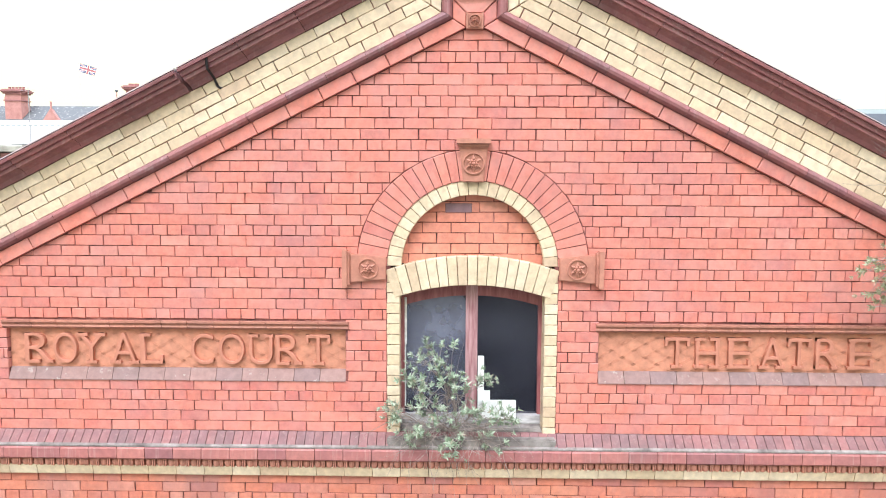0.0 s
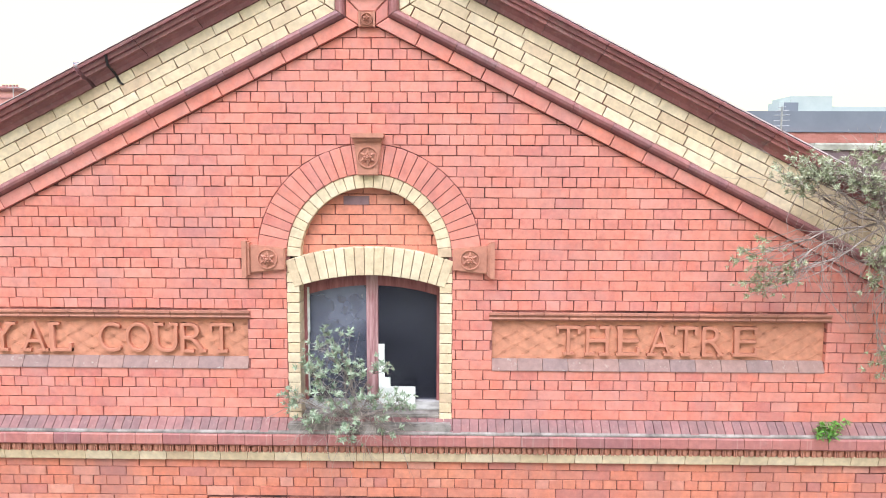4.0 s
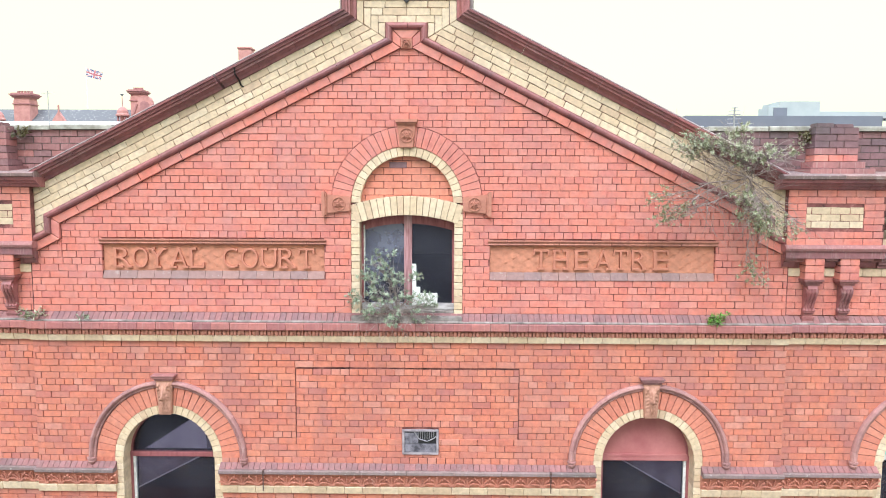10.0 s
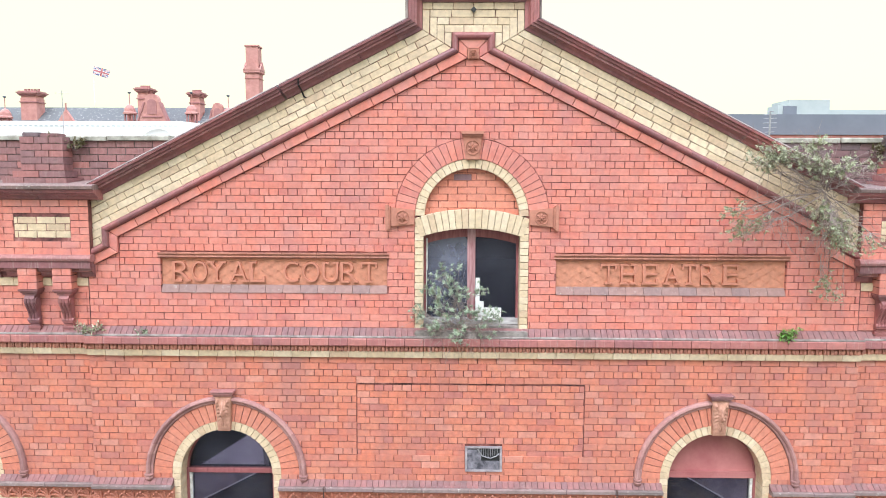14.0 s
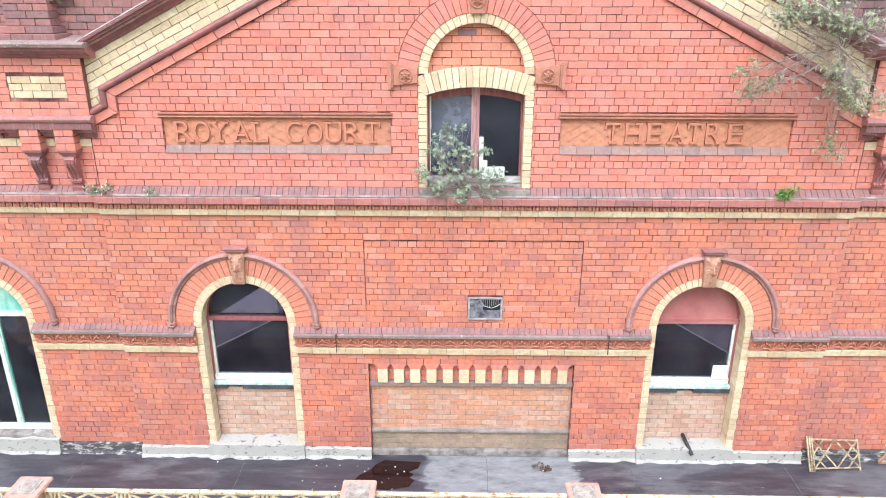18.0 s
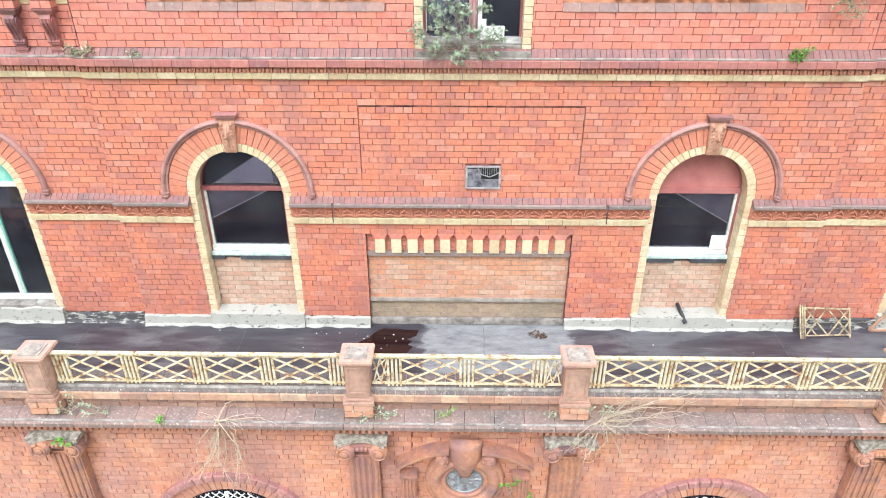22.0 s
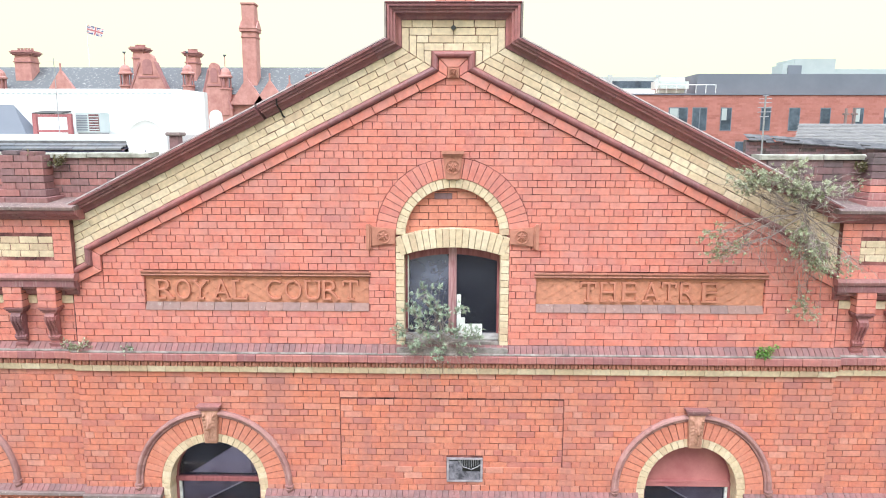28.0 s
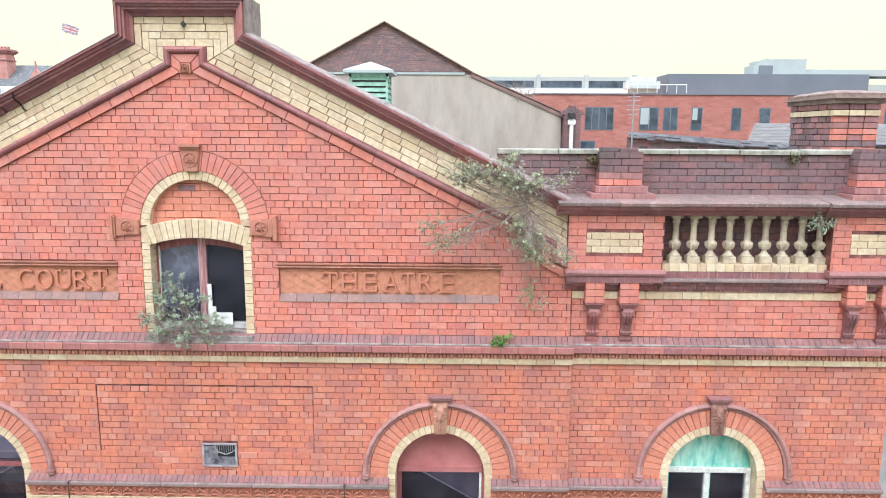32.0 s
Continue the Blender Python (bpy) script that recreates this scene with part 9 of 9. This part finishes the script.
bush("gable_bush", "trailing branch of grey-green leaves across the red brick", (4.30, -0.2, 6.05),
     [((3.12, -0.45, 5.84), (0.16, 0.08, 0.09), 8), ((3.40, -0.45, 5.74), (0.20, 0.08, 0.09), 9), ((3.26, -0.45, 5.60), (0.18, 0.08, 0.08), 8)],
     LEAF_PALE, 11, L=0.046, W=0.0056, whorl=12, bare=20, twig=0.003, sag=0.03)
bush("gable_bush", "hanging sprig of grey-green leaves on the red brick", (4.44, -0.06, 5.28), [((4.34, -0.26, 4.98), (0.10, 0.05, 0.09), 5), ((4.46, -0.26, 4.80), (0.16, 0.05, 0.08), 7)], LEAF_PALE, 12, L=0.046, W=0.0065, bare=6, twig=0.0022, r0=0.004)
# tufts on string course and parapets
for x, y, z, leaf, n, sz, lab, seed in ((-4.93, -0.06, 4.18, LEAF_GREY, 12, 0.2, "pale grey-green weed rooted on the string course", 1), (-4.28, -0.06, 4.18, LEAF_GREEN, 5, 0.09, "tiny green weed on the string course", 2), (4.06, -0.07, 4.18, LEAF_BRIGHT, 12, 0.14, "bright green fern tuft on the string course", 3),
                                        (-5.24, 0.30, 6.58, LEAF_DRY, 14, 0.15, "brown mossy weed in the parapet joint", 4), (-5.42, 0.24, 6.62, LEAF_DRY, 7, 0.12, "brown mossy weed on the parapet buttress", 5), (5.27, 0.30, 6.55, LEAF_DRY, 14, 0.15, "brown mossy weed in the parapet joint", 6),
                                        (8.18, -0.1, 5.84, LEAF_GREEN, 14, 0.26, "green weed hanging from the cornice", 7), (7.95, 0.33, 6.62, LEAF_DRY, 8, 0.12, "dry moss tuft on the sooty parapet", 8)):
    rg.seed(seed)
    drop = -0.35 if "hanging" in lab else 0.25
    shrub("weed", lab, (x, y, z), [(x + rg.uniform(-sz, sz), y - rg.uniform(0.0, sz * 0.6), z + sz * rg.uniform(drop, 0.9)) for _ in range(n)], leaf, seed + 40, L=0.055 if sz > 0.1 else 0.035, W=0.009, per_tip=9, twigs=1, r0=0.005, spread=0.05, category="weed", group="small weeds")
# growth on the terrace edge
for x, n, sz, seed in ((-5.0, 7, 0.3, 1), (-1.12, 8, 0.26, 2), (-1.45, 4, 0.16, 3), (1.5, 5, 0.25, 4), (-0.35, 3, 0.1, 5), (-3.9, 3, 0.12, 6), (-4.6, 4, 0.2, 7), (1.15, 4, 0.2, 8)):
    rg.seed(seed + 100)
    shrub("weed", "straggling green weed rooted on the terrace ledge", (x, FY - 0.08, 0.34), [(x + rg.uniform(-sz, sz), FY - rg.uniform(0.05, 0.25), 0.36 + rg.uniform(0.0, sz)) for _ in range(n)], LEAF_BRIGHT if seed in (5, 6) else LEAF_GREEN, seed + 60, L=0.038, W=0.009, per_tip=5, twigs=3, bare=7, r0=0.004, twig_mat=TWIG_DRY, spread=0.07, category="weed", group="small weeds")
rg.seed(31)
shrub("dead_shrub", "bleached leafless shrub hanging from the terrace ledge", (-3.12, FY - 0.2, 0.34), scatter(11, (-3.6, -2.75), (FY - 0.42, FY - 0.2), (-0.75, -0.25)) + scatter(6, (-3.5, -2.5), (FY - 0.3, FY), (0.3, 0.55)), LEAF_GREEN, 71, per_tip=0, twigs=3, bare=40, r0=0.009, twig_mat=TWIG_DRY, spread=0.2)
shrub("dead_shrub", "bleached leafless brush spread along the terrace ledge", (1.6, FY - 0.15, 0.36), scatter(16, (1.6, 2.9), (FY - 0.45, FY + 0.05), (0.1, 0.85)) + scatter(5, (1.2, 1.9), (FY - 0.45, FY - 0.2), (-0.1, 0.3)), LEAF_GREEN, 72, per_tip=0, twigs=4, bare=60, r0=0.008, twig_mat=TWIG_DRY, spread=0.25)
rg.seed(33)
shrub("weed", "yellow-green weed on a capital of the street front", (-5.15, FY - 0.2, 0.0), scatter(5, (-5.3, -5.0), (FY - 0.3, FY - 0.2), (-0.12, 0.03)), LEAF_BRIGHT, 73, L=0.05, per_tip=8, twigs=1, r0=0.004, spread=0.05, category="weed", group="small weeds")
rg.seed(34)
shrub("weed", "green weed beside the round window", (0.55, FY - 0.12, -0.95), scatter(6, (0.35, 0.9), (FY - 0.25, FY - 0.12), (-1.3, -0.6)), LEAF_BRIGHT, 74, L=0.06, per_tip=7, twigs=2, r0=0.005, spread=0.08, category="weed", group="small weeds")
rg.seed(35)
shrub("far_bush", "bare brown bush growing on the eaves of the fly tower", (6.9, 25.2, 8.3), scatter(16, (5.6, 7.6), (24.9, 25.6), (8.6, 9.4)), LEAF_GREY, 75, per_tip=0, twigs=5, bare=50, r0=0.02, spread=0.4)

# iron clips on the frieze ledge
for x in (-1.93, 1.93):
    tagged(part("iron_clip", boxes((x - 0.007, x + 0.007, -0.13, -0.118, 1.87, 2.135), (x - 0.012, x + 0.012, -0.133, -0.06, 2.135, 2.15)), plain_material("rusted_dark_iron", (0.05, 0.03, 0.025), (0.12, 0.07, 0.055), 20.0, 0.8)), "dark iron clip on the frieze ledge", "clip", "iron clips")

rg.seed(41)
shrub("weed", "small clump of brown dead leaves on the terrace floor", (1.07, -0.27, 0.0), [(1.07 + rg.uniform(-0.13, 0.13), -0.27 + rg.uniform(-0.07, 0.07), rg.uniform(0.01, 0.05)) for _ in range(14)], LEAF_BROWN, 90, L=0.04, W=0.014, per_tip=6, twigs=1, r0=0.004, spread=0.04, category="leaves", group="small weeds")
